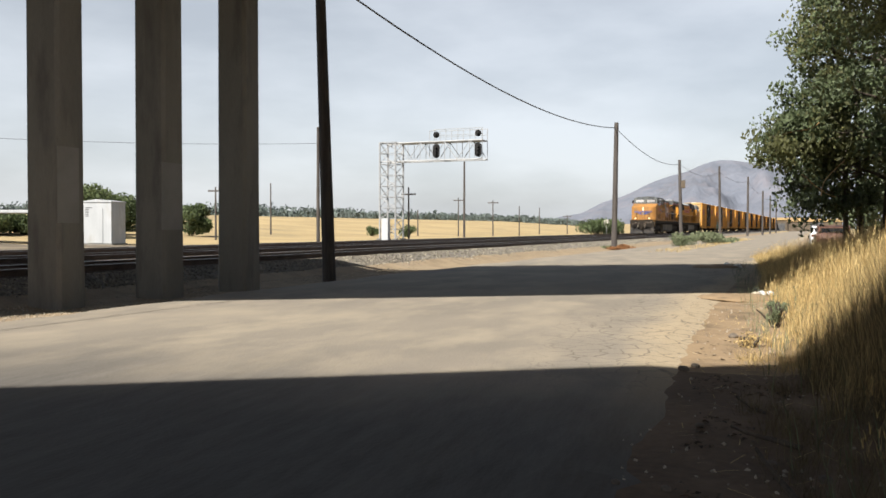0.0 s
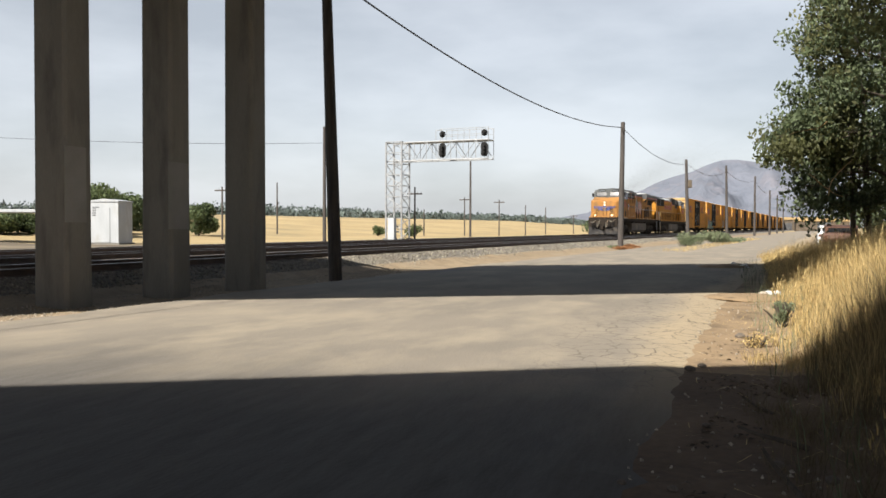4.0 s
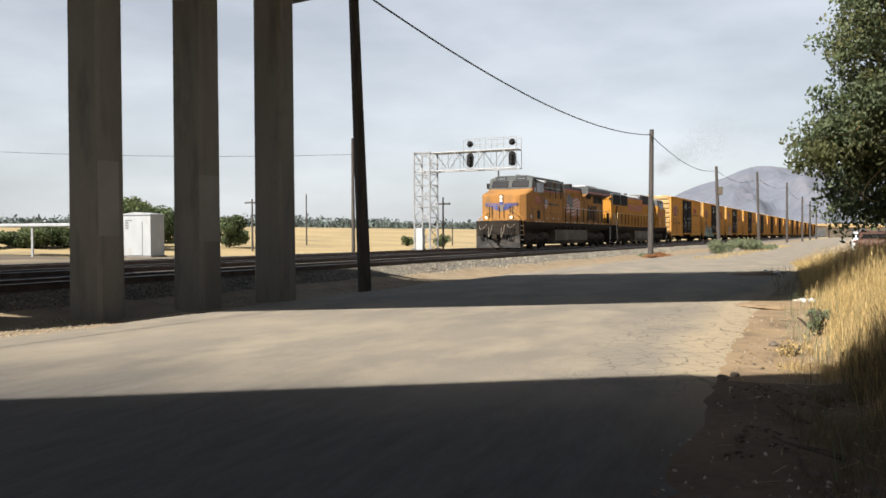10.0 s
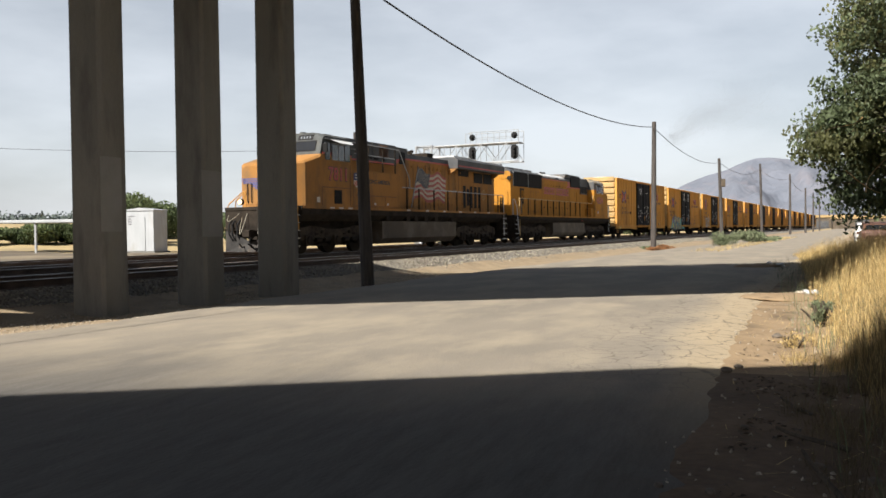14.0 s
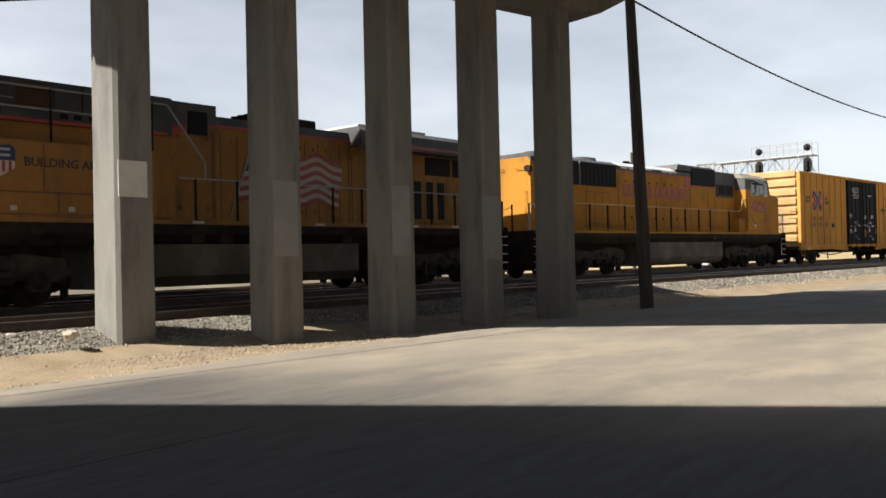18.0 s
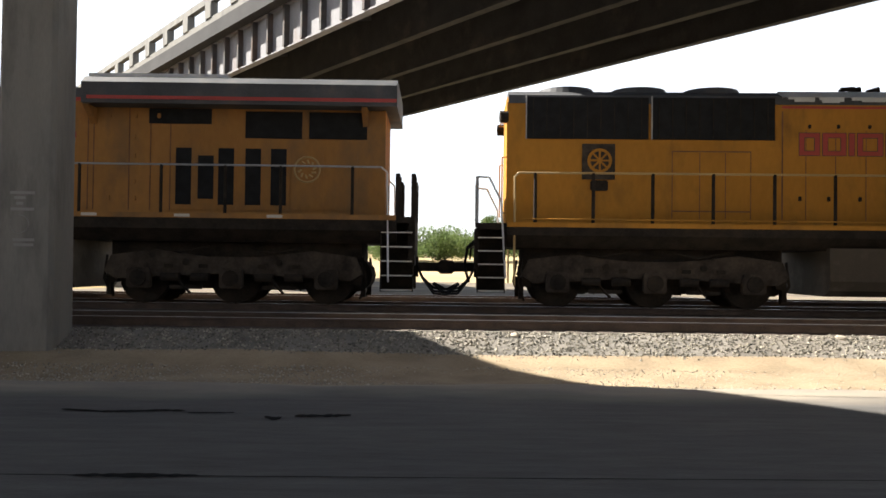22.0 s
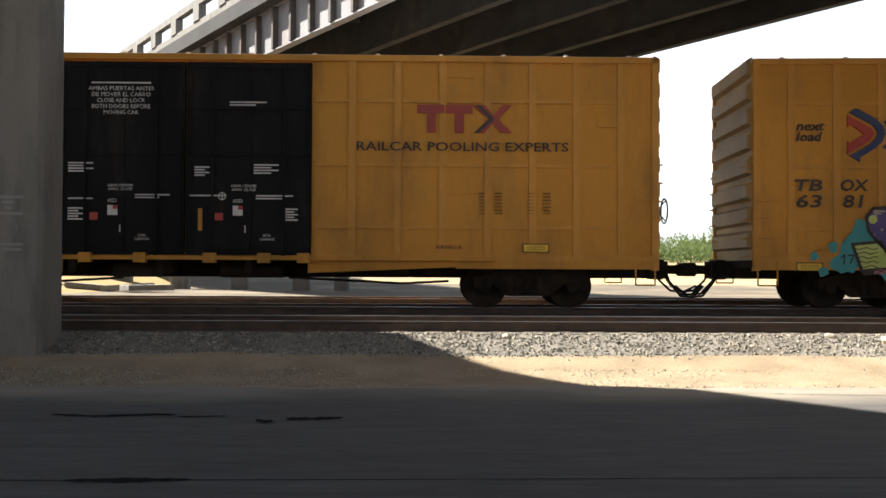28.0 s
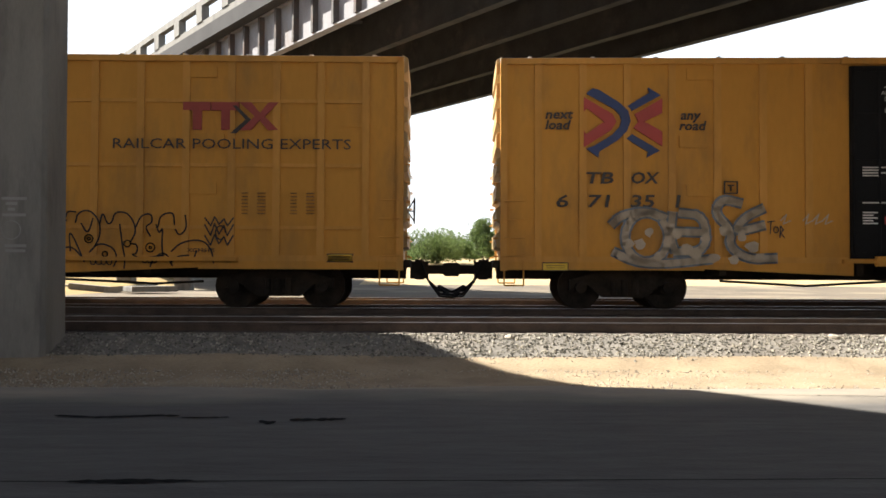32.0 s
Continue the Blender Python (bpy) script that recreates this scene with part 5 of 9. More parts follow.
    for z in (3.2, 3.08):
        box(bm, X(3.84), X(4.21), -1.551, -1.545, z, z + 0.05)
    pieces("shield_bar", bm, "white", sh)
    # walkway rails
    for s in (-1, 1):
        y = s * 1.45
        pts = [8.54, 9.74, 11.35, 12.92, 14.02, 15.7, 17.02, 18.16, 19.64]
        hand_rail([(X(8.1), y, 2.87), (X(20.24), y, 2.87)], 0.022, L, "galv")
        for x in pts:
            part("stanchion", rod(B(), (X(x), y, 1.87), (X(x), y, 2.87), 0.034, 6), "under", L)
    # rear platform
    bm = B()
    box(bm, X(20.3), X(20.94), -1.45, 1.45, 1.72, 1.85)
    box(bm, X(20.81), X(20.94), -1.45, 1.45, 0.85, 1.72)
    part("rear_platform", bm, "under", L)
    loco_steps(L, X(20.25), X(20.89), 1.5, 1.8)
    for y in (-1.25, -0.6, 0.6, 1.25):
        for x in (20.57, 20.9):
            part("end_post", bbox(B(), X(x) - 0.05, X(x) + 0.05, y - 0.04, y + 0.04, 1.85, 2.76, 0.015), "under", L)
    for s in (-1, 1):
        part("safety_chain", tube(B(), [(X(20.92), s * 0.6, 2.66), (X(20.95), s * 0.3, 2.55), (X(20.96), 0, 2.5)], 0.014), "galv", L)
        part("end_handrail", tube(B(), [(X(20.24), s * 1.48, 2.86), (X(20.36), s * 1.5, 2.75), (X(20.4), s * 1.52, 0.5)], 0.02), "white_metal", L)
    coupler(L, X(20.94), 1)
    # below the deck
    bm = B()
    prism_x(bm, [(-1.45, 1.3), (-1.45, 0.55), (-1.15, 0.3), (1.15, 0.3), (1.45, 0.55), (1.45, 1.3)], X(6.2), X(13.86))
    part("fuel_tank", bm, "tank", L, "long dusty fuel tank")
    bm = B()
    for x in (6.5, 8.4, 9.2, 10.2, 11.3, 13.2):
        bbox(bm, X(x), X(x + 0.35), -1.5, 1.5, 1.32, 1.55, 0.04)
    pieces("pipe_box", bm, "under", L)
    loco_truck(L, 0, [X(0.85), X(2.85), X(4.87)], True)
    loco_truck(L, 0, [X(15.2), X(17.12), X(19.1)], True)
    MOVING.append((L, 10.0, 6.9))


build_lead()


# ---- second locomotive, running backwards (nose towards +x); x runs from the end of its hood
def build_second():
    L = thing("locomotive", "older yellow-orange diesel locomotive with grey roof running hood first", "locomotive", group="locomotives")
    X = lambda x: x - 9.9
    part("underframe", prism_x(B(), [(-1.52, 1.76), (-1.52, 1.5), (-1.2, 1.25), (1.2, 1.25), (1.52, 1.5), (1.52, 1.76)], X(-0.1), X(20.6)), "under", L, "dark grimy underframe sill")
    for s in (-1, 1):
        part("sill_stripe", box(B(), X(-0.1), X(20.5), *sorted((s * 1.522, s * 1.53)), 1.67, 1.765), "armour_old", L, "yellow sill stripe")
    part("long_hood", prism_x(B(), [(-0.95, 1.77), (0.95, 1.77), (0.95, 4.36), (0.82, 4.5), (-0.82, 4.5), (-0.95, 4.36)], X(-0.1), X(16.36)), "armour_old", L)
    # roof: grey paint peeling to bare metal along its edge
    part("hood_roof", prism_x(B(), [(-0.97, 4.34), (0.97, 4.34), (0.94, 4.52), (0.6, 4.66), (-0.6, 4.66), (-0.94, 4.52)], X(-0.07), X(16.3)), "loco_grey", L, "grey hood roof with peeling paint")
    rnd = random.Random(4)
    for k in range(22):
        x, w = rnd.uniform(5.75, 10.3), rnd.uniform(0.12, 0.6)
        for s in (-1, 1):
            z0 = 4.42 + rnd.uniform(-0.04, 0.04)
            part("peeled_patch", box(B(), X(x), X(x + w), *sorted((s * 0.945, s * (0.972 + 0.0006 * k))), z0, 4.5), "white_metal", L, "bare patch of peeled paint")
    part("roof_edge", prism_x(B(), [(-0.98, 4.5), (-0.95, 4.5), (-0.62, 4.67), (-0.66, 4.68)], X(5.7), X(10.45)), "white_metal", L, "pale bare roof edge")
    # radiator screens in two frames a side
    for s in (-1, 1):
        for x0, x1 in ((0.31, 2.9), (2.97, 5.55)):
            sc = part("radiator_screen", box(B(), X(x0), X(x1), *sorted((s * 0.95, s * 0.985)), 3.58, 4.47), "black", L, "long black radiator screen")
            for k in range(9):
                x = x0 + 0.15 + (x1 - x0 - 0.3) * k / 8
                part("screen_rib", box(B(), X(x) - 0.01, X(x) + 0.01, *sorted((s * 0.985, s * 0.995)), 3.6, 4.45), "under", sc)
            part("screen_frame", box(B(), X(x0) - 0.012, X(x0) + 0.012, *sorted((s * 0.95, s * 0.995)), 3.58, 4.5), "galv", sc, "pale edge of the screen")
    for x in (1.25, 2.85, 4.45):
        fan = part("roof_fan", rod(B(), (X(x), 0, 4.62), (X(x), 0, 4.78), 0.66, 28, 0.6), "loco_grey", L, "round roof fan")
        part("fan_guard", rod(B(), (X(x), 0, 4.78), (X(x), 0, 4.84), 0.52, 28, 0.3), "under", fan)
    part("horn", tube(B(), [(X(7.2), -0.3, 4.66), (X(7.2), -0.3, 4.8), (X(7.5), -0.3, 4.82)], 0.05, 8), "under", L)
    for x in (7.35, 7.75):
        part("horn_bell", rod(B(), (X(x), -0.3, 4.76), (X(x + 0.26), -0.3, 4.78), 0.03, 8, 0.09), "under", L)
    part("brake_hatch", prism(B(), [(X(10.5), 4.6), (X(10.65), 4.86), (X(13.9), 4.84), (X(14.2), 4.72), (X(16.2), 4.72), (X(16.3), 4.5)], -0.98, 0.98), "loco_grey", L, "raised grey brake hatch")
    for x in (10.75, 11.0, 11.3):
        part("hatch_plate", box(B(), X(x), X(x + 0.12), -1.0, -0.98, 4.66, 4.76), "tank", L)
    for s in (-1, 1):
        part("brake_intake", box(B(), X(11.88), X(14.15), *sorted((s * 0.95, s * 1.0)), 3.96, 4.78), "black", L, "black brake intake screen")
        part("upper_panel", box(B(), X(14.17), X(16.3), *sorted((s * 0.95, s * 0.99)), 4.1, 4.6), "loco_grey", L, "dark grey panel")
        part("intake_rim", rod(B(), (X(11.88), s * 0.99, 4.79), (X(14.1), s * 0.99, 4.79), 0.014, 5), "galv", L)
        fb = part("filter_box", bbox(B(), X(14.3), X(16.02), *sorted((s * 0.95, s * 1.03)), 3.5, 4.14, 0.03), "loco_grey", L, "filter housing with black openings")
        for x0, x1 in ((14.36, 15.14), (15.19, 15.97)):
            part("filter_opening", box(B(), X(x0), X(x1), *sorted((s * 1.03, s * 1.036)), 3.58, 4.08), "black", fb)
        part("red_stripe", prism(B(), [(X(10.9), 3.86), (X(11.78), 3.86), (X(11.78), 4.3), (X(11.2), 4.3), (X(11.45), 4.05)], *sorted((s * 0.95, s * 0.965))), "red", L, "red lightning stripe")
        part("red_stripe", box(B(), X(5.7), X(10.9), *sorted((s * 0.95, s * 0.962)), 4.26, 4.31), "red", L, "thin red stripe")
        part("red_stripe", box(B(), X(11.8), X(14.3), *sorted((s * 0.95, s * 0.964)), 3.88, 3.94), "red", L, "thin red stripe")
        part("red_stripe", box(B(), X(16.02), X(16.36), *sorted((s * 0.95, s * 0.964)), 3.88, 3.94), "red", L, "thin red stripe")
        part("red_stripe", box(B(), X(16.36), X(19.0), *sorted((s * 1.5, s * 1.515)), 3.86, 3.92), "red", L, "thin red stripe")
        # doors along the hood
        for x, top in [(3.4, 3.32), (3.98, 3.3), (4.52, 3.3), (5.05, 3.32), (5.7, 4.2), (6.2, 3.8), (6.82, 3.8), (7.45, 3.8), (8.1, 3.8), (8.72, 3.8), (9.35, 3.8), (10.0, 3.8), (10.6, 3.8), (11.25, 3.8), (11.78, 4.2), (14.9, 3.4), (16.2, 3.4)]:
            part("door_gap", box(B(), X(x), X(x) + (0.03 if top == 4.2 else 0.016), *sorted((s * 0.95, s * 0.958)), 1.9, top), "rust", L, "dark gap between hood doors")
        for z in (3.32, 2.05):
            part("door_gap", box(B(), X(3.4), X(5.06), *sorted((s * 0.95, s * 0.96)), z, z + 0.025), "rust", L)
        for x in (6.05, 6.65, 7.3, 7.9, 8.55, 9.2, 9.85, 10.45, 11.1):
            part("door_latch", bbox(B(), X(x), X(x) + 0.06, *sorted((s * 0.95, s * 0.985)), 2.3, 2.4, 0.015), "under", L)
            part("hinge", bbox(B(), X(x) + 0.2, X(x) + 0.26, *sorted((s * 0.95, s * 0.98)), 3.84, 3.92, 0.015), "under", L)
        part("hood_door", bbox(B(), X(13.45), X(14.02), *sorted((s * 0.95, s * 0.972)), 2.05, 3.66, 0.03), "armour_old", L)
        part("battery_box", bbox(B(), X(15.75), X(16.36), *sorted((s * 0.95, s * 1.42)), 1.78, 2.45, 0.05), "armour_old", L)
        # blower cover low on the hood
        fan = part("blower_housing", box(B(), X(1.5), X(2.2), *sorted((s * 0.95, s * 0.975)), 2.72, 3.48), "truck_dust", L, "brown blower cover")
        part("blower_ring", ring_y(B(), X(1.87), 3.12, 0.26, s * 0.975, s * 1.0, 20), "armour_old", fan)
        part("blower_disc", ring_y(B(), X(1.87), 3.12, 0.2, s * 1.0, s * 1.006, 20), "truck_dust", fan)
        bm = B()
        for k in range(8):
            a = math.pi / 4 * k
            rod(bm, (X(1.87), s * 1.01, 3.12), (X(1.87) + 0.21 * math.cos(a), s * 1.01, 3.12 + 0.21 * math.sin(a)), 0.022, 5)
        part("blower_spokes", bm, "armour_old", fan)
        part("blower_duct", bbox(B(), X(1.68), X(2.05), *sorted((s * 0.95, s * 1.0)), 2.48, 2.7, 0.03), "under", L)
    # lamps and grab irons on the hood's end
    for s in (-1, 1):
        part("marker_lamp", rod(B(), (X(-0.08), s * 0.9, 4.05), (X(-0.25), s * 0.92, 4.05), 0.13, 12), "under", L)
        part("grab_iron", tube(B(), [(X(-0.1), s * 0.78, 2.0), (X(-0.19), s * 0.78, 2.0), (X(-0.19), s * 0.78, 3.2), (X(-0.1), s * 0.78, 3.2)], 0.016), "armour_old", L)
        part("hood_handhold", tube(B(), [(X(-0.1), s * 0.3, 4.1), (X(-0.2), s * 0.3, 4.1), (X(-0.2), s * 0.7, 4.1), (X(-0.1), s * 0.7, 4.1)], 0.014), "armour_old", L)
    # name in plain red shapes, one block for each character
    x = 6.07
    for w in (0.42, 0.48, 0.11, 0.52, 0.46, -0.24, 0.4, 0.5, 0.46, 0.11, 0.38, 0.11, 0.44):
        if w < 0:
            x -= w
            continue
        for mtl, y, g in (("dark_ink", -0.956, 0.014), ("red", -0.961, 0.0)):
            bm = B()
            if w < 0.2:
                box(bm, X(x) - g, X(x + w) + g, y, -0.94, 3.27 - g, 3.74 + g)
            else:
                for p0, p1, q0, q1 in ((x, x + 0.1, 3.27, 3.74), (x + w - 0.1, x + w, 3.27, 3.74)):
                    box(bm, X(p0) - g, X(p1) + g, y, -0.94, q0 - g, q1 + g)
                for q0, q1 in ((3.27, 3.36), (3.65, 3.74)):
                    box(bm, X(x + 0.1) + g, X(x + w - 0.1) - g, y + 0.0005, -0.94, q0 - g, q1 + g)
            part("name_block", bm, mtl, L, "plain red block on the hood" if mtl == "red" else "")
        x += w + 0.068
    # cab and wide nose
    part("cab", prism(B(), [(X(16.36), 1.77), (X(19.2), 1.77), (X(19.2), 3.9), (X(16.36), 3.9)], -1.5, 1.5), "armour_old", L)
    part("cab_top", prism(B(), [(X(16.36), 3.9), (X(19.2), 3.9), (X(18.98), 4.5), (X(16.36), 4.5)], -1.47, 1.47), "loco_grey", L, "grey upper cab")
    part("roof_cap", prism_x(B(), [(-1.52, 4.42), (-1.5, 4.46), (-1.05, 4.72), (-0.8, 4.76), (0.8, 4.76), (1.05, 4.72), (1.5, 4.46), (1.52, 4.42)], X(16.4), X(19.0)), "peeling_roof", L, "sloping cab roof with peeling cream paint")
    part("roof_hatch", bbox(B(), X(16.75), X(17.5), -0.5, 0.5, 4.76, 4.82, 0.03), "loco_grey", L)
    part("roof_hatch", bbox(B(), X(17.75), X(18.85), -0.6, 0.6, 4.76, 4.83, 0.03), "loco_grey", L)
    for x in (16.95, 17.2, 18.0, 18.35, 18.6):
        part("roof_dome", rod(B(), (X(x), -0.2, 4.82), (X(x), -0.2, 4.88), 0.08, 10, 0.04), "white_metal", L)
    nose = B()
    rings = []
    for x, w, z1 in ((19.2, 1.496, 3.74), (20.2, 1.496, 3.66), (20.5, 1.28, 3.6), (20.62, 1.0, 3.5)):
        rings.append([nose.verts.new((X(x), y, z)) for y, z in ((-w, 1.77), (w, 1.77), (w, z1 - 0.1), (w - 0.1, z1), (-w + 0.1, z1), (-w, z1 - 0.1))])
    for a, b in zip(rings[:-1], rings[1:]):
        for i in range(6):
            nose.faces.new((a[i], a[(i + 1) % 6], b[(i + 1) % 6], b[i]))
    nose.faces.new(rings[0])
    nose.faces.new(rings[-1][::-1])
    bmesh.ops.recalc_face_normals(nose, faces=nose.faces[:])
    part("nose", nose, "armour_old", L)
    part("nose_top", prism(B(), [(X(19.25), 3.742), (X(20.25), 3.665), (X(20.25), 3.69), (X(19.25), 3.76)], -1.35, 1.35), "loco_grey", L, "grey anti-glare panel on the nose")
    for x in (19.5, 19.7, 20.0, 20.15):
        part("nose_fitting", bbox(B(), X(x), X(x) + 0.08, -0.9, -0.8, 3.68, 3.78, 0.02), "loco_grey", L)
    part("nose_headlight", bbox(B(), X(20.6), X(20.7), -0.15, 0.15, 2.95, 3.3, 0.03), "loco_grey", L)
    for s in (-1, 1):
        y = s * 1.475
        for x0, x1, z0, z1, mtl in ((16.94, 17.33, 3.62, 4.3, "white_metal"), (17.5, 17.88, 3.67, 4.2, "loco_grey"), (17.9, 18.38, 3.67, 4.2, "loco_grey"), (18.44, 18.83, 3.62, 4.28, "white_metal")):
            fr = part("cab_window", bbox(B(), X(x0), X(x1), *sorted((y, y + s * 0.045)), z0, z1, 0.03), mtl, L, "pale window frame" if mtl == "white_metal" else "grey window frame")
            part("pane", box(B(), X(x0 + 0.035), X(x1 - 0.035), *sorted((y + s * 0.03, y + s * 0.05)), z0 + 0.04, z1 - 0.04), "glass", fr, "dark window glass")
        part("window_post", box(B(), X(17.875), X(17.905), *sorted((y, y + s * 0.06)), 3.67, 4.2), "white_metal", L)
        sh = prism(B(), [(X(17.05), 4.44), (X(18.5), 4.44), (X(18.2), 4.22), (X(17.4), 4.22)], *sorted((y, y + s * 0.025)))
        for v in sh.verts:
            if v.co.z < 4.4:
                v.co.y += s * 0.26
        part("sun_visor", sh, "loco_grey", L, "grey sun visor")
        part("mirror", bbox(B(), X(17.36), X(17.44), *sorted((y + s * 0.05, y + s * 0.2)), 3.62, 3.78, 0.02), "white_metal", L)
        part("cab_handhold", rod(B(), (X(16.42), s * 1.53, 1.85), (X(16.42), s * 1.53, 3.4), 0.016, 6), "under", L)
    for y0, y1 in ((-1.3, -0.1), (0.1, 1.3)):
        m = Matrix.Translation((X(19.2), 0, 3.9)) @ Matrix.Rotation(-math.atan2(0.22, 0.6), 4, "Y")
        fr = part("windscreen", box(B(), 0, 0.03, y0, y1, 0.02, 0.56, m), "black", L)
        part("pane", box(B(), 0.03, 0.045, y0 + 0.05, y1 - 0.05, 0.07, 0.52, m), "glass", fr)
    part("number_lamp", bbox(B(), X(19.0), X(19.2), -1.2, -0.9, 4.42, 4.58, 0.03), "loco_grey", L)
    text("number_edge", "4324", X(16.99), -1.504, 2.84, 0.73, "dark_ink", L, 1.78, 0.003, bold=0.03)
    text("road_number", "4324", X(17.02), -1.508, 2.86, 0.7, "red", L, 1.72, bold=0.008)
    sh = part("small_shield", prism(B(), [(X(17.25), 2.17), (X(17.47), 2.17), (X(17.48), 2.25), (X(17.36), 2.28), (X(17.24), 2.25)], -1.512, -1.5), "blue", L, "small shield emblem")
    part("shield_field", prism(B(), [(X(17.25), 2.17), (X(17.47), 2.17), (X(17.45), 2.06), (X(17.36), 2.02), (X(17.27), 2.06)], -1.511, -1.5), "white", sh)
    for x in (16.55, 17.05, 17.95, 18.6):
        part("latch", box(B(), X(x), X(x + 0.07), -1.515, -1.5, 2.33, 2.45), "rust", L)
    for x0, x1, z0, z1 in ((18.78, 18.79, 1.8, 2.68), (18.2, 18.9, 2.66, 2.675), (16.5, 19.15, 1.84, 1.86)):
        part("panel_seam", box(B(), X(x0), X(x1), -1.505, -1.5, z0, z1), "rust", L)
    # rails, platforms, steps
    for s in (-1, 1):
        y = s * 1.45
        hand_rail([(X(0.06), s * 1.5, 0.45), (X(0.05), s * 1.48, 2.7), (X(0.14), y, 2.8), (X(15.75), y, 2.8), (X(15.95), y, 2.92), (X(16.1), y, 3.4), (X(16.3), y, 3.46)], 0.026, L, "boxend")
        for x in (0.48, 1.68, 2.9, 4.14, 5.39, 6.62, 7.85, 9.09, 10.34, 11.59, 12.69, 14.6):
            part("stanchion", rod(B(), (X(x), y, 1.76), (X(x), y, 2.8), 0.038, 6), "under", L)
        part("kick_rail", rod(B(), (X(0.2), s * 1.5, 1.84), (X(15.7), s * 1.5, 1.84), 0.014, 5), "armour_old", L)
    for x0, x1, d in ((-0.72, -0.12, -1), (20.42, 21.06, 1)):
        xe = x0 if d < 0 else x1
        part("end_platform", box(B(), X(x0), X(x1), -1.45, 1.45, 1.62, 1.75), "under", L)
        part("pilot", box(B(), X(xe) - 0.05, X(xe) + 0.05, -1.45, 1.45, 0.8, 1.62), "under", L)
        loco_steps(L, X(x0 + 0.03), X(x1 - 0.03), 1.5, 1.7)
        for y in (-1.35, -0.55, 0.55, 1.35):
            part("end_post", rod(B(), (X(xe), y, 1.75), (X(xe), y, 2.72), 0.032, 6), "under" if abs(y) < 1 else "galv", L)
        for s in (-1, 1):
            part("end_handrail", tube(B(), [(X(xe), s * 1.35, 2.72), (X(xe) - d * 0.25, s * 1.38, 2.7), (X(xe) - d * 0.5, s * 1.42, 2.2), (X(xe) - d * 0.6, s * 1.5, 0.6)], 0.022), "white_metal", L, "pale end handrail")
            part("safety_chain", tube(B(), [(X(xe), s * 0.55, 2.66), (X(xe), s * 0.28, 2.55), (X(xe), 0, 2.52)], 0.014), "galv", L)
            part("cut_lever", tube(B(), [(X(xe) + d * 0.06, s * 1.3, 1.3), (X(xe) + d * 0.12, s * 0.8, 1.25), (X(xe) + d * 0.14, s * 0.2, 1.0)], 0.018), "under", L)
            for k in range(4):
                y = s * (0.35 + 0.16 * k)
                part("air_hose", tube(B(), [(X(xe) + d * 0.05, y, 1.4), (X(xe) + d * 0.2, y, 1.25), (X(xe) + d * 0.26, y * 0.9, 0.85), (X(xe) + d * 0.16, y * 0.8, 0.5)], 0.026), "black", L)
        coupler(L, X(xe), d)
    part("brake_wheel", rod(B(), (X(21.06), -0.9, 1.95), (X(21.12), -0.9, 1.95), 0.16, 14), "under", L)
    part("fuel_tank", prism_x(B(), [(-1.42, 1.3), (-1.44, 0.62), (-1.34, 0.42), (-1.1, 0.3), (1.1, 0.3), (1.34, 0.42), (1.44, 0.62), (1.42, 1.3)], X(6.53), X(13.87)), "tank", L, "long dusty fuel tank")
    for s in (-1, 1):
        part("air_reservoir", rod(B(), (X(6.53), s * 1.2, 1.45), (X(10.4), s * 1.2, 1.45), 0.16, 12), "tank", L)
        part("fuel_gauge", box(B(), X(12.6), X(12.72), *sorted((s * 1.45, s * 1.47)), 1.5, 1.6), "stencil_white", L)
        part("shutoff_button", rod(B(), (X(13.1), s * 1.44, 1.48), (X(13.1), s * 1.5, 1.48), 0.06, 10), "red", L, "red fuel shut-off button")
    loco_truck(L, 0, [X(0.98), X(3.0), X(5.05)], True)
    loco_truck(L, 0, [X(15.43), X(17.5), X(19.55)], True)
    MOVING.append((L, 23.0 + 9.9, 7.2))


build_second()


# ---- boxcars
def boxcar_truck(parent, xc, spin):
    bm = B()
    for s in (-1, 1):
        y = s * 1.0
        pts = [(xc - 1.15, 0.42), (xc - 1.15, 0.62), (xc - 0.5, 0.8), (xc + 0.5, 0.8), (xc + 1.15, 0.62), (xc + 1.15, 0.42), (xc + 0.75, 0.5), (xc + 0.45, 0.25), (xc - 0.45, 0.25), (xc - 0.75, 0.5)]
        prism(bm, pts, y - 0.08, y + 0.08)
        for dx in (-0.22, 0, 0.22):
            rod(bm, (xc + dx, y + s * 0.09, 0.3), (xc + dx, y + s * 0.09, 0.62), 0.07, 8)
        for dx in (-0.91, 0.91):
            ring_y(bm, xc + dx, 0.46, 0.12, y + s * 0.08, y + s * 0.17, 10)
    box(bm, xc - 0.2, xc + 0.2, -1.0, 1.0, 0.45, 0.75)
    t = part("truck", bm, "under", parent, "two-axle freight truck")
    for dx in (-0.91, 0.91):
        wheelset(t, xc + dx, 0.46, spin)


def squiggle(bm, pts, r, y):
    """A sprayed line of width r on the side."""
    for (x0, z0), (x1, z1) in zip(pts[:-1], pts[1:]):
        d = Vector((x1 - x0, z1 - z0))
        if d.length < 1e-4:
            continue
        nrm = Vector((-d.y, d.x)).normalized() * r / 2
        e = d.normalized() * min(r * 0.3, d.length)
        vs = [bm.verts.new((x, y, z)) for x, z in ((x0 - e.x + nrm.x, z0 - e.y + nrm.y), (x0 - e.x - nrm.x, z0 - e.y - nrm.y), (x1 + e.x - nrm.x, z1 + e.y - nrm.y), (x1 + e.x + nrm.x, z1 + e.y + nrm.y))]
        bm.faces.new(vs)


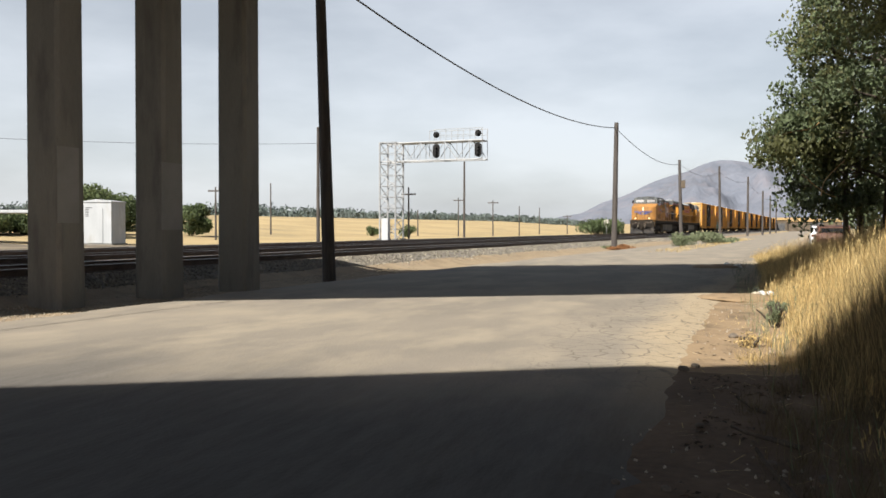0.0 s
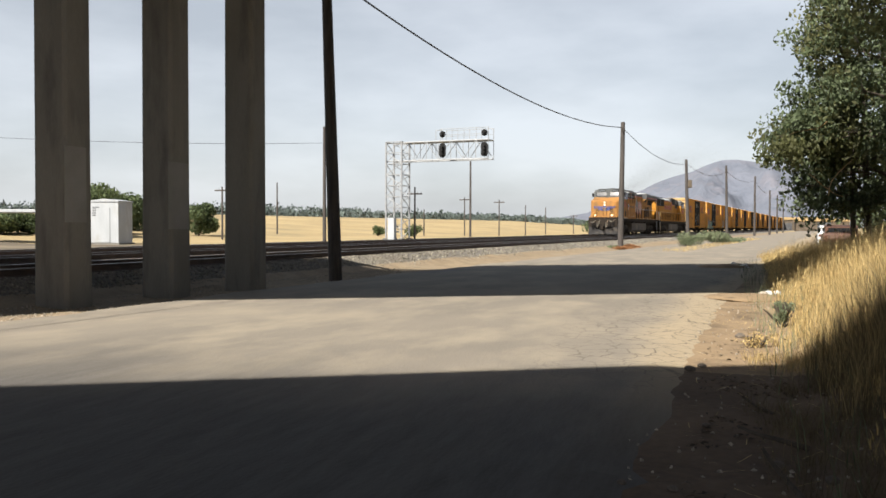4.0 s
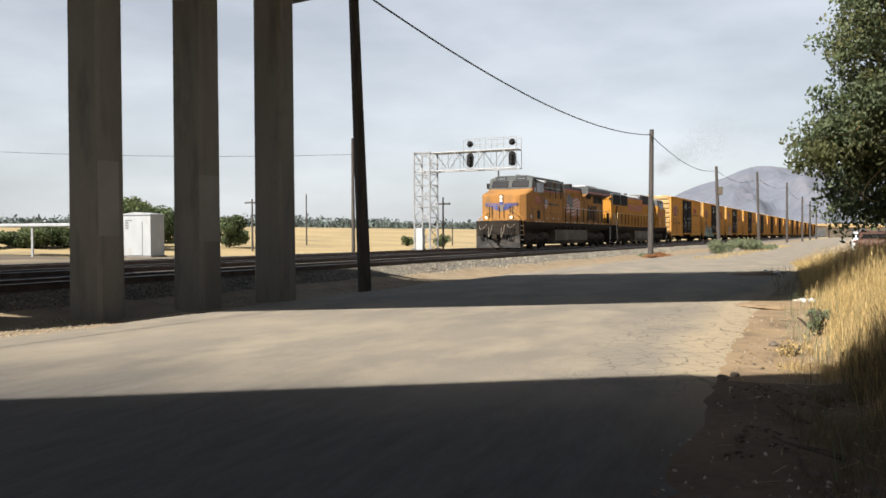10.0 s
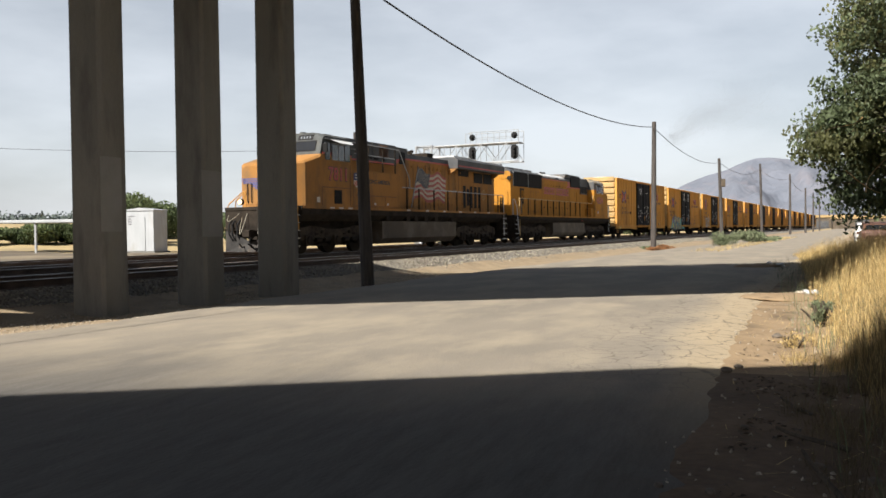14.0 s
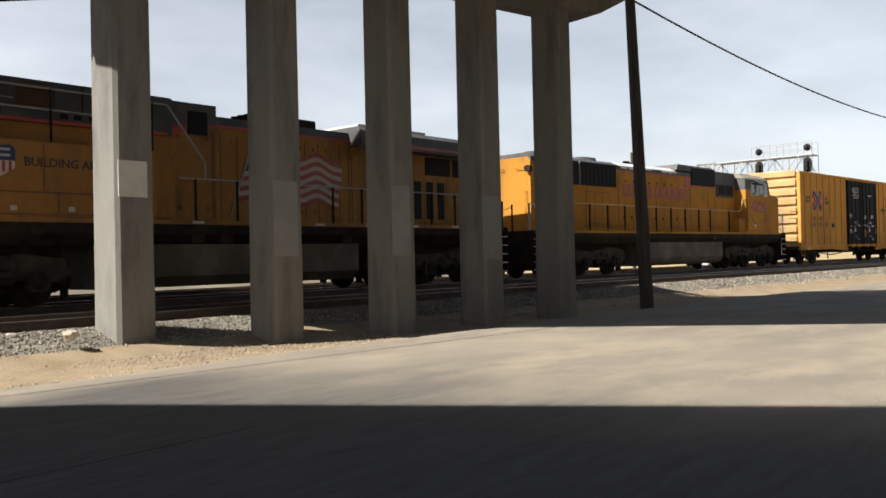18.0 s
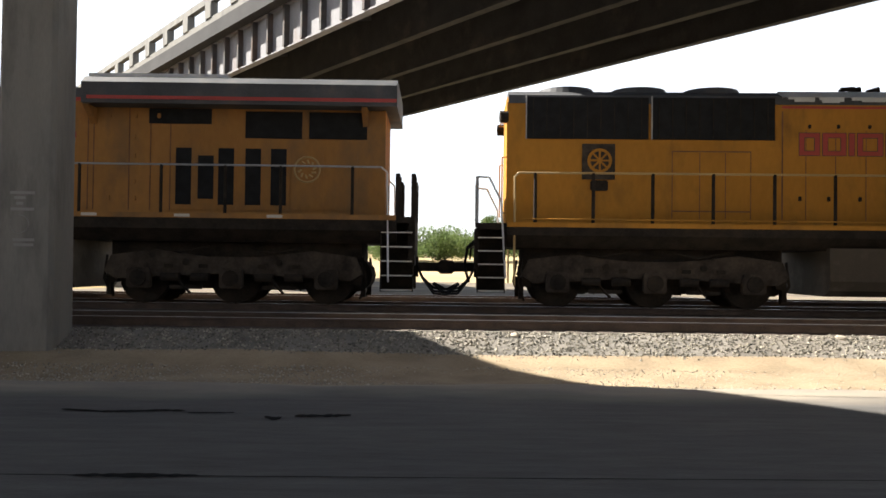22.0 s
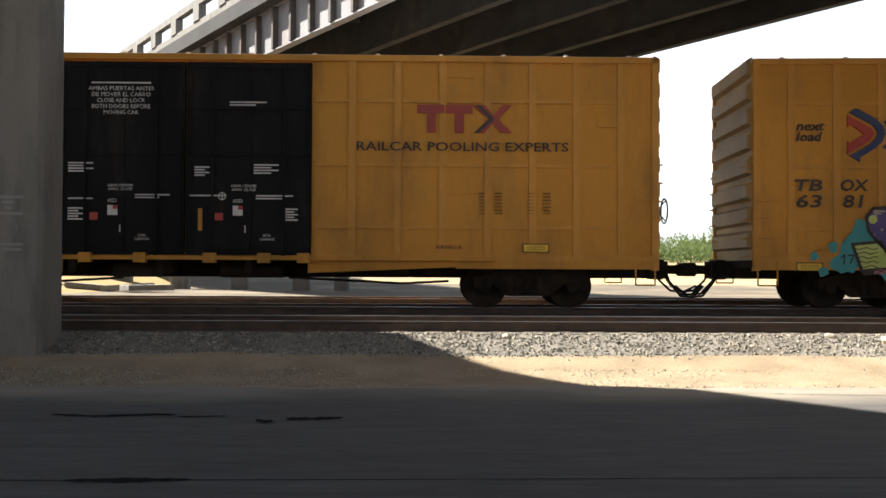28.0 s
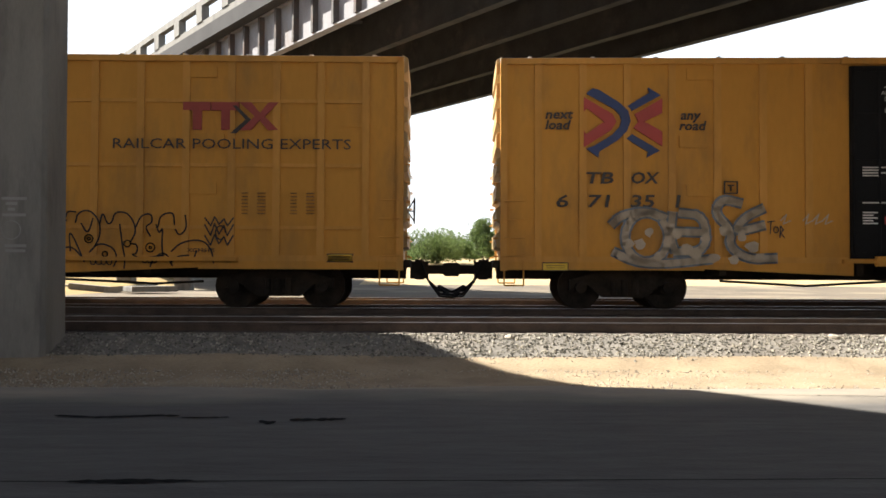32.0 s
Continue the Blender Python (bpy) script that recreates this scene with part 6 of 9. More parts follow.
def loop(rnd, cx, cz, rx, rz, n=14, jag=0.25):
    pts = []
    a0 = rnd.uniform(0, 6.28)
    for i in range(n + 1):
        a = a0 + 2 * math.pi * i / n
        k = 1 + jag * rnd.uniform(-1, 1) * (0 if i in (0, n) else 1)
        pts.append((cx + rx * k * math.cos(a), cz + rz * k * math.sin(a)))
    return pts


def blob(bm, pts, y):
    c = (sum(p[0] for p in pts) / len(pts), sum(p[1] for p in pts) / len(pts))
    vc = bm.verts.new((c[0], y, c[1]))
    vs = [bm.verts.new((x, y, z)) for x, z in pts[:-1]]
    for i in range(len(vs)):
        bm.faces.new((vc, vs[i], vs[(i + 1) % len(vs)]))


def boxcar_base(spin, label, fine):
    many = pieces if fine else part
    c = thing("boxcar", label, "boxcar", group="boxcars")
    E = 9.73
    part("body", box(B(), -E + 0.12, E - 0.12, -1.5, 1.5, 1.02, 5.16), "boxcar", c)
    for d in (-1, 1):
        bm = B()
        for s in (-1, 1):
            x0, x1 = sorted((d * 2.6, d * (E - 0.05)))
            box(bm, x0, x1, *sorted((s * 1.5, s * 1.56)), 0.98, 1.1)
            box(bm, x0, x1, *sorted((s * 1.5, s * 1.57)), 5.08, 5.2)
            for k in (0.8, 1.72, 2.63, 3.55, 4.48, 5.41, 6.34):
                x = d * (E - k)
                bbox(bm, x - 0.075, x + 0.075, *sorted((s * 1.5, s * 1.546)), 1.1, 5.08, 0.02)
            for z in (1.67, 2.95, 4.27):
                for k in (0.88, 1.8, 2.71, 3.63, 4.56, 5.49, 6.42):
                    w = 0.68 if k > 6.4 else 0.76
                    xa, xb = sorted((d * (E - k), d * (E - k - w)))
                    box(bm, xa, xb, *sorted((s * 1.5, s * 1.54)), z - 0.035, z + 0.035)
            box(bm, *sorted((d * (E - 0.16), d * (E - 0.02))), *sorted((s * 1.4, s * 1.57)), 0.8, 5.2)
        many("side_rib", bm, "boxrib", c, "pressed yellow side rib")
        bm = B()
        for s in (-1, 1):
            for z, k in ((2.6, 4.0), (1.6, 4.15), (4.0, 4.15), (3.0, 1.0)):
                bbox(bm, *sorted((d * (E - k - 0.3), d * (E - k + 0.3))), *sorted((s * 1.5, s * 1.53)), z + 0.75, z + 1.0, 0.02)
        many("side_hatch", bm, "boxcar", c)
        # end with horizontal corrugations
        bm = B()
        part("end_wall", box(B(), *sorted((d * (E - 0.12), d * (E - 0.06))), -1.42, 1.42, 0.95, 5.08), "boxend", c, "pale corrugated end wall")
        z = 1.25
        while z < 4.9:
            prism(bm, [(d * (E - 0.06), z), (d * (E + 0.06), z + 0.05), (d * (E + 0.06), z + 0.33), (d * (E - 0.06), z + 0.4)], -1.35, 1.35)
            z += 0.52
        many("end_rib", bm, "boxend", c)
        bm = B()
        for s in (-1, 1):
            for k in range(6):
                z = 1.1 + 0.38 * k
                tube(bm, [(d * (E + 0.02), s * 1.4, z), (d * (E + 0.1), s * 1.4, z), (d * (E + 0.1), s * 1.0, z), (d * (E + 0.02), s * 1.0, z)], 0.013, 5)
                if k < 4:
                    tube(bm, [(d * (E - 0.1), s * 1.57, z), (d * (E - 0.1), s * 1.63, z), (d * (E - 0.52), s * 1.63, z), (d * (E - 0.52), s * 1.57, z)], 0.013, 5)
            tube(bm, [(d * (E - 0.1), s * 1.55, 1.0), (d * (E - 0.1), s * 1.55, 0.5), (d * (E - 0.5), s * 1.55, 0.5), (d * (E - 0.5), s * 1.55, 1.0)], 0.018, 5)
        many("ladder_rung", bm, "boxcar", c)
        bm = B()
        box(bm, *sorted((d * (E - 0.35), d * (E + 0.12))), -1.45, 1.45, 0.86, 1.02)
        box(bm, *sorted((d * (E + 0.1), d * (E + 0.5))), -0.35, 0.35, 0.62, 1.0)
        part("end_sill", bm, "under", c)
        coupler(c, d * (E + 0.35), d)
        boxcar_truck(c, d * (E - 2.65), spin)
        sk = B()
        for s in (-1, 1):
            x0, x1 = sorted((d * 2.5, d * (E - 4.2)))
            prism(sk, [(x0, 1.02), (x1, 1.02), (x1, 0.85 if d > 0 else 0.72), (x0, 0.72 if d > 0 else 0.85)], *sorted((s * 1.46, s * 1.54)))
            box(sk, *sorted((d * (E - 4.2), d * (E - 0.05))), *sorted((s * 1.46, s * 1.55)), 0.82, 1.02)
        many("side_sill", sk, "boxcar", c)
    dr = B()
    brk = c
    bm = B()
    for i in range(16):
        a0, a1 = math.pi * i / 8, math.pi * (i + 1) / 8
        rod(bm, (E + 0.2, -1.15 + 0.26 * math.cos(a0), 2.05 + 0.26 * math.sin(a0)), (E + 0.2, -1.15 + 0.26 * math.cos(a1), 2.05 + 0.26 * math.sin(a1)), 0.018, 5)
    for i in range(3):
        rod(bm, (E + 0.05, -1.15, 2.05), (E + 0.2, -1.15 + 0.26 * math.cos(2.1 * i), 2.05 + 0.26 * math.sin(2.1 * i)), 0.014, 5)
    part("brake_wheel", bm, "under", c)
    for d in (-1, 1):
        x0, x1 = sorted((0.02 * d, d * 2.56))
        for s in (-1, 1):
            bm = B()
            box(bm, x0, x1, *sorted((s * 1.5, s * 1.6)), 1.08, 5.02)
            door = part("plug_door", bm, "boxdoor", c, "black sliding plug door")
            bm = B()
            for z in (1.2, 2.25, 3.1, 4.05, 4.9):
                box(bm, x0 + 0.05, x1 - 0.05, *sorted((s * 1.6, s * 1.63)), z, z + 0.05)
            for x in (x0 + 0.05, (x0 + x1) / 2, x1 - 0.1):
                box(bm, x, x + 0.05, *sorted((s * 1.6, s * 1.63)), 1.1, 5.0)
            for x in (x0 + 0.55, x1 - 0.55):
                rod(bm, (x, s * 1.65, 1.05), (x, s * 1.65, 4.9), 0.025, 6)
            many("door_bar", bm, "boxdoor", door, "locking bar or stiffener")
    bm = B()
    for s in (-1, 1):
        box(bm, -2.75, 2.75 + 3.6, *sorted((s * 1.55, s * 1.68)), 0.98, 1.06)
        box(bm, -2.75, 2.75, *sorted((s * 1.55, s * 1.64)), 5.06, 5.18)
        for x in (-2.1, -1.0, 0.4, 1.5, 2.3):
            box(bm, x, x + 0.25, *sorted((s * 1.58, s * 1.72)), 0.92, 1.12)
    part("door_track", bm, "boxcar", c, "door track rail")
    bm = B()
    prism_x(bm, [(-1.52, 5.14), (1.52, 5.14), (1.5, 5.22), (0, 5.3), (-1.5, 5.22)], -E + 0.02, E - 0.02)
    part("roof", bm, "white_metal", c, "pale galvanised roof")
    bm = B()
    for k in range(15):
        x = -9.1 + 1.3 * k
        prism_x(bm, [(-1.5, 5.22), (0, 5.305), (1.5, 5.22), (1.5, 5.245), (0, 5.33), (-1.5, 5.245)], x - 0.04, x + 0.04)
    many("roof_seam", bm, "white_metal", c)
    bm = B()
    box(bm, -E, E, -0.3, 0.3, 0.62, 1.02)
    for x in (-5.2, -4.0, -2.4, -0.6, 1.2, 3.0, 4.4):
        box(bm, x, x + 0.14, -1.45, 1.45, 0.72, 1.02)
    bbox(bm, -1.6, -0.6, -1.2, -0.5, 0.62, 0.9, 0.05)
    rod(bm, (0.6, -0.9, 0.76), (1.9, -0.9, 0.76), 0.15, 12)
    tube(bm, [(-5, -0.8, 0.6), (-3.2, -0.8, 0.5), (-1.5, -0.8, 0.6)], 0.03)
    tube(bm, [(2.0, -0.8, 0.62), (4.4, -0.7, 0.5), (5.4, -0.6, 0.55)], 0.03)
    many("underframe_beam", bm, "under", c, "dark centre sill and brake gear")
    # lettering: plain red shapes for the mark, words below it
    bm = B()
    for x in (4.99, 5.57):
        box(bm, x, x + 0.56, -1.556, -1.5, 4.0, 4.17)
        box(bm, x + 0.2, x + 0.38, -1.556, -1.5, 3.6, 4.0)
    prism(bm, [(6.14, 4.17), (6.38, 4.17), (6.56, 3.95), (6.74, 4.17), (6.94, 4.17), (6.66, 3.88), (6.94, 3.6), (6.72, 3.6), (6.55, 3.8), (6.38, 3.6), (6.16, 3.6), (6.45, 3.88)], -1.556, -1.5)
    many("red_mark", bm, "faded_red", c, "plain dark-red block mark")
    part("mark_chevron", prism(B(), [(6.2, 4.17), (6.28, 4.17), (6.58, 3.88), (6.26, 3.6), (6.16, 3.6), (6.47, 3.88)], -1.56, -1.5), "dark_ink", c, "dark chevron across the mark")
    bm = B()
    E2 = -E
    def flat(bm, pts, y=-1.558):
        prism(bm, [(E2 + x, z) for x, z in pts], y, -1.5)
    flat(bm, [(2.08, 4.16), (2.18, 4.14), (2.52, 3.93), (2.66, 3.8), (2.7, 3.64), (2.64, 3.48), (2.5, 3.34), (2.19, 3.15), (2.18, 3.06), (1.98, 3.2), (2.1, 3.24), (2.4, 3.42), (2.52, 3.55), (2.55, 3.65), (2.52, 3.74), (2.44, 3.83), (1.98, 4.08)])
    flat(bm, [(2.65, 3.88), (2.72, 3.8), (3.18, 4.05), (2.98, 4.17), (3.0, 4.09)])
    flat(bm, [(2.63, 3.36), (2.72, 3.43), (3.17, 3.17), (2.96, 3.06), (2.98, 3.15)])
    many("blue_mark", bm, "blue", c, "blue bars of the crossed mark")
    bm = B()
    flat(bm, [(1.94, 4.02), (2.41, 3.75), (2.47, 3.63), (2.39, 3.5), (1.94, 3.22), (1.94, 3.49), (1.98, 3.43), (2.27, 3.63), (2.0, 3.84), (1.94, 3.79)], -1.556)
    flat(bm, [(3.21, 4.0), (2.765, 3.75), (2.82, 3.63), (2.745, 3.53), (3.21, 3.24), (3.21, 3.47), (2.92, 3.63), (3.21, 3.77)], -1.556)
    many("red_chevron", bm, "red", c)
    for w, x, z, wd in (("next", 0.89, 3.71, 0.58), ("load", 0.89, 3.49, 0.53), ("any", 3.67, 3.69, 0.42), ("road", 3.64, 3.47, 0.56)):
        text("motto", w, E2 + x, -1.55, z, 0.27, "dark_ink", c, wd, shear=0.2, bold=0.006)
    text("reporting_mark", "TB", E2 + 0.85, -1.55, 2.46, 0.33, "dark_ink", c, 0.57, shear=0.15, bold=0.006)
    text("reporting_mark", "OX", E2 + 1.78, -1.55, 2.46, 0.33, "dark_ink", c, 0.58, shear=0.15, bold=0.006)
    bm = B()
    for x0, x1, z0, z1 in ((2.85, 3.13, 2.4, 2.42), (2.85, 3.13, 2.64, 2.66), (2.85, 2.87, 2.42, 2.64), (3.11, 3.13, 2.42, 2.64), (2.93, 3.05, 2.56, 2.585), (2.98, 3.0, 2.46, 2.56)):
        box(bm, E2 + x0, E2 + x1, -1.553, -1.5, z0, z1)
    part("plate_symbol", bm, "dark_ink", c)
    return c


def car_data(c, xd, xp, zp):
    """Yellow warning plates with dark borders and small data lines."""
    for x, z in ((E2 + 0.88, 0.8), (xp, zp)):
        pl = part("warning_plate", box(B(), x, x + 0.54, -1.556, -1.5, z, z + 0.18), "dark_ink", c, "small yellow warning plate")
        part("plate_face", box(B(), x + 0.02, x + 0.52, -1.56, -1.5, z + 0.02, z + 0.16), "yellow", pl)
        bm = B()
        for k in range(2):
            box(bm, x + 0.08, x + 0.46, -1.562, -1.555, z + 0.06 + 0.045 * k, z + 0.071 + 0.045 * k)
        part("plate_line", bm, "dark_ink", pl)
    bm = B()
    for x0 in (xd, xd + 1.0):
        for r in range(7):
            for w0, w in ((0, 0.12), (0.32, 0.16)):
                box(bm, x0 + w0, x0 + w0 + w, -1.552, -1.5, 1.95 + 0.07 * r, 1.96 + 0.07 * r)
    tagged(part("data_line", bm, "tank", c, "small brown data lines"), kind="stuff")


LABEL = "yellow steel boxcar with black double plug doors and pale roof"
CARS = 15
first = boxcar_base(True, LABEL, True)
cars = [first]
NEAR_CARS = 4
for k in range(1, NEAR_CARS):
    cars.append(copy_thing(first, Matrix()))
    for ob in cars[-1].children_recursive:
        if ob.name.startswith("wheelset"):
            SPINNING.append((ob, ob.matrix_basis.translation.x, 0.46))
plain = boxcar_base(False, LABEL, False)
cars.append(plain)
for k in range(NEAR_CARS + 1, CARS):
    cars.append(copy_thing(plain, Matrix()))
for k, c in enumerate(cars):
    if k == 0:
        text("slogan", "RAILCAR POOLING EXPERTS", 3.48, -1.552, 3.24, 0.26, "dark_ink", c, 4.36, bold=0.003)
    else:
        text("slogan", "RAILCAR POOLING EXPERTS", 3.77, -1.552, 3.28, 0.3, "dark_ink", c, 4.86)
E2 = -9.73
for ob in cars[0].children:
    if ob.name.startswith(("red_mark", "mark_chevron")):
        ob.matrix_basis = Matrix.Translation((-0.27, 0, 0.02))
    elif ob.name.startswith("reporting_mark"):
        ob.matrix_basis = Matrix.Translation((0.94, 0, 0)) @ ob.matrix_basis @ Matrix(((1, -0.15, 0, 0), (0, 1, 0, 0), (0, 0, 1, 0), (0, 0, 0, 1)))
    elif ob.name.startswith("plate_symbol"):
        ob.matrix_basis = Matrix.Translation((1.9, 0, -0.3))
for ob in cars[1].children:
    if ob.name.startswith("red_mark"):
        ob.matrix_basis = Matrix.Translation((0.2, 0, 0.07))
# the third car is of another build: a larger mark set higher, and no cross rails beside it
cross = Matrix.Translation((E2 + 2.54, 0, 3.86)) @ Matrix.Diagonal((1.27, 1, 1.3, 1)) @ Matrix.Translation((-E2 - 2.575, 0, -3.61))
for ob in list(cars[2].children):
    kind = ob.name.split(".")[0]
    if kind in ("blue_mark", "red_chevron"):
        ob.matrix_basis = cross
    elif kind == "motto":
        ob.matrix_basis = Matrix.Translation((0.05, 0, 0.24)) @ ob.matrix_basis
    elif kind == "reporting_mark":
        ob.matrix_basis = Matrix.Translation((0.93, 0, 0.15)) @ ob.matrix_basis
    elif kind == "plate_symbol":
        ob.matrix_basis = Matrix.Translation((1.76, 0, 0))
    elif kind == "side_rib":
        xs, ys, zs = zip(*(v.co for v in ob.data.vertices))
        if max(xs) < -2.6 and max(ys) < -1.4 and max(zs) - min(zs) < 0.2 and 1.5 < min(zs) < 4.5:
            bpy.data.objects.remove(ob)
text("small_code", "XRH61A", 5.1, -1.552, 1.22, 0.12, "dark_ink", cars[0], 0.56)
text("small_code", "XGH61B", 5.3, -1.552, 1.16, 0.12, "dark_ink", cars[1], 0.56)


car_data(cars[0], 6.0, 6.9, 1.16)
for c in cars[1:]:
    car_data(c, 6.4, 8.15, 0.96)


def car_number(c, groups, slant=0.12):
    for s, x, w in groups:
        text("car_number", s, E2 + x, -1.55, 2.12, 0.36, "dark_ink", c, w, shear=slant, bold=0.006)


car_number(cars[0], (("67", 1.82, 0.48), ("19", 2.74, 0.43), ("97", 3.66, 0.48)), 0.0)
car_number(cars[1], (("63", 0.88, 0.53), ("81", 1.83, 0.42), ("23", 2.74, 0.52)))
car_number(cars[2], (("6", 1.17, 0.25), ("71", 1.82, 0.46), ("35", 2.69, 0.5), ("1", 3.61, 0.11)))


def door_lettering(c, blocks, small, rings):
    """Stencilled door instructions: readable lines as text, the rest as bars."""
    for x, z, size, lines in blocks:
        for i, ln in enumerate(lines):
            w = 0.58 * size * len(ln)
            text("stencil", ln, x - w / 2, -1.634, z - 1.02 * size * i, size, "stencil_white", c, w, 0.002)
    bm = B()
    for x, z, n, w in small:
        for i in range(n):
            box(bm, x, x + w * (1 - 0.3 * (i % 2)), -1.637, -1.628, z - 0.055 * i, z - 0.055 * i + 0.028)
    for x, z in rings:
        box(bm, x + 0.24, x + 0.265, -1.637, -1.628, z - 0.45, z - 0.3)
        box(bm, x, x + 0.2, -1.637, -1.628, z - 0.1, z + 0.1)
    tagged(part("stencil_line", bm, "stencil_white", c, "rows of small white stencilled lines"), kind="stuff")
    bm = B()
    for x, z in rings:
        box(bm, x + 0.11, x + 0.2, -1.639, -1.63, z + 0.02, z + 0.1)
        box(bm, x - 0.36, x - 0.2, -1.639, -1.63, z - 0.2, z - 0.05)
    pieces("red_tag", bm, "red", c, "small red tag")
    bm = B()
    for i in range(18):
        a, b = 2 * math.pi * i / 18, 2 * math.pi * (i + 1) / 18
        rod(bm, (0.76 + 0.07 * math.cos(a), -1.633, 2.27 + 0.07 * math.sin(a)), (0.76 + 0.07 * math.cos(b), -1.633, 2.27 + 0.07 * math.sin(b)), 0.01, 4)
    box(bm, 0.75, 0.77, -1.637, -1.628, 2.22, 2.32)
    part("round_symbol", bm, "stencil_white", c)
    part("orange_bar", box(B(), 0.28, 0.36, -1.64, -1.6, 1.57, 2.02), "boxcar", c, "orange upright bar between the doors")


ops = [(-2.35, 2.2, 1, 0.5), (-2.3, 2.05, 3, 0.26), (-2.3, 1.75, 4, 0.22), (-1.52, 2.35, 2, 0.16), (-1.22, 2.35, 2, 0.18), (-1.45, 1.72, 2, 0.12), (0.2, 3.36, 3, 0.26), (1.55, 2.95, 3, 0.6), (1.0, 2.33, 2, 0.16),
       (1.3, 2.33, 2, 0.18), (1.7, 2.15, 1, 0.55), (1.82, 2.03, 3, 0.3), (2.0, 1.72, 4, 0.24), (1.08, 1.72, 2, 0.12)]
door_lettering(cars[1], [(-1.23, 4.69, 0.115, ("CLOSE THIS DOOR", "BEFORE CLOSING", "MAIN DOOR")), (-1.23, 4.21, 0.115, ("CIERRE ESTA PUERTA", "ANTES DE CERRAR", "LA PUERTA PRINCIPAL")),
                         (1.25, 4.7, 0.115, ("CLOSE AND LOCK", "BOTH DOORS BEFORE", "MOVING CAR")), (1.25, 4.26, 0.115, ("CIERRE Y PONGA", "EL SEGURO EN AMBAS", "PUERTAS ANTES DE", "MOVER EL CARRO"))], ops, ((-1.53, 1.98), (1.0, 1.98)))
spanish = (-1.3, 4.42, 0.12, ("AMBAS PUERTAS ANTES", "DE MOVER EL CARRO", "CLOSE AND LOCK", "BOTH DOORS BEFORE", "MOVING CAR"))
for c in (cars[0], cars[2], cars[3]):
    door_lettering(c, [spanish, (-1.46, 2.14, 0.11, ("ASD",)), (1.08, 2.14, 0.11, ("ASD",)), (-1.3, 2.46, 0.075, ("ABRIR CERRAR", "OPEN  CLOSE")), (1.2, 2.46, 0.075, ("ABRIR CERRAR", "OPEN  CLOSE")), (-0.85, 1.45, 0.075, ("SEAL", "CANDADO")), (1.68, 1.45, 0.075, ("SEAL", "CANDADO"))],
                   ops[:1] + [(-1.9, 4.56, 1, 1.2), (0.9, 4.18, 2, 0.75), (0.1, 2.27, 1, 0.75), (1.45, 2.27, 2, 0.75), (-1.0, 2.28, 2, 0.7), (-2.35, 2.92, 4, 0.5), (1.4, 2.9, 4, 0.5), (0.2, 2.85, 4, 0.3), (-2.35, 2.0, 5, 0.3), (2.05, 2.0, 5, 0.25)], ((-1.55, 1.98), (0.98, 1.98)))

# graffiti
rnd = random.Random(21)
YG = -1.562
G = cars[1]
G["label"] = "yellow steel boxcar with bright teal and green graffiti"
disc = lambda cx, cz, rx, rz, n=18: [(cx + rx * math.cos(2 * math.pi * i / n), cz + rz * math.sin(2 * math.pi * i / n)) for i in range(n + 1)]
bm = B()
for k in range(22):
    blob(bm, loop(rnd, E2 + 2.0 + 0.24 * k, 1.2 + 0.2 * math.sin(k * 1.3), 0.24, 0.42 + 0.12 * rnd.random(), 12, 0.22), YG + 0.001 - 0.0001 * k)
for x, z, r in ((1.62, 1.3, 0.12), (1.25, 1.1, 0.09), (1.42, 0.78, 0.1), (3.92, 2.05, 0.16), (5.45, 1.9, 0.2), (6.7, 1.72, 0.16), (7.15, 1.15, 0.13), (1.75, 0.95, 0.2)):
    blob(bm, loop(rnd, E2 + x, z, r, r, 10, 0.3), YG + 0.0014)
part("graffiti_cloud", bm, "teal", G, "teal spray-painted cloud")
bm = B()
for k in range(6):
    blob(bm, loop(rnd, -2.4 + 0.22 * k, 0.85 + 0.12 * math.sin(k * 2.1), 0.17, 0.16, 10, 0.3), -1.638)
blob(bm, loop(rnd, -1.75, 1.4, 0.15, 0.11, 10, 0.2), -1.638)
part("graffiti_overspray", bm, "teal", G, "teal paint sprayed over the door's foot")
out, fill, shade, ink, pale, tags = B(), B(), B(), B(), B(), B()


def sprayed(u, v):
    """A place on the painted panel, in steps of 0.46 m from its upper corner."""
    return -8.36 + 0.46 * u, 2.466 - 0.46 * v


def patch(bm, uv, depth, du=0.0, dv=0.0):
    bm.faces.new([bm.verts.new((x, YG - depth, z)) for x, z in (sprayed(u + du, v + dv) for u, v in uv)])


def stroke(bm, uv, width, depth):
    squiggle(bm, [sprayed(u, v) for u, v in uv], width, YG - depth)


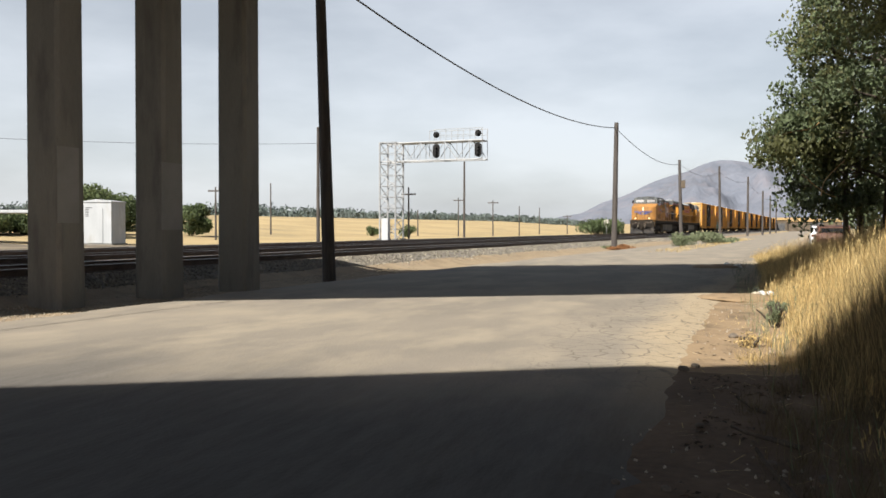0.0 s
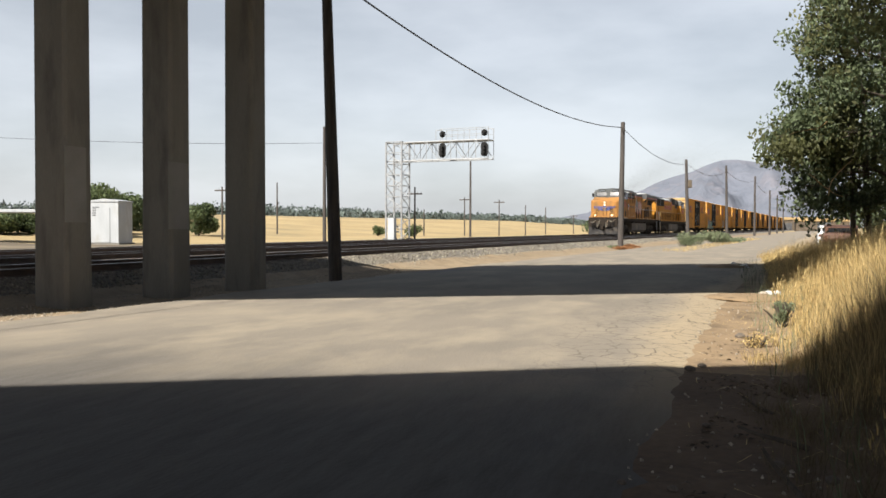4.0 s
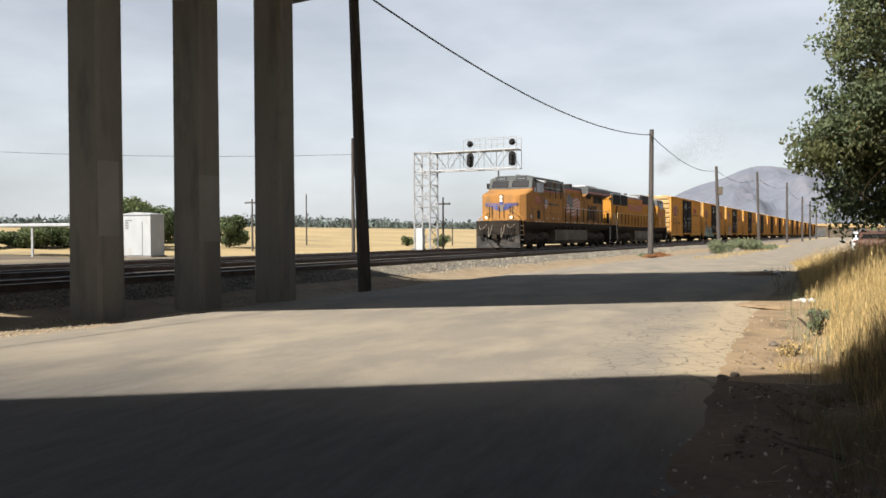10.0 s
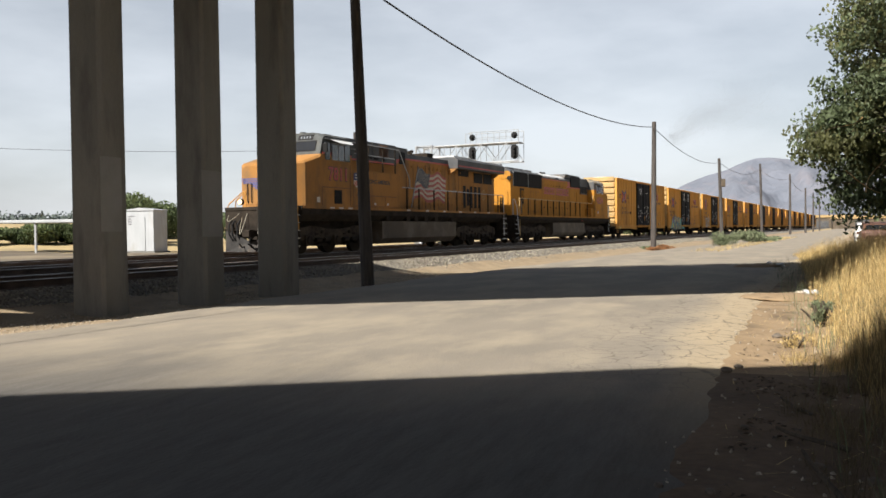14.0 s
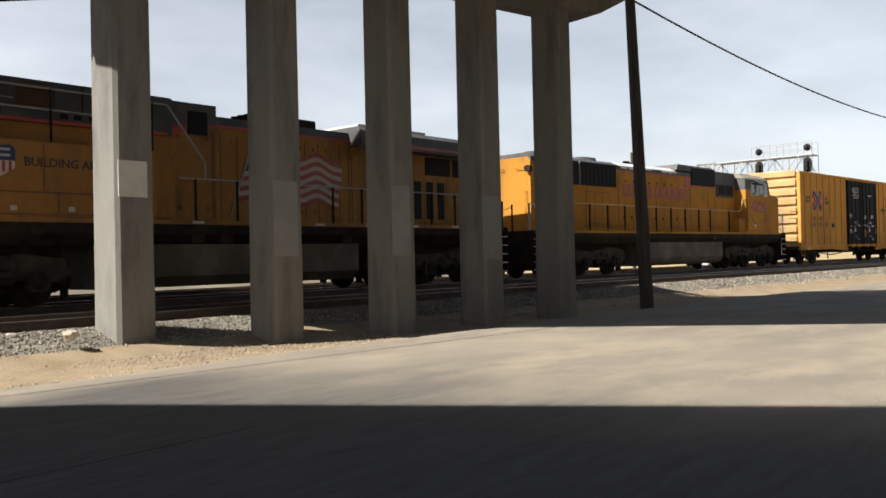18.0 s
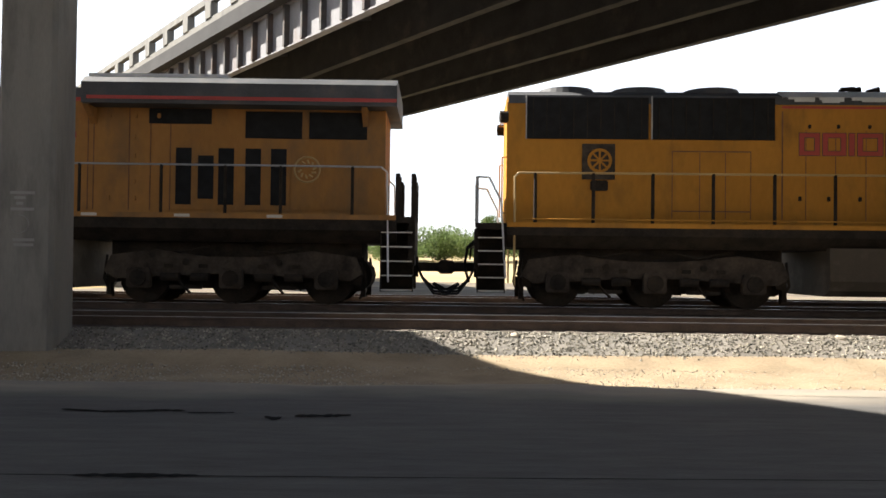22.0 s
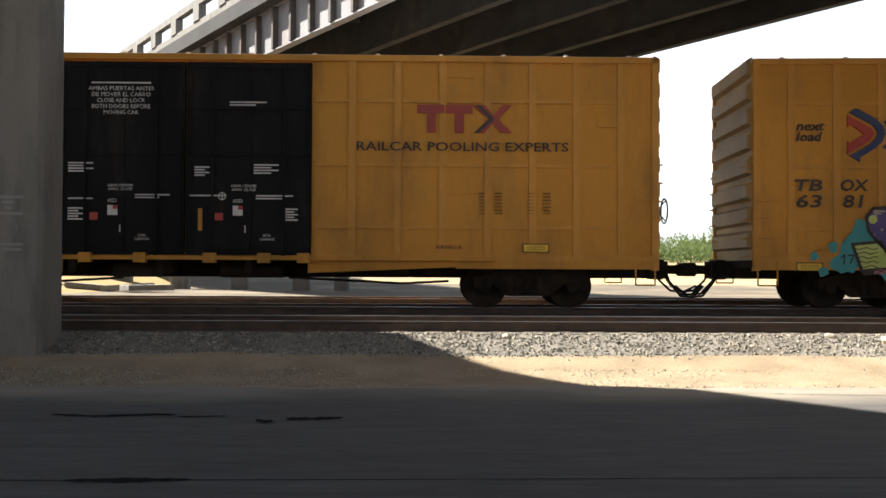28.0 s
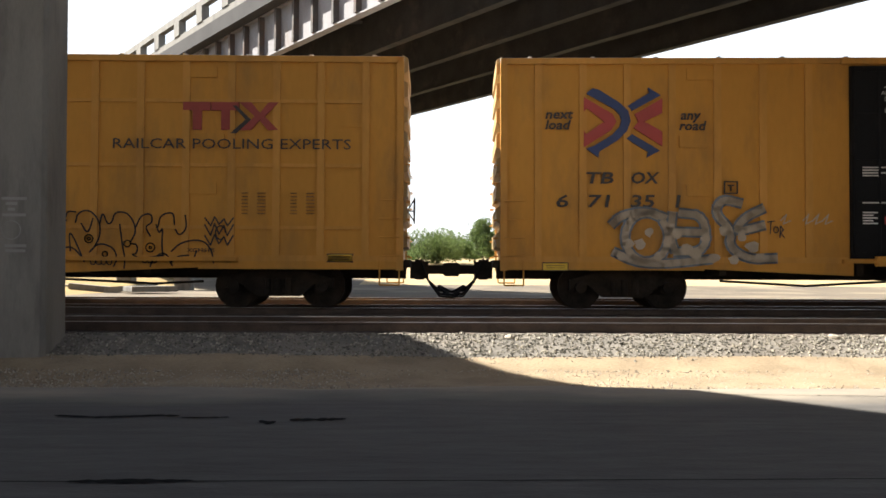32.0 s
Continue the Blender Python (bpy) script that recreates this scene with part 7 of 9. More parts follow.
ring = lambda u, v, r, n=18: [(u + r * math.cos(2 * math.pi * i / n), v + r * math.sin(2 * math.pi * i / n)) for i in range(n)]
LIME = ([(1.4, 2.42), (2.0, 2.35), (2.65, 2.3), (3.0, 3.0), (3.6, 3.05), (4.0, 3.3), (4.0, 3.9), (3.5, 3.65), (2.9, 3.5), (1.8, 3.6)],
        [(3.92, 0.82), (5.0, 0.8), (5.05, 1.5), (5.2, 2.4), (4.75, 2.15), (4.5, 2.7), (4.25, 2.0), (3.95, 1.5)],
        [(6.75, 1.5), (7.3, 1.1), (7.9, 1.08), (8.0, 2.2), (7.35, 2.2), (6.8, 1.8)],
        [(5.75, 2.7), (6.4, 2.6), (6.75, 3.15), (7.3, 3.3), (7.0, 3.6), (6.3, 3.9), (5.75, 3.92)],
        [(9.55, 1.5), (10.0, 1.1), (10.6, 1.12), (10.7, 2.4), (10.1, 2.55), (9.6, 2.2)],
        [(8.75, 3.5), (9.0, 2.65), (9.5, 2.6), (9.6, 3.3), (9.4, 3.85), (9.0, 3.75)], ring(12.05, 3.3, 0.72))
VIOLET = ([(2.0, 1.2), (2.3, 0.82), (2.8, 0.76), (3.3, 0.85), (3.5, 1.1), (3.6, 2.65), (3.0, 2.8), (2.5, 2.3), (2.1, 1.8)],
          [(4.1, 3.1), (4.6, 2.62), (5.6, 2.58), (5.6, 3.3), (5.2, 3.7), (4.3, 3.82)],
          [(5.5, 1.0), (6.65, 0.98), (6.75, 1.5), (6.6, 2.4), (6.3, 2.62), (5.85, 2.3), (5.6, 1.6)],
          [(8.7, 1.2), (9.5, 1.25), (9.55, 1.9), (9.9, 2.6), (9.2, 2.65), (8.8, 2.3)],
          [(9.9, 2.9), (10.6, 2.78), (11.3, 3.2), (11.9, 3.9), (11.3, 3.92), (10.75, 3.45), (10.2, 3.3)], ring(7.95, 3.27, 0.64))
for shapes, bm in ((LIME, fill), (VIOLET, shade)):
    for i, sh in enumerate(shapes):
        patch(bm, sh, 0.0065 + 0.0001 * i + (0.0008 if bm is shade else 0.0))
        patch(out, sh, 0.002 + 0.0001 * i + (0.0008 if bm is shade else 0.0), 0.3, 0.1)
        stroke(out, [(u + 0.16, v + 0.06) for u, v in sh + sh[:1]], 0.13, 0.0042)
        stroke(ink, sh + sh[:1], 0.065, 0.012)
for k in range(5):
    # wavy lines, rings, hatching and stripes inside the letters
    stroke(ink, [(1.55 + 0.16 * j, 2.6 + 0.2 * k + 0.05 * math.sin(1.7 * j + k)) for j in range(7)], 0.018, 0.011)
    stroke(ink, [(3.15 + 0.17 * k, 3.15 + 0.03 * k), (3.2 + 0.17 * k, 3.55 + 0.05 * k)], 0.018, 0.011)
    stroke(ink, [(4.9 - (0.2 + 0.17 * k) * math.sin(q), 0.85 + (0.2 + 0.17 * k) * math.cos(q)) for q in (0.1, 0.4, 0.8, 1.2)], 0.018, 0.011)
    stroke(ink, [(6.85 + 0.22 * k, 1.5 - 0.05 * k), (7.0 + 0.2 * k, 2.1)], 0.016, 0.011)
    stroke(ink, [(6.85, 1.5 + 0.14 * k), (7.9, 1.2 + 0.2 * k)], 0.016, 0.011)
    stroke(ink, [(11.5 + 0.25 * k, 2.85 + 0.06 * abs(k - 2)), (11.75 + 0.2 * k, 3.8 - 0.05 * abs(k - 2))], 0.02, 0.011)
    stroke(pale, [(5.65 + 0.14 * k, 1.9 - 0.06 * k), (5.95 + 0.12 * k, 1.45 - 0.04 * k), (6.25 + 0.1 * k, 1.12)], 0.024, 0.01)
    stroke(ink, [(9.65 + 0.2 * k, 1.5 - 0.05 * k), (9.7 + 0.2 * k, 2.3)], 0.016, 0.011)
for u, v, r in ((2.3, 1.3, 0.2), (2.35, 2.0, 0.05), (2.7, 1.75, 0.06), (2.95, 2.3, 0.06), (3.2, 1.5, 0.05), (4.35, 3.1, 0.18), (4.9, 3.4, 0.05), (4.5, 3.5, 0.06), (7.6, 3.1, 0.06), (7.9, 2.85, 0.07), (8.2, 3.1, 0.1), (8.0, 3.6, 0.07), (7.7, 3.5, 0.05),
                (9.0, 1.5, 0.06), (9.2, 2.1, 0.05), (9.75, 2.45, 0.15), (11.2, 3.55, 0.07)):
    patch(pale if r < 0.12 else fill, ring(u, v, r, 10), 0.009)
for u, v, r in ((5.1, 3.0, 0.26), (5.1, 3.0, 0.13), (9.2, 2.95, 0.2), (12.05, 3.25, 0.16)):
    stroke(ink if r != 0.26 else pale, ring(u, v, r, 12) + ring(u, v, r, 12)[:1], 0.03, 0.011)
for u, v, r in ((5.95, 3.2, 0.13), (6.15, 3.25, 0.1), (6.0, 3.5, 0.15), (4.55, 2.3, 0.1)):
    patch(shade, ring(u, v, r, 10), 0.008)
for u, v, w in ((2.3, 0.9, 0.5), (4.1, 0.9, 0.6), (5.7, 1.05, 0.5), (7.3, 1.2, 0.4), (10.1, 1.2, 0.35), (5.2, 2.7, 0.3), (10.3, 2.95, 0.4), (6.5, 2.8, 0.12)):
    for q in range(3):
        stroke(pale, [(u + 0.05 * q, v + 0.1 * q), (u + w * (1 - 0.3 * q), v + 0.04 + 0.1 * q)], 0.035, 0.008)
for u, v, w, h in ((3.6, 1.75, 0.13, 0.3), (3.65, 2.2, 0.1, 0.2), (5.17, 1.5, 0.13, 0.25), (2.65, 3.62, 0.3, 0.13), (4.85, 3.65, 0.4, 0.14), (6.75, 2.7, 0.07, 0.3), (8.15, 1.75, 0.12, 0.2), (7.65, 2.36, 0.22, 0.06), (10.85, 1.8, 0.13, 0.25), (10.3, 3.25, 0.28, 0.11), (12.9, 3.2, 0.08, 0.28)):
    patch(tags, [(u - w, v - h), (u + w, v - h * 0.8), (u + w, v + h), (u - w, v + h * 0.8)], 0.012)
    stroke(ink, [(u - w, v - h), (u + w, v + h)], 0.016, 0.014)
    stroke(ink, [(u + w, v - h), (u - w, v + h)], 0.016, 0.014)
for u, v in ((0.9, 2.9), (11.2, 1.8)):
    stroke(ink, [(u, v + 0.1), (u + 0.15, v), (u + 0.12, v + 0.4)], 0.03, 0.012)
    stroke(ink, [(u + 0.3, v), (u + 0.55, v), (u + 0.4, v + 0.35)], 0.03, 0.012)
part("graffiti_shadow", out, "dark_ink", G)
part("graffiti_letters", fill, "lime", G, "pale green sprayed block shapes")
pieces("graffiti_purple", shade, "purple", G, "purple sprayed patches")
part("graffiti_outline", ink, "dark_ink", G)
part("graffiti_highlight", pale, "faded_white", G)
part("graffiti_pink", tags, "pink", G)


def arc(cx, cz, rx, rz, a0, a1, n=12):
    return [(cx + rx * math.cos(math.radians(a0 + (a1 - a0) * i / n)), cz + rz * math.sin(math.radians(a0 + (a1 - a0) * i / n))) for i in range(n + 1)]


# black scrawl: rounded letters with two faces, a long tail and a small tag
bm = B()


def scrawl(*uv, width=0.032):
    """A sprayed free-hand line, its corners rounded off; steps of 0.39 m."""
    pts = [(2.1 + 0.39 * u, 2.533 - 0.389 * v) for u, v in uv]
    for _ in range(2):
        cut = [pts[0]]
        for (xa, za), (xb, zb) in zip(pts[:-1], pts[1:]):
            cut += [(0.75 * xa + 0.25 * xb, 0.75 * za + 0.25 * zb), (0.25 * xa + 0.75 * xb, 0.25 * za + 0.75 * zb)]
        pts = cut + [pts[-1]]
    squiggle(bm, pts, width, YG)


scrawl((1.95, 1.9), (1.35, 1.75), (1.7, 1.0), (1.85, 1.9), (1.95, 1.4), (2.4, 1.45))
scrawl((2.4, 2.0), (2.5, 1.5), (3.1, 1.3), (3.65, 1.9), (3.7, 2.7), (3.4, 3.25))
scrawl((2.7, 2.05), (3.05, 2.65), (3.3, 1.8))
scrawl((3.65, 2.1), (3.8, 1.4), (4.05, 2.1), (4.3, 2.0), (4.45, 1.4), (5.2, 1.5), (5.6, 2.4), (5.25, 3.05))
scrawl((4.7, 2.1), (4.85, 3.2), (5.0, 3.9), (4.95, 4.4))
scrawl((5.3, 3.1), (5.65, 3.15), (5.6, 3.65), (5.3, 3.65), (5.8, 3.9), (7.0, 3.7))
scrawl((5.55, 2.2), (5.8, 1.6), (6.35, 1.5), (6.4, 2.0), (6.0, 2.2), (6.3, 2.7))
scrawl((6.7, 2.2), (6.8, 1.6), (7.5, 1.4), (7.55, 2.1))
scrawl((6.6, 2.1), (6.75, 2.6), (6.95, 2.2), (6.9, 3.0), (6.95, 3.75))
scrawl((7.6, 2.35), (7.8, 2.7), (8.2, 2.3), (8.1, 1.6))
scrawl((1.3, 4.25), (1.4, 3.5), (2.2, 3.2), (2.75, 3.8), (2.95, 4.2), (2.05, 2.2), (2.15, 3.5))
scrawl((3.15, 3.55), (3.6, 3.05), (4.4, 3.3), (4.6, 3.9), (4.4, 4.3))
scrawl((6.3, 4.3), (6.5, 3.8), (7.1, 3.5), (7.45, 4.25))
scrawl((7.4, 3.5), (7.9, 3.0), (9.0, 2.85), (9.5, 3.4), (9.6, 4.1))
scrawl((7.35, 4.1), (7.7, 3.75), (8.3, 3.7))
scrawl((8.7, 3.5), (8.55, 3.95))
for u, v, r in ((3.1, 2.85, 0.22), (3.1, 2.85, 0.08), (5.1, 3.1, 0.18), (6.3, 3.3, 0.24), (6.3, 3.3, 0.06), (3.95, 3.65, 0.14)):
    scrawl(*(ring(u, v, r, 10) + ring(u, v, r, 10)[:1]), width=0.026)
for u in (3.2, 3.5, 3.75, 4.05):
    scrawl((u, 3.8), (u, 4.2), (u + 0.26, 4.2), (u + 0.26, 3.8), (u, 3.82), width=0.022)
for u in (5.9, 6.15, 6.4):
    scrawl((u, 3.9), (u + 0.03, 4.1), (u + 0.22, 4.1), (u + 0.25, 3.88), width=0.022)
for z0, z1 in ((1.86, 1.7), (1.72, 1.5), (1.5, 1.3)):
    squiggle(bm, [(5.66, z0), (5.78, z1), (5.86, z0 + 0.02), (5.95, z1 + 0.03), (6.05, z0 - 0.02), (6.12, z1), (6.24, z0)], 0.03, YG)
squiggle(bm, arc(5.98, 1.56, 0.1, 0.14, 0, 300), 0.028, YG)
part("graffiti_tag", bm, "dark_ink", G, "black sprayed scrawl")
G = cars[2]
G["label"] = "yellow steel boxcar with faded white and blue graffiti"
STROKES = (arc(3.02, 1.5, 0.44, 0.5, 60, 400, 20), [(2.3, 1.75), (2.5, 1.95), (3.0, 2.05), (3.4, 1.9)], [(3.55, 2.0), (3.5, 1.5), (3.6, 1.2)], [(3.5, 1.62), (4.2, 1.6)], [(3.6, 1.2), (4.25, 1.22), (4.2, 1.95), (3.7, 2.0)],
           [(4.95, 2.2), (4.55, 2.3), (4.4, 2.0), (4.75, 1.65), (4.7, 1.3), (5.1, 1.05), (5.65, 1.08)], [(5.4, 2.1), (5.0, 1.9), (4.8, 1.6), (5.4, 1.75)], [(2.35, 1.2), (2.8, 0.98), (3.4, 0.95), (4.3, 1.05)])
rim, white, mist = B(), B(), B()
for st in STROKES:
    pts = [(E2 + x, z) for x, z in st]
    for _ in range(2 if len(st) < 15 else 0):
        cut = [pts[0]]
        for (xa, za), (xb, zb) in zip(pts[:-1], pts[1:]):
            cut += [(0.75 * xa + 0.25 * xb, 0.75 * za + 0.25 * zb), (0.25 * xa + 0.75 * xb, 0.25 * za + 0.75 * zb)]
        pts = cut + [pts[-1]]
    squiggle(rim, pts, 0.22, YG)
    squiggle(white, pts, 0.14, YG - 0.004)
for k in range(16):
    blob(mist, loop(rnd, E2 + 2.5 + 0.19 * k, 1.35 + 0.3 * rnd.uniform(-1, 1), 0.08 + 0.06 * rnd.random(), 0.1, 10, 0.3), YG - 0.006)
for x in (5.75, 6.2, 6.4, 6.6):
    squiggle(mist, [(E2 + x, 1.85), (E2 + x + 0.12, 1.98), (E2 + x + 0.05, 1.78), (E2 + x + 0.2, 1.85)], 0.025, YG)
part("graffiti_outline", rim, "faded_blue", G, "blue sprayed outline")
part("graffiti_letters", white, "faded_white", G, "chalky white sprayed letters")
tagged(part("graffiti_mist", mist, "faded_white", G), kind="stuff")
bm = B()
squiggle(bm, [(E2 + 5.48, 1.82), (E2 + 5.62, 1.84)], 0.025, YG - 0.008)
squiggle(bm, [(E2 + 5.55, 1.84), (E2 + 5.53, 1.58)], 0.025, YG - 0.008)
squiggle(bm, arc(E2 + 5.65, 1.66, 0.05, 0.06, 0, 360), 0.025, YG - 0.008)
squiggle(bm, [(E2 + 5.73, 1.5), (E2 + 5.74, 1.74), (E2 + 5.8, 1.66), (E2 + 5.74, 1.6), (E2 + 5.82, 1.5)], 0.025, YG - 0.008)
part("graffiti_tag", bm, "dark_ink", G)
for k, c in enumerate(cars):
    MOVING.append((c, 55.65 + 21.48 * k, 7.1))


# ---------------------------------------------------------------- poles and wires
def utility_pole(name, x, y, h, r, lean=(0, 0), arms=(), label="weathered brown timber utility pole", wires=()):
    z = ground_z(x, y) - 0.1
    p = thing(name, label, "utility pole", Matrix.Translation((x, y, z)), group="pole line")
    bm = B()
    n = 1
    for k in range(n):
        a, b = k / n, (k + 1) / n
        rod(bm, (lean[0] * a * h, lean[1] * a * h, a * h), (lean[0] * b * h, lean[1] * b * h, b * h), r * (1 - 0.3 * a), 12, r * (1 - 0.3 * b))
    part("pole", bm, "pole", p)
    for za, w in arms:
        bm = B()
        box(bm, -0.05, 0.05, -w, w, za * h - 0.06, za * h + 0.06)
        part("crossarm", bm, "pole", p)
        for yy in (-w * 0.85, -w * 0.4, w * 0.4, w * 0.85):
            part("insulator", rod(B(), (0, yy, za * h + 0.06), (0, yy, za * h + 0.2), 0.035, 8, 0.02), "galv", p)
    return p


LINE = [(20.55, 9.62, 8.6, 0.175, (-0.012, 0.028)), (56.7, 6.4, 8.3, 0.19, (0.002, -0.012)), (92.5, 3.6, 8.5, 0.2, (0.0, 0.03)), (129, -0.3, 10.3, 0.2, (0, 0.02)), (150, -4.6, 9.8, 0.2, (0, 0)),
        (172, -7.9, 8.4, 0.2, (0, 0)), (215, -11.5, 9.0, 0.2, (0, 0)), (260, -15.5, 9.0, 0.2, (0, 0))]
for i, (x, y, h, r, lean) in enumerate(LINE):
    pl = utility_pole("utility_pole", x, y, h, r, lean, label="dark leaning timber utility pole beside the road" if i == 0 else "weathered timber utility pole on the verge")
    if i == 2:
        part("transformer_box", bbox(B(), -0.25, 0.25, -0.35, 0.05, 5.6, 6.4, 0.05), "tank", pl)


def wire(a, b, sag, r=0.018, n=24):
    cu = bpy.data.curves.new("overhead_wire", "CURVE")
    cu.dimensions, cu.bevel_depth, cu.bevel_resolution = "3D", r, 1
    sp = cu.splines.new("POLY")
    sp.points.add(n)
    for i in range(n + 1):
        f = i / n
        p = Vector(a).lerp(Vector(b), f)
        sp.points[i].co = (p.x, p.y, p.z - 4 * sag * f * (1 - f), 1)
    cu.materials.append(M["wire"])
    return tagged(new("overhead_wire", cu), "thin dark overhead wire sagging between poles", "wire", group="overhead wires")


tops = [(20.5, 9.8, 7.85), (56.7, 6.35, 7.78), (92.5, 3.8, 7.9), (129, -0.1, 9.3), (150, -4.6, 9.0), (172, -7.9, 7.8), (215, -11.5, 8.6)]
for i, (a, b) in enumerate(zip(tops[:-1], tops[1:])):
    wire(a, b, (0.95, 0.8, 0.9, 0.7, 0.7, 0.9)[i], 0.026 if i == 0 else 0.022)
wire((20.5, 9.8, 7.85), (-18, 13.0, 7.3), 0.8)
for x, y, h, arm in ((59.1, 28.6, 8.7, 0), (82.9, 45.7, 5.6, 0), (62.9, 39.8, 4.5, 1), (71.3, 25.8, 4.7, 0), (73.5, 26.6, 4.5, 1), (102.6, 35.9, 3.4, 0), (105.3, 31.4, 5.0, 1), (93.5, 27.2, 8.6, 0), (107.7, 27.5, 4.7, 1),
                     (117.3, 26.2, 4.2, 0), (138, 27.5, 4.4, 0), (150, 25, 3.4, 1), (96, 70, 7.5, 0)):
    utility_pole("line_pole", x, y, h, 0.09 if h < 6 else 0.14, arms=((0.93, 0.7),) if arm else (), label="slim timber line pole beyond the tracks")
wire((59.1, 28.6, 7.6), (40, 55, 7.6), 0.4, 0.014)


# ---------------------------------------------------------------- signal gantry
def build_gantry():
    g = thing("signal_gantry", "galvanised lattice cantilever signal gantry with black signal heads", "signal gantry", pose(70.0, 26.9, 0.2, 0, 0, -6))
    w, H = 0.75, 8.4
    legs = [(-w, -w), (w, -w), (w, w), (-w, w)]
    for x, y in legs:
        part("leg", rod(B(), (x, y, 0), (x, y, H), 0.075, 6), "galv", g)
        part("footing", bbox(B(), x - 0.2, x + 0.2, y - 0.2, y + 0.2, -0.1, 0.18, 0.03), "concrete", g)
    n = 9
    for k in range(n):
        z0, z1 = H * k / n, H * (k + 1) / n
        for i in range(4):
            a, b = legs[i], legs[(i + 1) % 4]
            if k % 2:
                a, b = b, a
            part("tower_brace", rod(B(), (*a, z0), (*b, z1), 0.035, 5), "galv", g)
            part("tower_strut", rod(B(), (*legs[i], z1), (*legs[(i + 1) % 4], z1), 0.03, 5), "galv", g)
    L0 = 8.6
    z0, z1 = 6.75, 8.3
    for x in (-0.6, 0.6):
        for z in (z0, z1):
            part("chord", rod(B(), (x, w, z), (x, -L0, z), 0.06, 6), "galv", g)
        m = 7
        for k in range(m):
            ya, yb = -w - (L0 - w) * k / m, -w - (L0 - w) * (k + 1) / m
            za, zb = (z0, z1) if k % 2 else (z1, z0)
            part("arm_brace", rod(B(), (x, ya, za), (x, yb, zb), 0.03, 5), "galv", g)
            part("arm_post", rod(B(), (x, yb, z0), (x, yb, z1), 0.026, 5), "galv", g)
        part("walkway_rail", tube(B(), [(x, -4.3, z1 + 1.0), (x, -L0, z1 + 1.0), (x, -L0, z1)], 0.028, 5), "galv", g)
        part("walkway_rail", rod(B(), (x, -4.3, z1 + 0.5), (x, -L0, z1 + 0.5), 0.022, 5), "galv", g)
        for k in range(5):
            y = -4.3 - 1.07 * k
            part("rail_post", rod(B(), (x, y, z1), (x, y, z1 + 1.0), 0.026, 5), "galv", g)
    part("catwalk", box(B(), -0.6, 0.6, -L0, -w, z1 - 0.02, z1 + 0.03), "galv", g, "grating catwalk")
    part("ladder_cage", tube(B(), [(0.9, -3.2, z0 + 0.4), (0.9, -3.2, z1 + 1.1), (0.9, -3.8, z1 + 1.1), (0.9, -3.8, z0 + 0.4)], 0.03, 5), "galv", g)
    part("cabinet", bbox(B(), -1.3, -0.85, -0.3, 0.3, 0.0, 1.9, 0.05), "shed_metal", g, "pale equipment cabinet")
    for y in (-4.55, -8.3):
        for zc, hh, rr in ((z1 - 0.8, 0.6, 0.31), (z1 + 0.55, 0.3, 0.27)):
            bm = B()
            pts = [(y + rr * math.cos(a), zc + (hh - rr if math.sin(a) > 0 else rr - hh) * (hh > 0.4) + rr * math.sin(a)) for a in [2 * math.pi * i / 20 for i in range(20)]]
            prism_x(bm, pts, -0.78, -0.72)
            hd = part("signal_head", bm, "black", g, "black signal target")
            for dz in ((-0.28, 0, 0.28) if hh > 0.4 else (0,)):
                part("hood", rod(B(), (-0.78, y, zc + dz), (-1.02, y, zc + dz + 0.02), 0.12, 10), "black", hd)
    return g


build_gantry()


def build_shed():
    s = thing("equipment_shed", "small white sheet-metal railway equipment shed", "shed", pose(44.1, 35.7, 0.2, 0, 0, 8))
    part("wall_shell", bbox(B(), -0.8, 0.8, -0.95, 0.95, 0.12, 2.6, 0.02), "shed_metal", s)
    part("plinth", box(B(), -0.9, 0.9, -1.05, 1.05, -0.1, 0.12), "concrete", s)
    bm = B()
    prism_x(bm, [(-1.0, 2.6), (1.0, 2.6), (1.0, 2.66), (0, 2.78), (-1.0, 2.66)], -0.85, 0.85)
    part("roof", bm, "shed_metal", s)
    part("door", box(B(), -0.83, -0.8, -0.4, 0.5, 0.15, 2.2), "shed_metal", s)
    bm = B()
    for k in range(6):
        box(bm, -0.81, -0.795, 0.3, 0.75, 1.75 + 0.1 * k, 1.79 + 0.1 * k)
    part("notice", bm, "loco_grey", s, "faded notice lines")


build_shed()
sp = thing("open_shelter", "low open-sided shelter with a flat pale roof", "shelter", pose(43.6, 43.0, 0.2, 0, 0, 15))
part("roof", bbox(B(), -1.6, 1.6, -3.0, 3.0, 1.95, 2.15, 0.03), "shed_metal", sp)
for y in (-2.8, 0.0, 2.8):
    part("post", box(B(), -1.5, -1.38, y - 0.06, y + 0.06, -0.1, 2.0), "galv", sp)


# ---------------------------------------------------------------- vegetation
def leaf_cloud(bm, rnd, c, r, n, size, squash=(1, 1, 1), hollow=0.35):
    for _ in range(n):
        while True:
            v = Vector((rnd.uniform(-1, 1), rnd.uniform(-1, 1), rnd.uniform(-1, 1)))
            if hollow < v.length < 1:
                break
        p = Vector((c[0] + v.x * r * squash[0], c[1] + v.y * r * squash[1], c[2] + v.z * r * squash[2]))
        s = size * rnd.uniform(0.6, 1.4)
        q = Euler((rnd.uniform(0, 6.3), rnd.uniform(0, 6.3), rnd.uniform(0, 6.3))).to_matrix()
        pts = [q @ Vector(o) * s + p for o in ((-0.5, 0, 0), (-0.05, -0.3, 0.07), (0.6, 0, 0), (-0.05, 0.3, 0.07))]
        bm.faces.new([bm.verts.new(o) for o in pts])


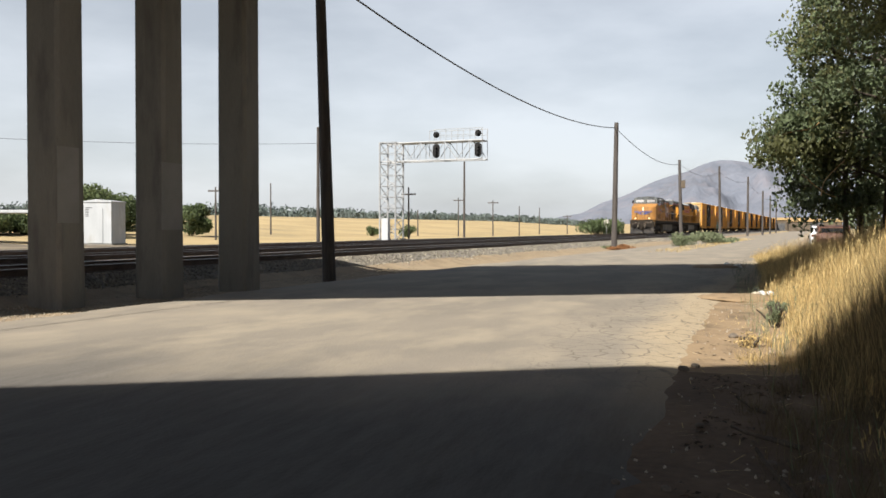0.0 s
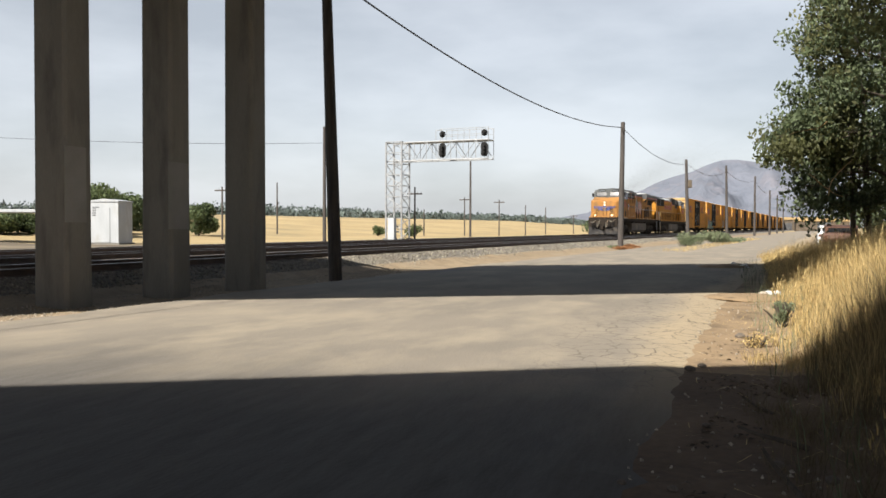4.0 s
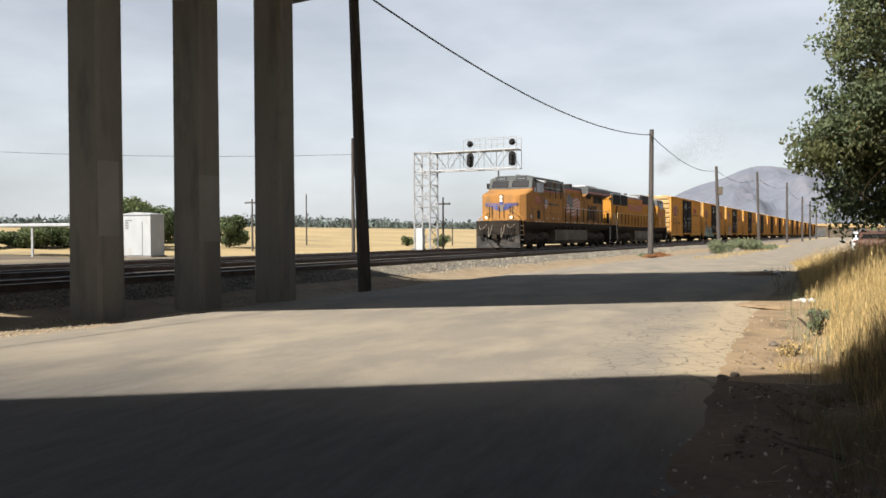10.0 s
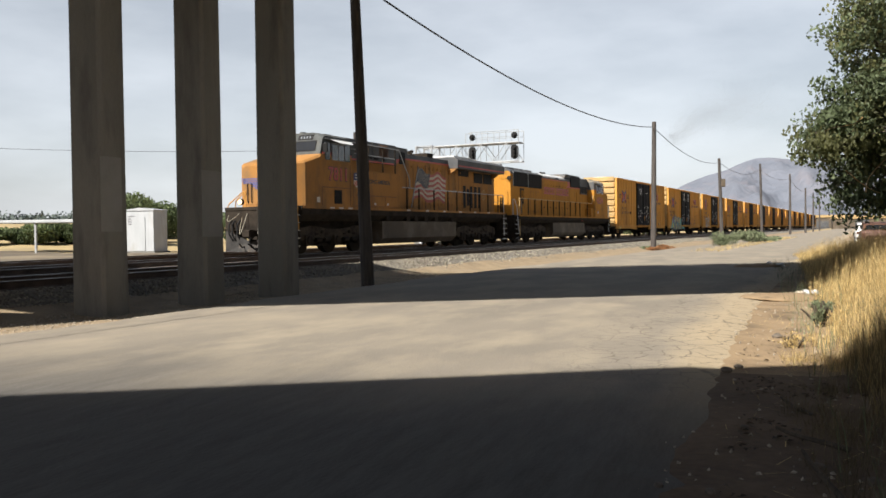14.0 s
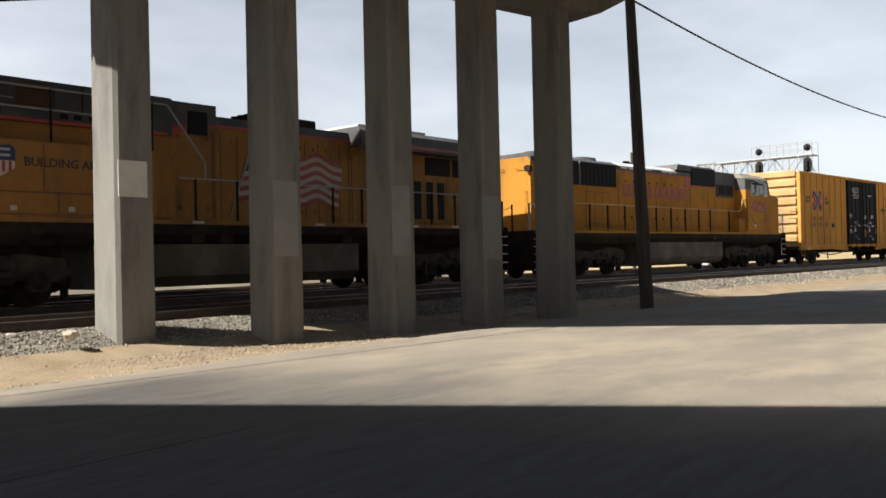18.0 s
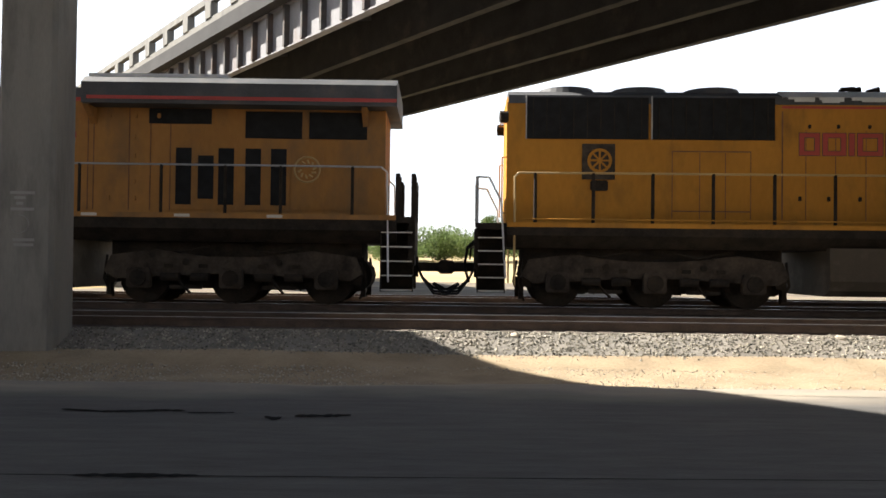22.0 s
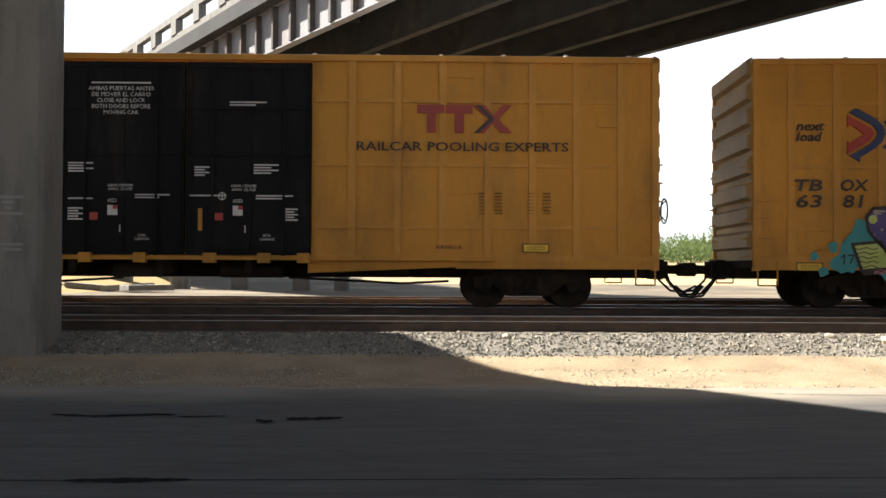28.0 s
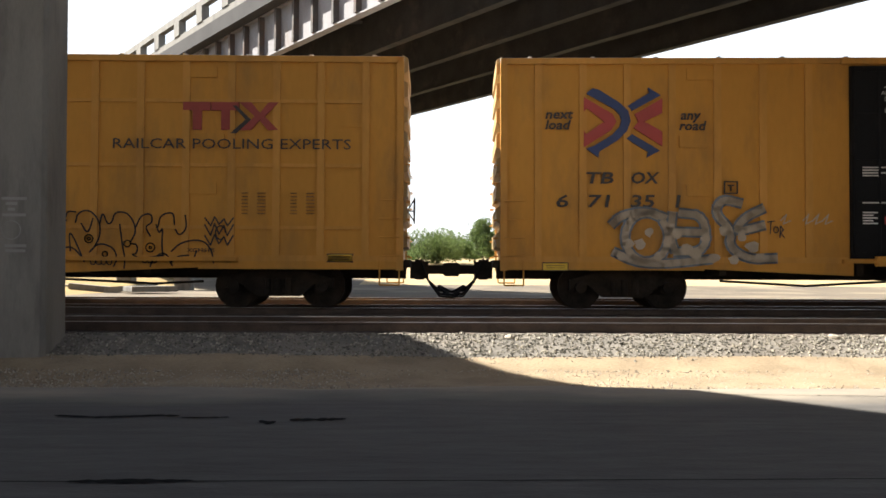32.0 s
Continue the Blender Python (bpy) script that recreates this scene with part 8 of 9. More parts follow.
def limb(bm, rnd, p, d, length, r, n=6, wander=0.25):
    pts = [Vector(p)]
    d = Vector(d).normalized()
    for k in range(n):
        d = (d + Vector((rnd.uniform(-1, 1), rnd.uniform(-1, 1), rnd.uniform(-0.6, 0.8))) * wander).normalized()
        q = pts[-1] + d * length / n
        rod(bm, pts[-1], q, r * (1 - k / n) + 0.01, 7, r * (1 - (k + 1) / n) + 0.01)
        pts.append(q)
    return pts


def big_tree(x, y, stems, clumps, label, seed, leaf=0.2, density=1.0, material="leaf"):
    rnd = random.Random(seed)
    t = thing("tree", label, "tree", Matrix.Translation((x, y, ground_z(x, y) - 0.1)))
    bm = B()
    tips = []
    for dx, dy, h, r in stems:
        tips += limb(bm, rnd, (dx, dy, 0), (dx * 0.15, dy * 0.15, 1), h, r, 8, 0.05)
    for c, r, k in clumps:
        base = min(tips, key=lambda q: (q - Vector(c)).length + 3 * max(0, q.z - c[2]))
        d = Vector(c) - base
        limb(bm, rnd, base, d, d.length, 0.07, 6, 0.12)
        for _ in range(3):
            limb(bm, rnd, base + d * rnd.uniform(0.5, 0.9), d + Vector((rnd.uniform(-1, 1), rnd.uniform(-1, 1), rnd.uniform(-1, 1))) * 1.2, r * 1.1, 0.025, 4, 0.3)
    part("trunk", bm, "bark", t, "dark grey-brown trunk and limbs")
    for i, (c, r, k) in enumerate(clumps):
        bm = B()
        for _ in range(int(9 * density)):
            v = Vector((rnd.gauss(0, 0.5), rnd.gauss(0, 0.5), rnd.gauss(0, 0.5)))
            leaf_cloud(bm, rnd, Vector(c) + v * r, r * rnd.uniform(0.5, 0.85), int((17.5 / max(leaf, 0.08)) * k), leaf, (1, 1, 0.85), 0.0)
        part("foliage", bm, "leaf_pale" if i % 4 == 3 else material, t)
    return t


# the tall tree at the verge, with foliage from the ground upwards
clumps = []
rt = random.Random(5)
for z, w, n in ((2.5, 2.3, 4), (3.2, 2.5, 8), (4.1, 2.0, 9), (5.0, 1.75, 8), (6.0, 1.6, 8), (7.0, 1.25, 7), (8.2, 1.1, 6), (9.4, 1.1, 5), (10.6, 0.9, 4), (11.6, 0.6, 3)):
    for k in range(n):
        a = 2 * math.pi * (k + rt.random() * 0.7) / n
        d = w * rt.uniform(0.3, 1.0)
        clumps.append(((d * math.cos(a), d * math.sin(a), z + rt.uniform(-0.4, 0.4)), rt.uniform(0.6, 0.95), 0.75))
for k in range(30):
    f = rt.random()
    clumps.append(((rt.uniform(-1.6, 0.6), 2.6 - 1.5 * f + rt.uniform(-0.25, 0.25), 3.55 + 1.9 * f * rt.random() - 0.35 * rt.random()), rt.uniform(0.4, 0.7), 0.55))
for k in range(16):
    clumps.append(((rt.uniform(-1.2, 1.0), rt.uniform(0.2, 1.7), rt.uniform(1.5, 3.2)), rt.uniform(0.5, 0.8), 0.6))
for k in range(14):
    clumps.append(((rt.uniform(-1.0, 1.0), rt.uniform(0.6, 1.9), rt.uniform(4.6, 8.5)), rt.uniform(0.5, 0.8), 0.55))
K = 1.2
clumps = [((c[0] * K, c[1] * K, (c[2] - 1.0) * K + 1.0), r * K, k) for c, r, k in clumps]
big_tree(28.5 * K, -3.7 * K - 0.45, ((0, 0, 13.5, 0.13), (0.5, 0.4, 12, 0.1), (-0.4, -0.6, 10.5, 0.09)), clumps, "tall leafy green tree with several dark stems on the verge", 5, 0.15, 0.62)
clumps = [((rt.uniform(-2.6, 2.6), rt.uniform(-2.6, 2.4), rt.uniform(1.7, 9.5)), rt.uniform(0.9, 1.3), 1.0) for k in range(52)]
big_tree(25.5, -6.5, ((0, 0, 10, 0.1), (0.5, 0.2, 9, 0.08)), clumps, "broad olive-green tree behind the verge grass", 6, 0.125, 0.6, "leaf_pale")
clumps = [((rt.uniform(-3.5, 3.5), rt.uniform(-3.5, 3.0), rt.uniform(1.6, 8.0)), rt.uniform(1.0, 1.5), 0.8) for k in range(30)]
big_tree(44.0, -10.0, ((0, 0, 9, 0.2),), clumps, "roadside tree in full dark-green leaf", 7, 0.28, 0.8)
clumps = [((rt.uniform(-4, 4), rt.uniform(-4, 4), rt.uniform(1.4, 7.0)), rt.uniform(1.2, 1.7), 0.7) for k in range(24)]
big_tree(66.0, -12.5, ((0, 0, 8, 0.2),), clumps, "roadside tree in dark-green leaf, farther along", 8, 0.36, 0.7)
# bare twigs at the tall tree's edge
for p, d, ln in (((31.6, -3.2, 4.9), (-1, 0.9, -0.6), 2.2), ((31.7, -4.0, 3.6), (-0.6, 0.9, -1.0), 2.1), ((31.9, -3.8, 2.4), (-0.5, 1, 0.1), 1.5)):
    tagged(part("dead_branch", tube(B(), limb(B(), rt, p, d, ln, 0.022, 7, 0.25), 0.016), "boxend"), "bare pale dead branch hanging from the tree", "branch", group="dead branches")


def bush(x, y, r, h, label, seed, material="weed", leaf=0.14, n=900):
    rnd = random.Random(seed)
    t = thing("bush", label, "bush", Matrix.Translation((x, y, ground_z(x, y) - 0.05)), group="bushes")
    bm = B()
    for _ in range(9):
        limb(bm, rnd, (0, 0, 0), (rnd.uniform(-1, 1), rnd.uniform(-1, 1), 1.2), h * 0.9, 0.02, 4, 0.25)
    part("stem", bm, "bark", t)
    bm = B()
    for _ in range(14):
        leaf_cloud(bm, rnd, (rnd.gauss(0, 0.4) * r, rnd.gauss(0, 0.4) * r, h * rnd.uniform(0.25, 0.75)), r * 0.45, n // 14, leaf, (1, 1, 0.65 * h / r if h < r else 0.9), 0.0)
    part("leaves", bm, material, t)
    return t


bush(64.3, 2.6, 0.85, 1.1, "grey-green roadside weed bush", 31, n=2600, leaf=0.1)
bush(75.5, 0.7, 1.5, 1.1, "wide grey-green roadside weed bush", 32, n=4200, leaf=0.11)
bush(81.0, -0.2, 1.4, 0.6, "low grey-green roadside weed bush", 33, n=1600, leaf=0.17)
bush(58.5, 6.6, 0.9, 0.3, "low dry weeds at the road edge", 34, n=700)
bush(55.7, 6.0, 0.8, 0.28, "low patch of orange-brown dead weeds at the foot of a pole", 44, "weed_red", 0.06, 1500)
bush(56.9, 5.8, 0.6, 0.42, "low patch of orange-brown dead weeds at the foot of a pole", 45, "weed_red", 0.06, 1300)
bush(98, 3.0, 1.8, 0.6, "low dry weeds at the road edge", 35, n=700, leaf=0.2)
bush(113, 14.8, 3.0, 2.6, "dark-green bush beyond the tracks", 36, "leaf_bush", 0.3, 2600)
bush(120, 14.2, 2.6, 2.2, "dark-green bush beyond the tracks", 37, "leaf_bush", 0.3, 2200)
bush(68, 45.5, 1.7, 3.3, "round dark-green bush beyond the tracks", 38, "leaf_bush", 0.24, 5200)
bush(92.0, 33.3, 1.05, 1.5, "small dark scrub bush in the dry grass", 39, "leaf_bush", 0.16, 1500)
bush(93.0, 38.2, 0.85, 1.3, "small dark scrub bush in the dry grass", 40, "leaf_bush", 0.16, 1300)
bush(12.6, -0.75, 0.15, 0.4, "small grey-green weed at the foot of the bank", 41, "weed", 0.028, 1500)
bush(10.4, -0.35, 0.18, 0.22, "tuft of dry weeds on the verge", 42, "straw", 0.025, 500)
for i, (x, y, r, h) in enumerate(((57, 48, 3.0, 4.5), (61, 51, 3.2, 4.2), (70, 55, 3.0, 3.6), (52, 53, 2.6, 1.7), (48, 54.5, 2.6, 1.5), (55, 52, 2.4, 1.8))):
    bush(x, y, r, h, "leafy green tree behind the shed", 50 + i, "leaf_bush", 0.24, 9000)


for i, (x, r, h) in enumerate(((7.9, 2.3, 5.9), (4.9, 1.8, 4.6), (0.6, 2.4, 3.2), (-3.5, 2.2, 3.0), (12.5, 2.2, 3.6))):
    bush(x, 75.0, r, h, "rounded leafy green tree beyond the railway", 60 + i, "leaf_thicket", 0.16, 9000)


def tree_line(name, label, pts, material, seed, leaf, n):
    rnd = random.Random(seed)
    bm = B()
    for x, y, w, h in pts:
        z = ground_z(x, y) - 0.3
        for _ in range(n):
            a, d = rnd.uniform(0, 6.28), w * math.sqrt(rnd.random())
            hh = h * (1 - 0.5 * (d / w) ** 2) * rnd.uniform(0.05, 1.0)
            leaf_cloud(bm, rnd, (x + d * math.cos(a), y + d * math.sin(a), z + hh), 0.22 * h, 4, leaf, (1.3, 1.3, 0.6), 0.0)
    tagged(part(name, bm, material), label, "trees", kind="stuff")


rl = random.Random(77)
pts = []
for k in range(190):
    a = radians(9 + 63 * k / 189)
    d = 330 - 130 * max(0, k - 95) / 95 + rl.uniform(-12, 12)
    pts.append((d * math.cos(a), d * math.sin(a), rl.uniform(5, 9), (2.1 + 3.6 * min(1.0, k / 60) ** 1.3) * rl.uniform(0.75, 1.25) * d / 330 + (1.6 if 0 < k % 31 < 4 and k > 40 else 0)))
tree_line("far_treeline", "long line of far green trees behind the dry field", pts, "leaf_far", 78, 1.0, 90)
pts = []
for k in range(34):
    x = -34 + 2.6 * k
    pts.append((x, 88 + rl.uniform(-6, 6) - 0.15 * x, rl.uniform(2.5, 4.5), rl.uniform(1.9, 3.0) + (2.4 if k % 7 == 3 else 0)))
tree_line("green_thicket", "sunlit green thicket of trees beyond the railway", pts, "leaf_thicket", 79, 0.24, 620)


def build_grass():
    rnd = random.Random(9)
    def blade(bm, x, y, z, h, w, bend, ang):
        dx, dy = math.cos(ang) * bend, math.sin(ang) * bend
        px, py = -math.sin(ang) * w, math.cos(ang) * w
        a = [bm.verts.new((x - px, y - py, z)), bm.verts.new((x + px, y + py, z))]
        b = [bm.verts.new((x + dx * 0.35 - px * 0.7, y + dy * 0.35 - py * 0.7, z + h * 0.55)), bm.verts.new((x + dx * 0.35 + px * 0.7, y + dy * 0.35 + py * 0.7, z + h * 0.55))]
        c = bm.verts.new((x + dx, y + dy, z + h))
        bm.faces.new((a[0], a[1], b[1], b[0]))
        bm.faces.new((b[0], b[1], c))
    bm, brown = B(), B()
    for k in range(70000):
        s = 4.6 + 38 * rnd.random() ** 1.7
        e = rnd.random()
        edge = -0.75 - 0.08 * max(0.0, 8.5 - s) - 0.10 * max(0, s - 8) * 0.25 + 0.45 * noise.noise(Vector((s * 0.9, 5, 0))) + 0.2 * noise.noise(Vector((s * 2.7, 8, 0)))
        o = edge - 6.0 * e ** 1.25
        y = o
        z = ground_z(s, y)
        k2 = min(1.0, 0.28 + (edge - o) / 1.5)
        h = (0.3 + 0.75 * rnd.random() ** 1.6) * k2 * (0.8 + 0.3 * noise.noise(Vector((s * 0.5, y * 0.5, 2))))
        if s < 10.0 and y < -1.2:
            h *= 1.0 + 0.45 * min(1.0, (-1.2 - y) / 0.6)
        if s < 8.5 and rnd.random() < 0.35:
            continue
        # below x 8.6 most blades get the tone darkened for bridge shade
        into = brown if rnd.random() < (0.6 if s < 8.6 else 0.06) else bm
        blade(into, s, y, z - 0.03, h, 0.0009 + 0.00013 * s, rnd.uniform(0.05, 0.6) * h * 1.2, rnd.uniform(0, 6.28))
        if rnd.random() < 0.16:
            xx, yy, hh = s + rnd.uniform(-0.03, 0.03), y + rnd.uniform(-0.03, 0.03), h * rnd.uniform(1.0, 1.25)
            blade(bm, xx, yy, z, hh, 0.0018, 0.06, rnd.uniform(0, 6.28))
            for q in range(3):
                blade(bm, xx, yy, z + hh * (0.8 + 0.06 * q), 0.06, 0.004, 0.03, rnd.uniform(0, 6.28))
    # a taller clump, mostly in the shade-darkened brown, where the bank comes close
    for k in range(5200):
        s = 6.3 + 3.2 * rnd.random()
        y = -0.72 - 1.5 * rnd.random() ** 0.9 + 0.12 * noise.noise(Vector((s * 1.5, 2, 0)))
        h = min(1.1, 0.3 + 1.15 * (-0.72 - y)) * rnd.uniform(0.55, 1.05)
        blade(brown if rnd.random() < 0.7 else bm, s, y, ground_z(s, y) - 0.03, h, 0.0022, rnd.uniform(0.1, 0.6) * h, rnd.uniform(0, 6.28))
    tagged(part("dead_weeds", brown, "shaded_weed"), "weeds and stalks among the roadside grass, browned for shade", "weeds", kind="stuff")
    # low tangled tufts on the near verge
    low = B()
    for k in range(1100):
        s = 4.0 + 5.5 * rnd.random()
        y = -0.2 - 1.5 * rnd.random() ** 0.8
        if noise.noise(Vector((s * 1.4, y * 1.4, 4))) < -0.12 + 0.25 * max(0.0, y + 0.6):
            continue
        # tufts this side of x 8.4 take the same shade tone
        tuft = bm if s > 8.4 else low
        z, hh = ground_z(s, y), rnd.uniform(0.06, 0.24) * (1 + 0.5 * max(0.0, -0.6 - y))
        for q in range(16):
            blade(tuft, s + rnd.gauss(0, 0.045), y + rnd.gauss(0, 0.045), z - 0.02, hh * rnd.uniform(0.5, 1.1), 0.0017, hh * rnd.uniform(0.3, 1.1), rnd.uniform(0, 6.28))
    tagged(part("low_weeds", low, "shaded_weed"), "low tangled weeds on the near verge, browned for shade", "weeds", kind="stuff")
    tagged(part("dry_grass", bm, "straw"), "tall dry golden grass on the roadside bank", "grass", kind="stuff")
    bm = B()
    for k in range(5000):
        s = 3.4 + 30 * rnd.random() ** 1.3
        y = -0.4 - 5 * rnd.random()
        blade(bm, s, y, ground_z(s, y) - 0.02, rnd.uniform(0.08, 0.35), 0.004, 0.1, rnd.uniform(0, 6.28))
    tagged(part("green_weeds", bm, "weed"), "sparse grey-green weeds among the dry grass", "grass", kind="stuff")
    # dead leaves and broken twigs on the dirt
    bm = B()
    for k in range(5200):
        s = 2.4 + 8.5 * rnd.random() ** 1.2
        y = 0.2 - 2.3 * rnd.random()
        if s > 8.2 and rnd.random() < 0.85:
            continue
        if noise.noise(Vector((s * 1.1, y * 1.1, 6))) < -0.05 - 0.3 * min(0.0, y):
            continue
        z, a, q = ground_z(s, y) + 0.008, rnd.uniform(0, 6.28), rnd.uniform(0.012, 0.035)
        ca, sa, up = math.cos(a) * q, math.sin(a) * q, rnd.uniform(0.0, 0.02)
        bm.faces.new([bm.verts.new(p) for p in ((s - ca, y - sa, z), (s + sa * 0.5, y - ca * 0.5, z + up), (s + ca, y + sa, z + 0.004), (s - sa * 0.5, y + ca * 0.5, z + up))])
    tagged(part("leaf_litter", bm, "litter"), "dead brown leaves scattered on the dirt verge", "litter", kind="stuff")
    for x, y, a, ln, r in ((3.3, -0.75, 0.7, 0.6, 0.016), (3.0, -0.35, 2.4, 0.4, 0.012), (4.4, -0.4, 0.2, 0.5, 0.01), (5.6, -0.5, 1.2, 0.45, 0.01), (3.7, 0.1, 2.9, 0.35, 0.009), (6.6, -0.35, 0.5, 0.4, 0.008)):
        bm = B()
        limb(bm, rnd, (0, 0, 0), (math.cos(a), math.sin(a), 0.1), ln, r, 5, 0.16)
        tw = part("twig", bm, "bark")
        tw.matrix_basis = Matrix.Translation((x, y, ground_z(x, y) + r))
        tagged(tw, "broken dry twig lying on the dirt", "twig", group="twigs")
    bm = B()
    for k in range(900):
        s = 2.6 + 12 * rnd.random()
        y = 0.3 - 2.6 * rnd.random() ** 0.8
        z = ground_z(s, y) + 0.012
        a, ln = rnd.uniform(0, 6.28), rnd.uniform(0.04, 0.18)
        dx, dy = math.cos(a) * ln, math.sin(a) * ln
        px, py = -math.sin(a) * 0.002, math.cos(a) * 0.002
        bm.faces.new([bm.verts.new(p) for p in ((s - px, y - py, z), (s + dx - px, y + dy - py, z + 0.025), (s + dx + px, y + dy + py, z + 0.025), (s + px, y + py, z))])
    tagged(part("straw_litter", bm, "straw"), "fallen dry straw scattered on the dirt verge", "litter", kind="stuff")
    bm = B()
    for k in range(2600):
        s = 48 + 62 * rnd.random()
        y = 5.8 - 0.1 * (s - 15) + rnd.uniform(-0.6, 1.2)
        blade(bm, s, y, ground_z(s, y) - 0.02, rnd.uniform(0.06, 0.25), 0.012, 0.08, rnd.uniform(0, 6.28))
    tagged(part("verge_tufts", bm, "straw"), "thin dry grass tufts along the far road edge", "grass", kind="stuff")


build_grass()


# ---------------------------------------------------------------- stones, ties, cracks
def pebble(bm, rnd, x, y, z, r):
    q = Euler((rnd.uniform(0, 6.3), rnd.uniform(0, 6.3), rnd.uniform(0, 6.3))).to_matrix()
    sx, sy, sz = rnd.uniform(0.7, 1.3), rnd.uniform(0.7, 1.3), rnd.uniform(0.5, 0.9)
    vs = [bm.verts.new(q @ Vector((a * sx, b * sy, c * sz)) * r + Vector((x, y, z))) for a, b, c in ((1, 0, 0), (-1, 0.1, 0), (0.1, 1, 0), (0, -1, 0.1), (0, 0, 1), (0.1, 0, -1))]
    for f in ((0, 2, 4), (2, 1, 4), (1, 3, 4), (3, 0, 4), (2, 0, 5), (1, 2, 5), (3, 1, 5), (0, 3, 5)):
        bm.faces.new([vs[i] for i in f])


def shoulder_z(o):
    return 0.03 + 0.305 * (o + 7.25) / 0.9 if o < -6.35 else 0.335


def build_stones():
    rnd = random.Random(12)
    bm = B()
    for k in range(30000):
        s = -13 + 42 * rnd.random() ** 1.1
        o = -6.0 - 1.4 * rnd.random() if k % 6 else -7.3 - 0.9 * rnd.random() ** 2
        p = on_line(s, o)
        pebble(bm, rnd, p.x, p.y, (shoulder_z(o) if o > -7.3 else rise(o, s)) + 0.004, rnd.uniform(0.012, 0.03) * (0.5 if o < -7.3 else 1.0) * (1.6 if rnd.random() < 0.03 else 1))
    for k in range(4500):
        s = 29 + 60 * rnd.random()
        o = -7.4 + 1.4 * rnd.random()
        p = on_line(s, o)
        pebble(bm, rnd, p.x, p.y, shoulder_z(o) + 0.01, rnd.uniform(0.025, 0.055))
    tagged(part("ballast_stones", bm, "stone"), "loose grey crushed ballast stones on the track shoulder", "stones", kind="stuff")
    bm = B()
    for k in range(13000):
        s = -13 + 40 * rnd.random()
        o = -9.6 + 2.3 * rnd.random() ** 0.7
        p = on_line(s, o)
        pebble(bm, rnd, p.x, p.y, rise(o, s) + 0.004, rnd.uniform(0.006, 0.019))
    for k in range(500):
        s, y = 2.5 + 14 * rnd.random(), 1.1 - 2.2 * rnd.random()
        pebble(bm, rnd, s, y, ground_z(s, y) + 0.004, rnd.uniform(0.006, 0.02))
    tagged(part("gravel", bm, "pale_stone"), "pale loose gravel on the dirt shoulder", "gravel", kind="stuff")
    for x, y, r in ((4.55, 0.24, 0.03), (4.58, 0.5, 0.028), (8.45, 0.3, 0.05), (8.7, 0.2, 0.04), (6.1, 0.1, 0.03), (11.2, -0.2, 0.06), (5.2, -0.3, 0.035), (4.9, -0.55, 0.04), (6.06, 12.9, 0.09), (6.6, 12.2, 0.12), (7.6, 13.1, 0.08), (1.2, 12.9, 0.07)):
        bm = B()
        bmesh.ops.create_icosphere(bm, subdivisions=2, radius=r)
        for v in bm.verts:
            v.co *= 1 + 0.35 * noise.noise(v.co * 14 + Vector((x, y, 0)))
            v.co.z *= 0.65
        ob = part("rock", bm, "dark_rock" if y < 5 else "pale_stone")
        ob.matrix_basis = Matrix.Translation((x, y, (ground_z(x, y) if y < 12 else 0.3) + r * 0.35))
        tagged(ob, "small pale rock lying on the ground", "rock", group="rocks")


build_stones()


def build_spoil():
    rnd = random.Random(61)
    for x, y, r in ((30.2, 0.1, 0.8), (31.4, -0.3, 0.6), (17.2, -0.35, 0.7)):
        bm = B()
        bmesh.ops.create_uvsphere(bm, u_segments=20, v_segments=10, radius=r)
        for v in bm.verts:
            v.co *= 1 + 0.3 * noise.noise(v.co * 3 + Vector((x, y, 0)))
            v.co.z *= 0.16
        ob = smooth(part("dirt_mound", bm, "verge_dirt"))
        ob.matrix_basis = Matrix.Translation((x, y, ground_z(x, y)))
        tagged(ob, "low heap of reddish-brown dirt at the road edge", "dirt mound", group="dirt mounds")
    for k in range(9):
        x, y = 30.6 + rnd.uniform(-0.9, 1.3), -0.5 + rnd.uniform(-0.5, 0.5)
        if k > 5:
            x, y = 17.6 + rnd.uniform(-0.4, 0.5), -0.85 + rnd.uniform(-0.15, 0.15)
        bm = B()
        bmesh.ops.create_icosphere(bm, subdivisions=2, radius=rnd.uniform(0.07, 0.14))
        for v in bm.verts:
            v.co *= 1 + 0.5 * noise.noise(v.co * 11 + Vector((k, 0, 0)))
            v.co.z *= 0.7
        ob = part("rubbish", bm, "white_metal" if k % 3 else "pale_stone")
        ob.matrix_basis = Matrix.Translation((x, y, ground_z(x, y) + 0.07))
        tagged(ob, "crumpled pale scrap of rubbish on the dirt", "rubbish", group="rubbish")


build_spoil()


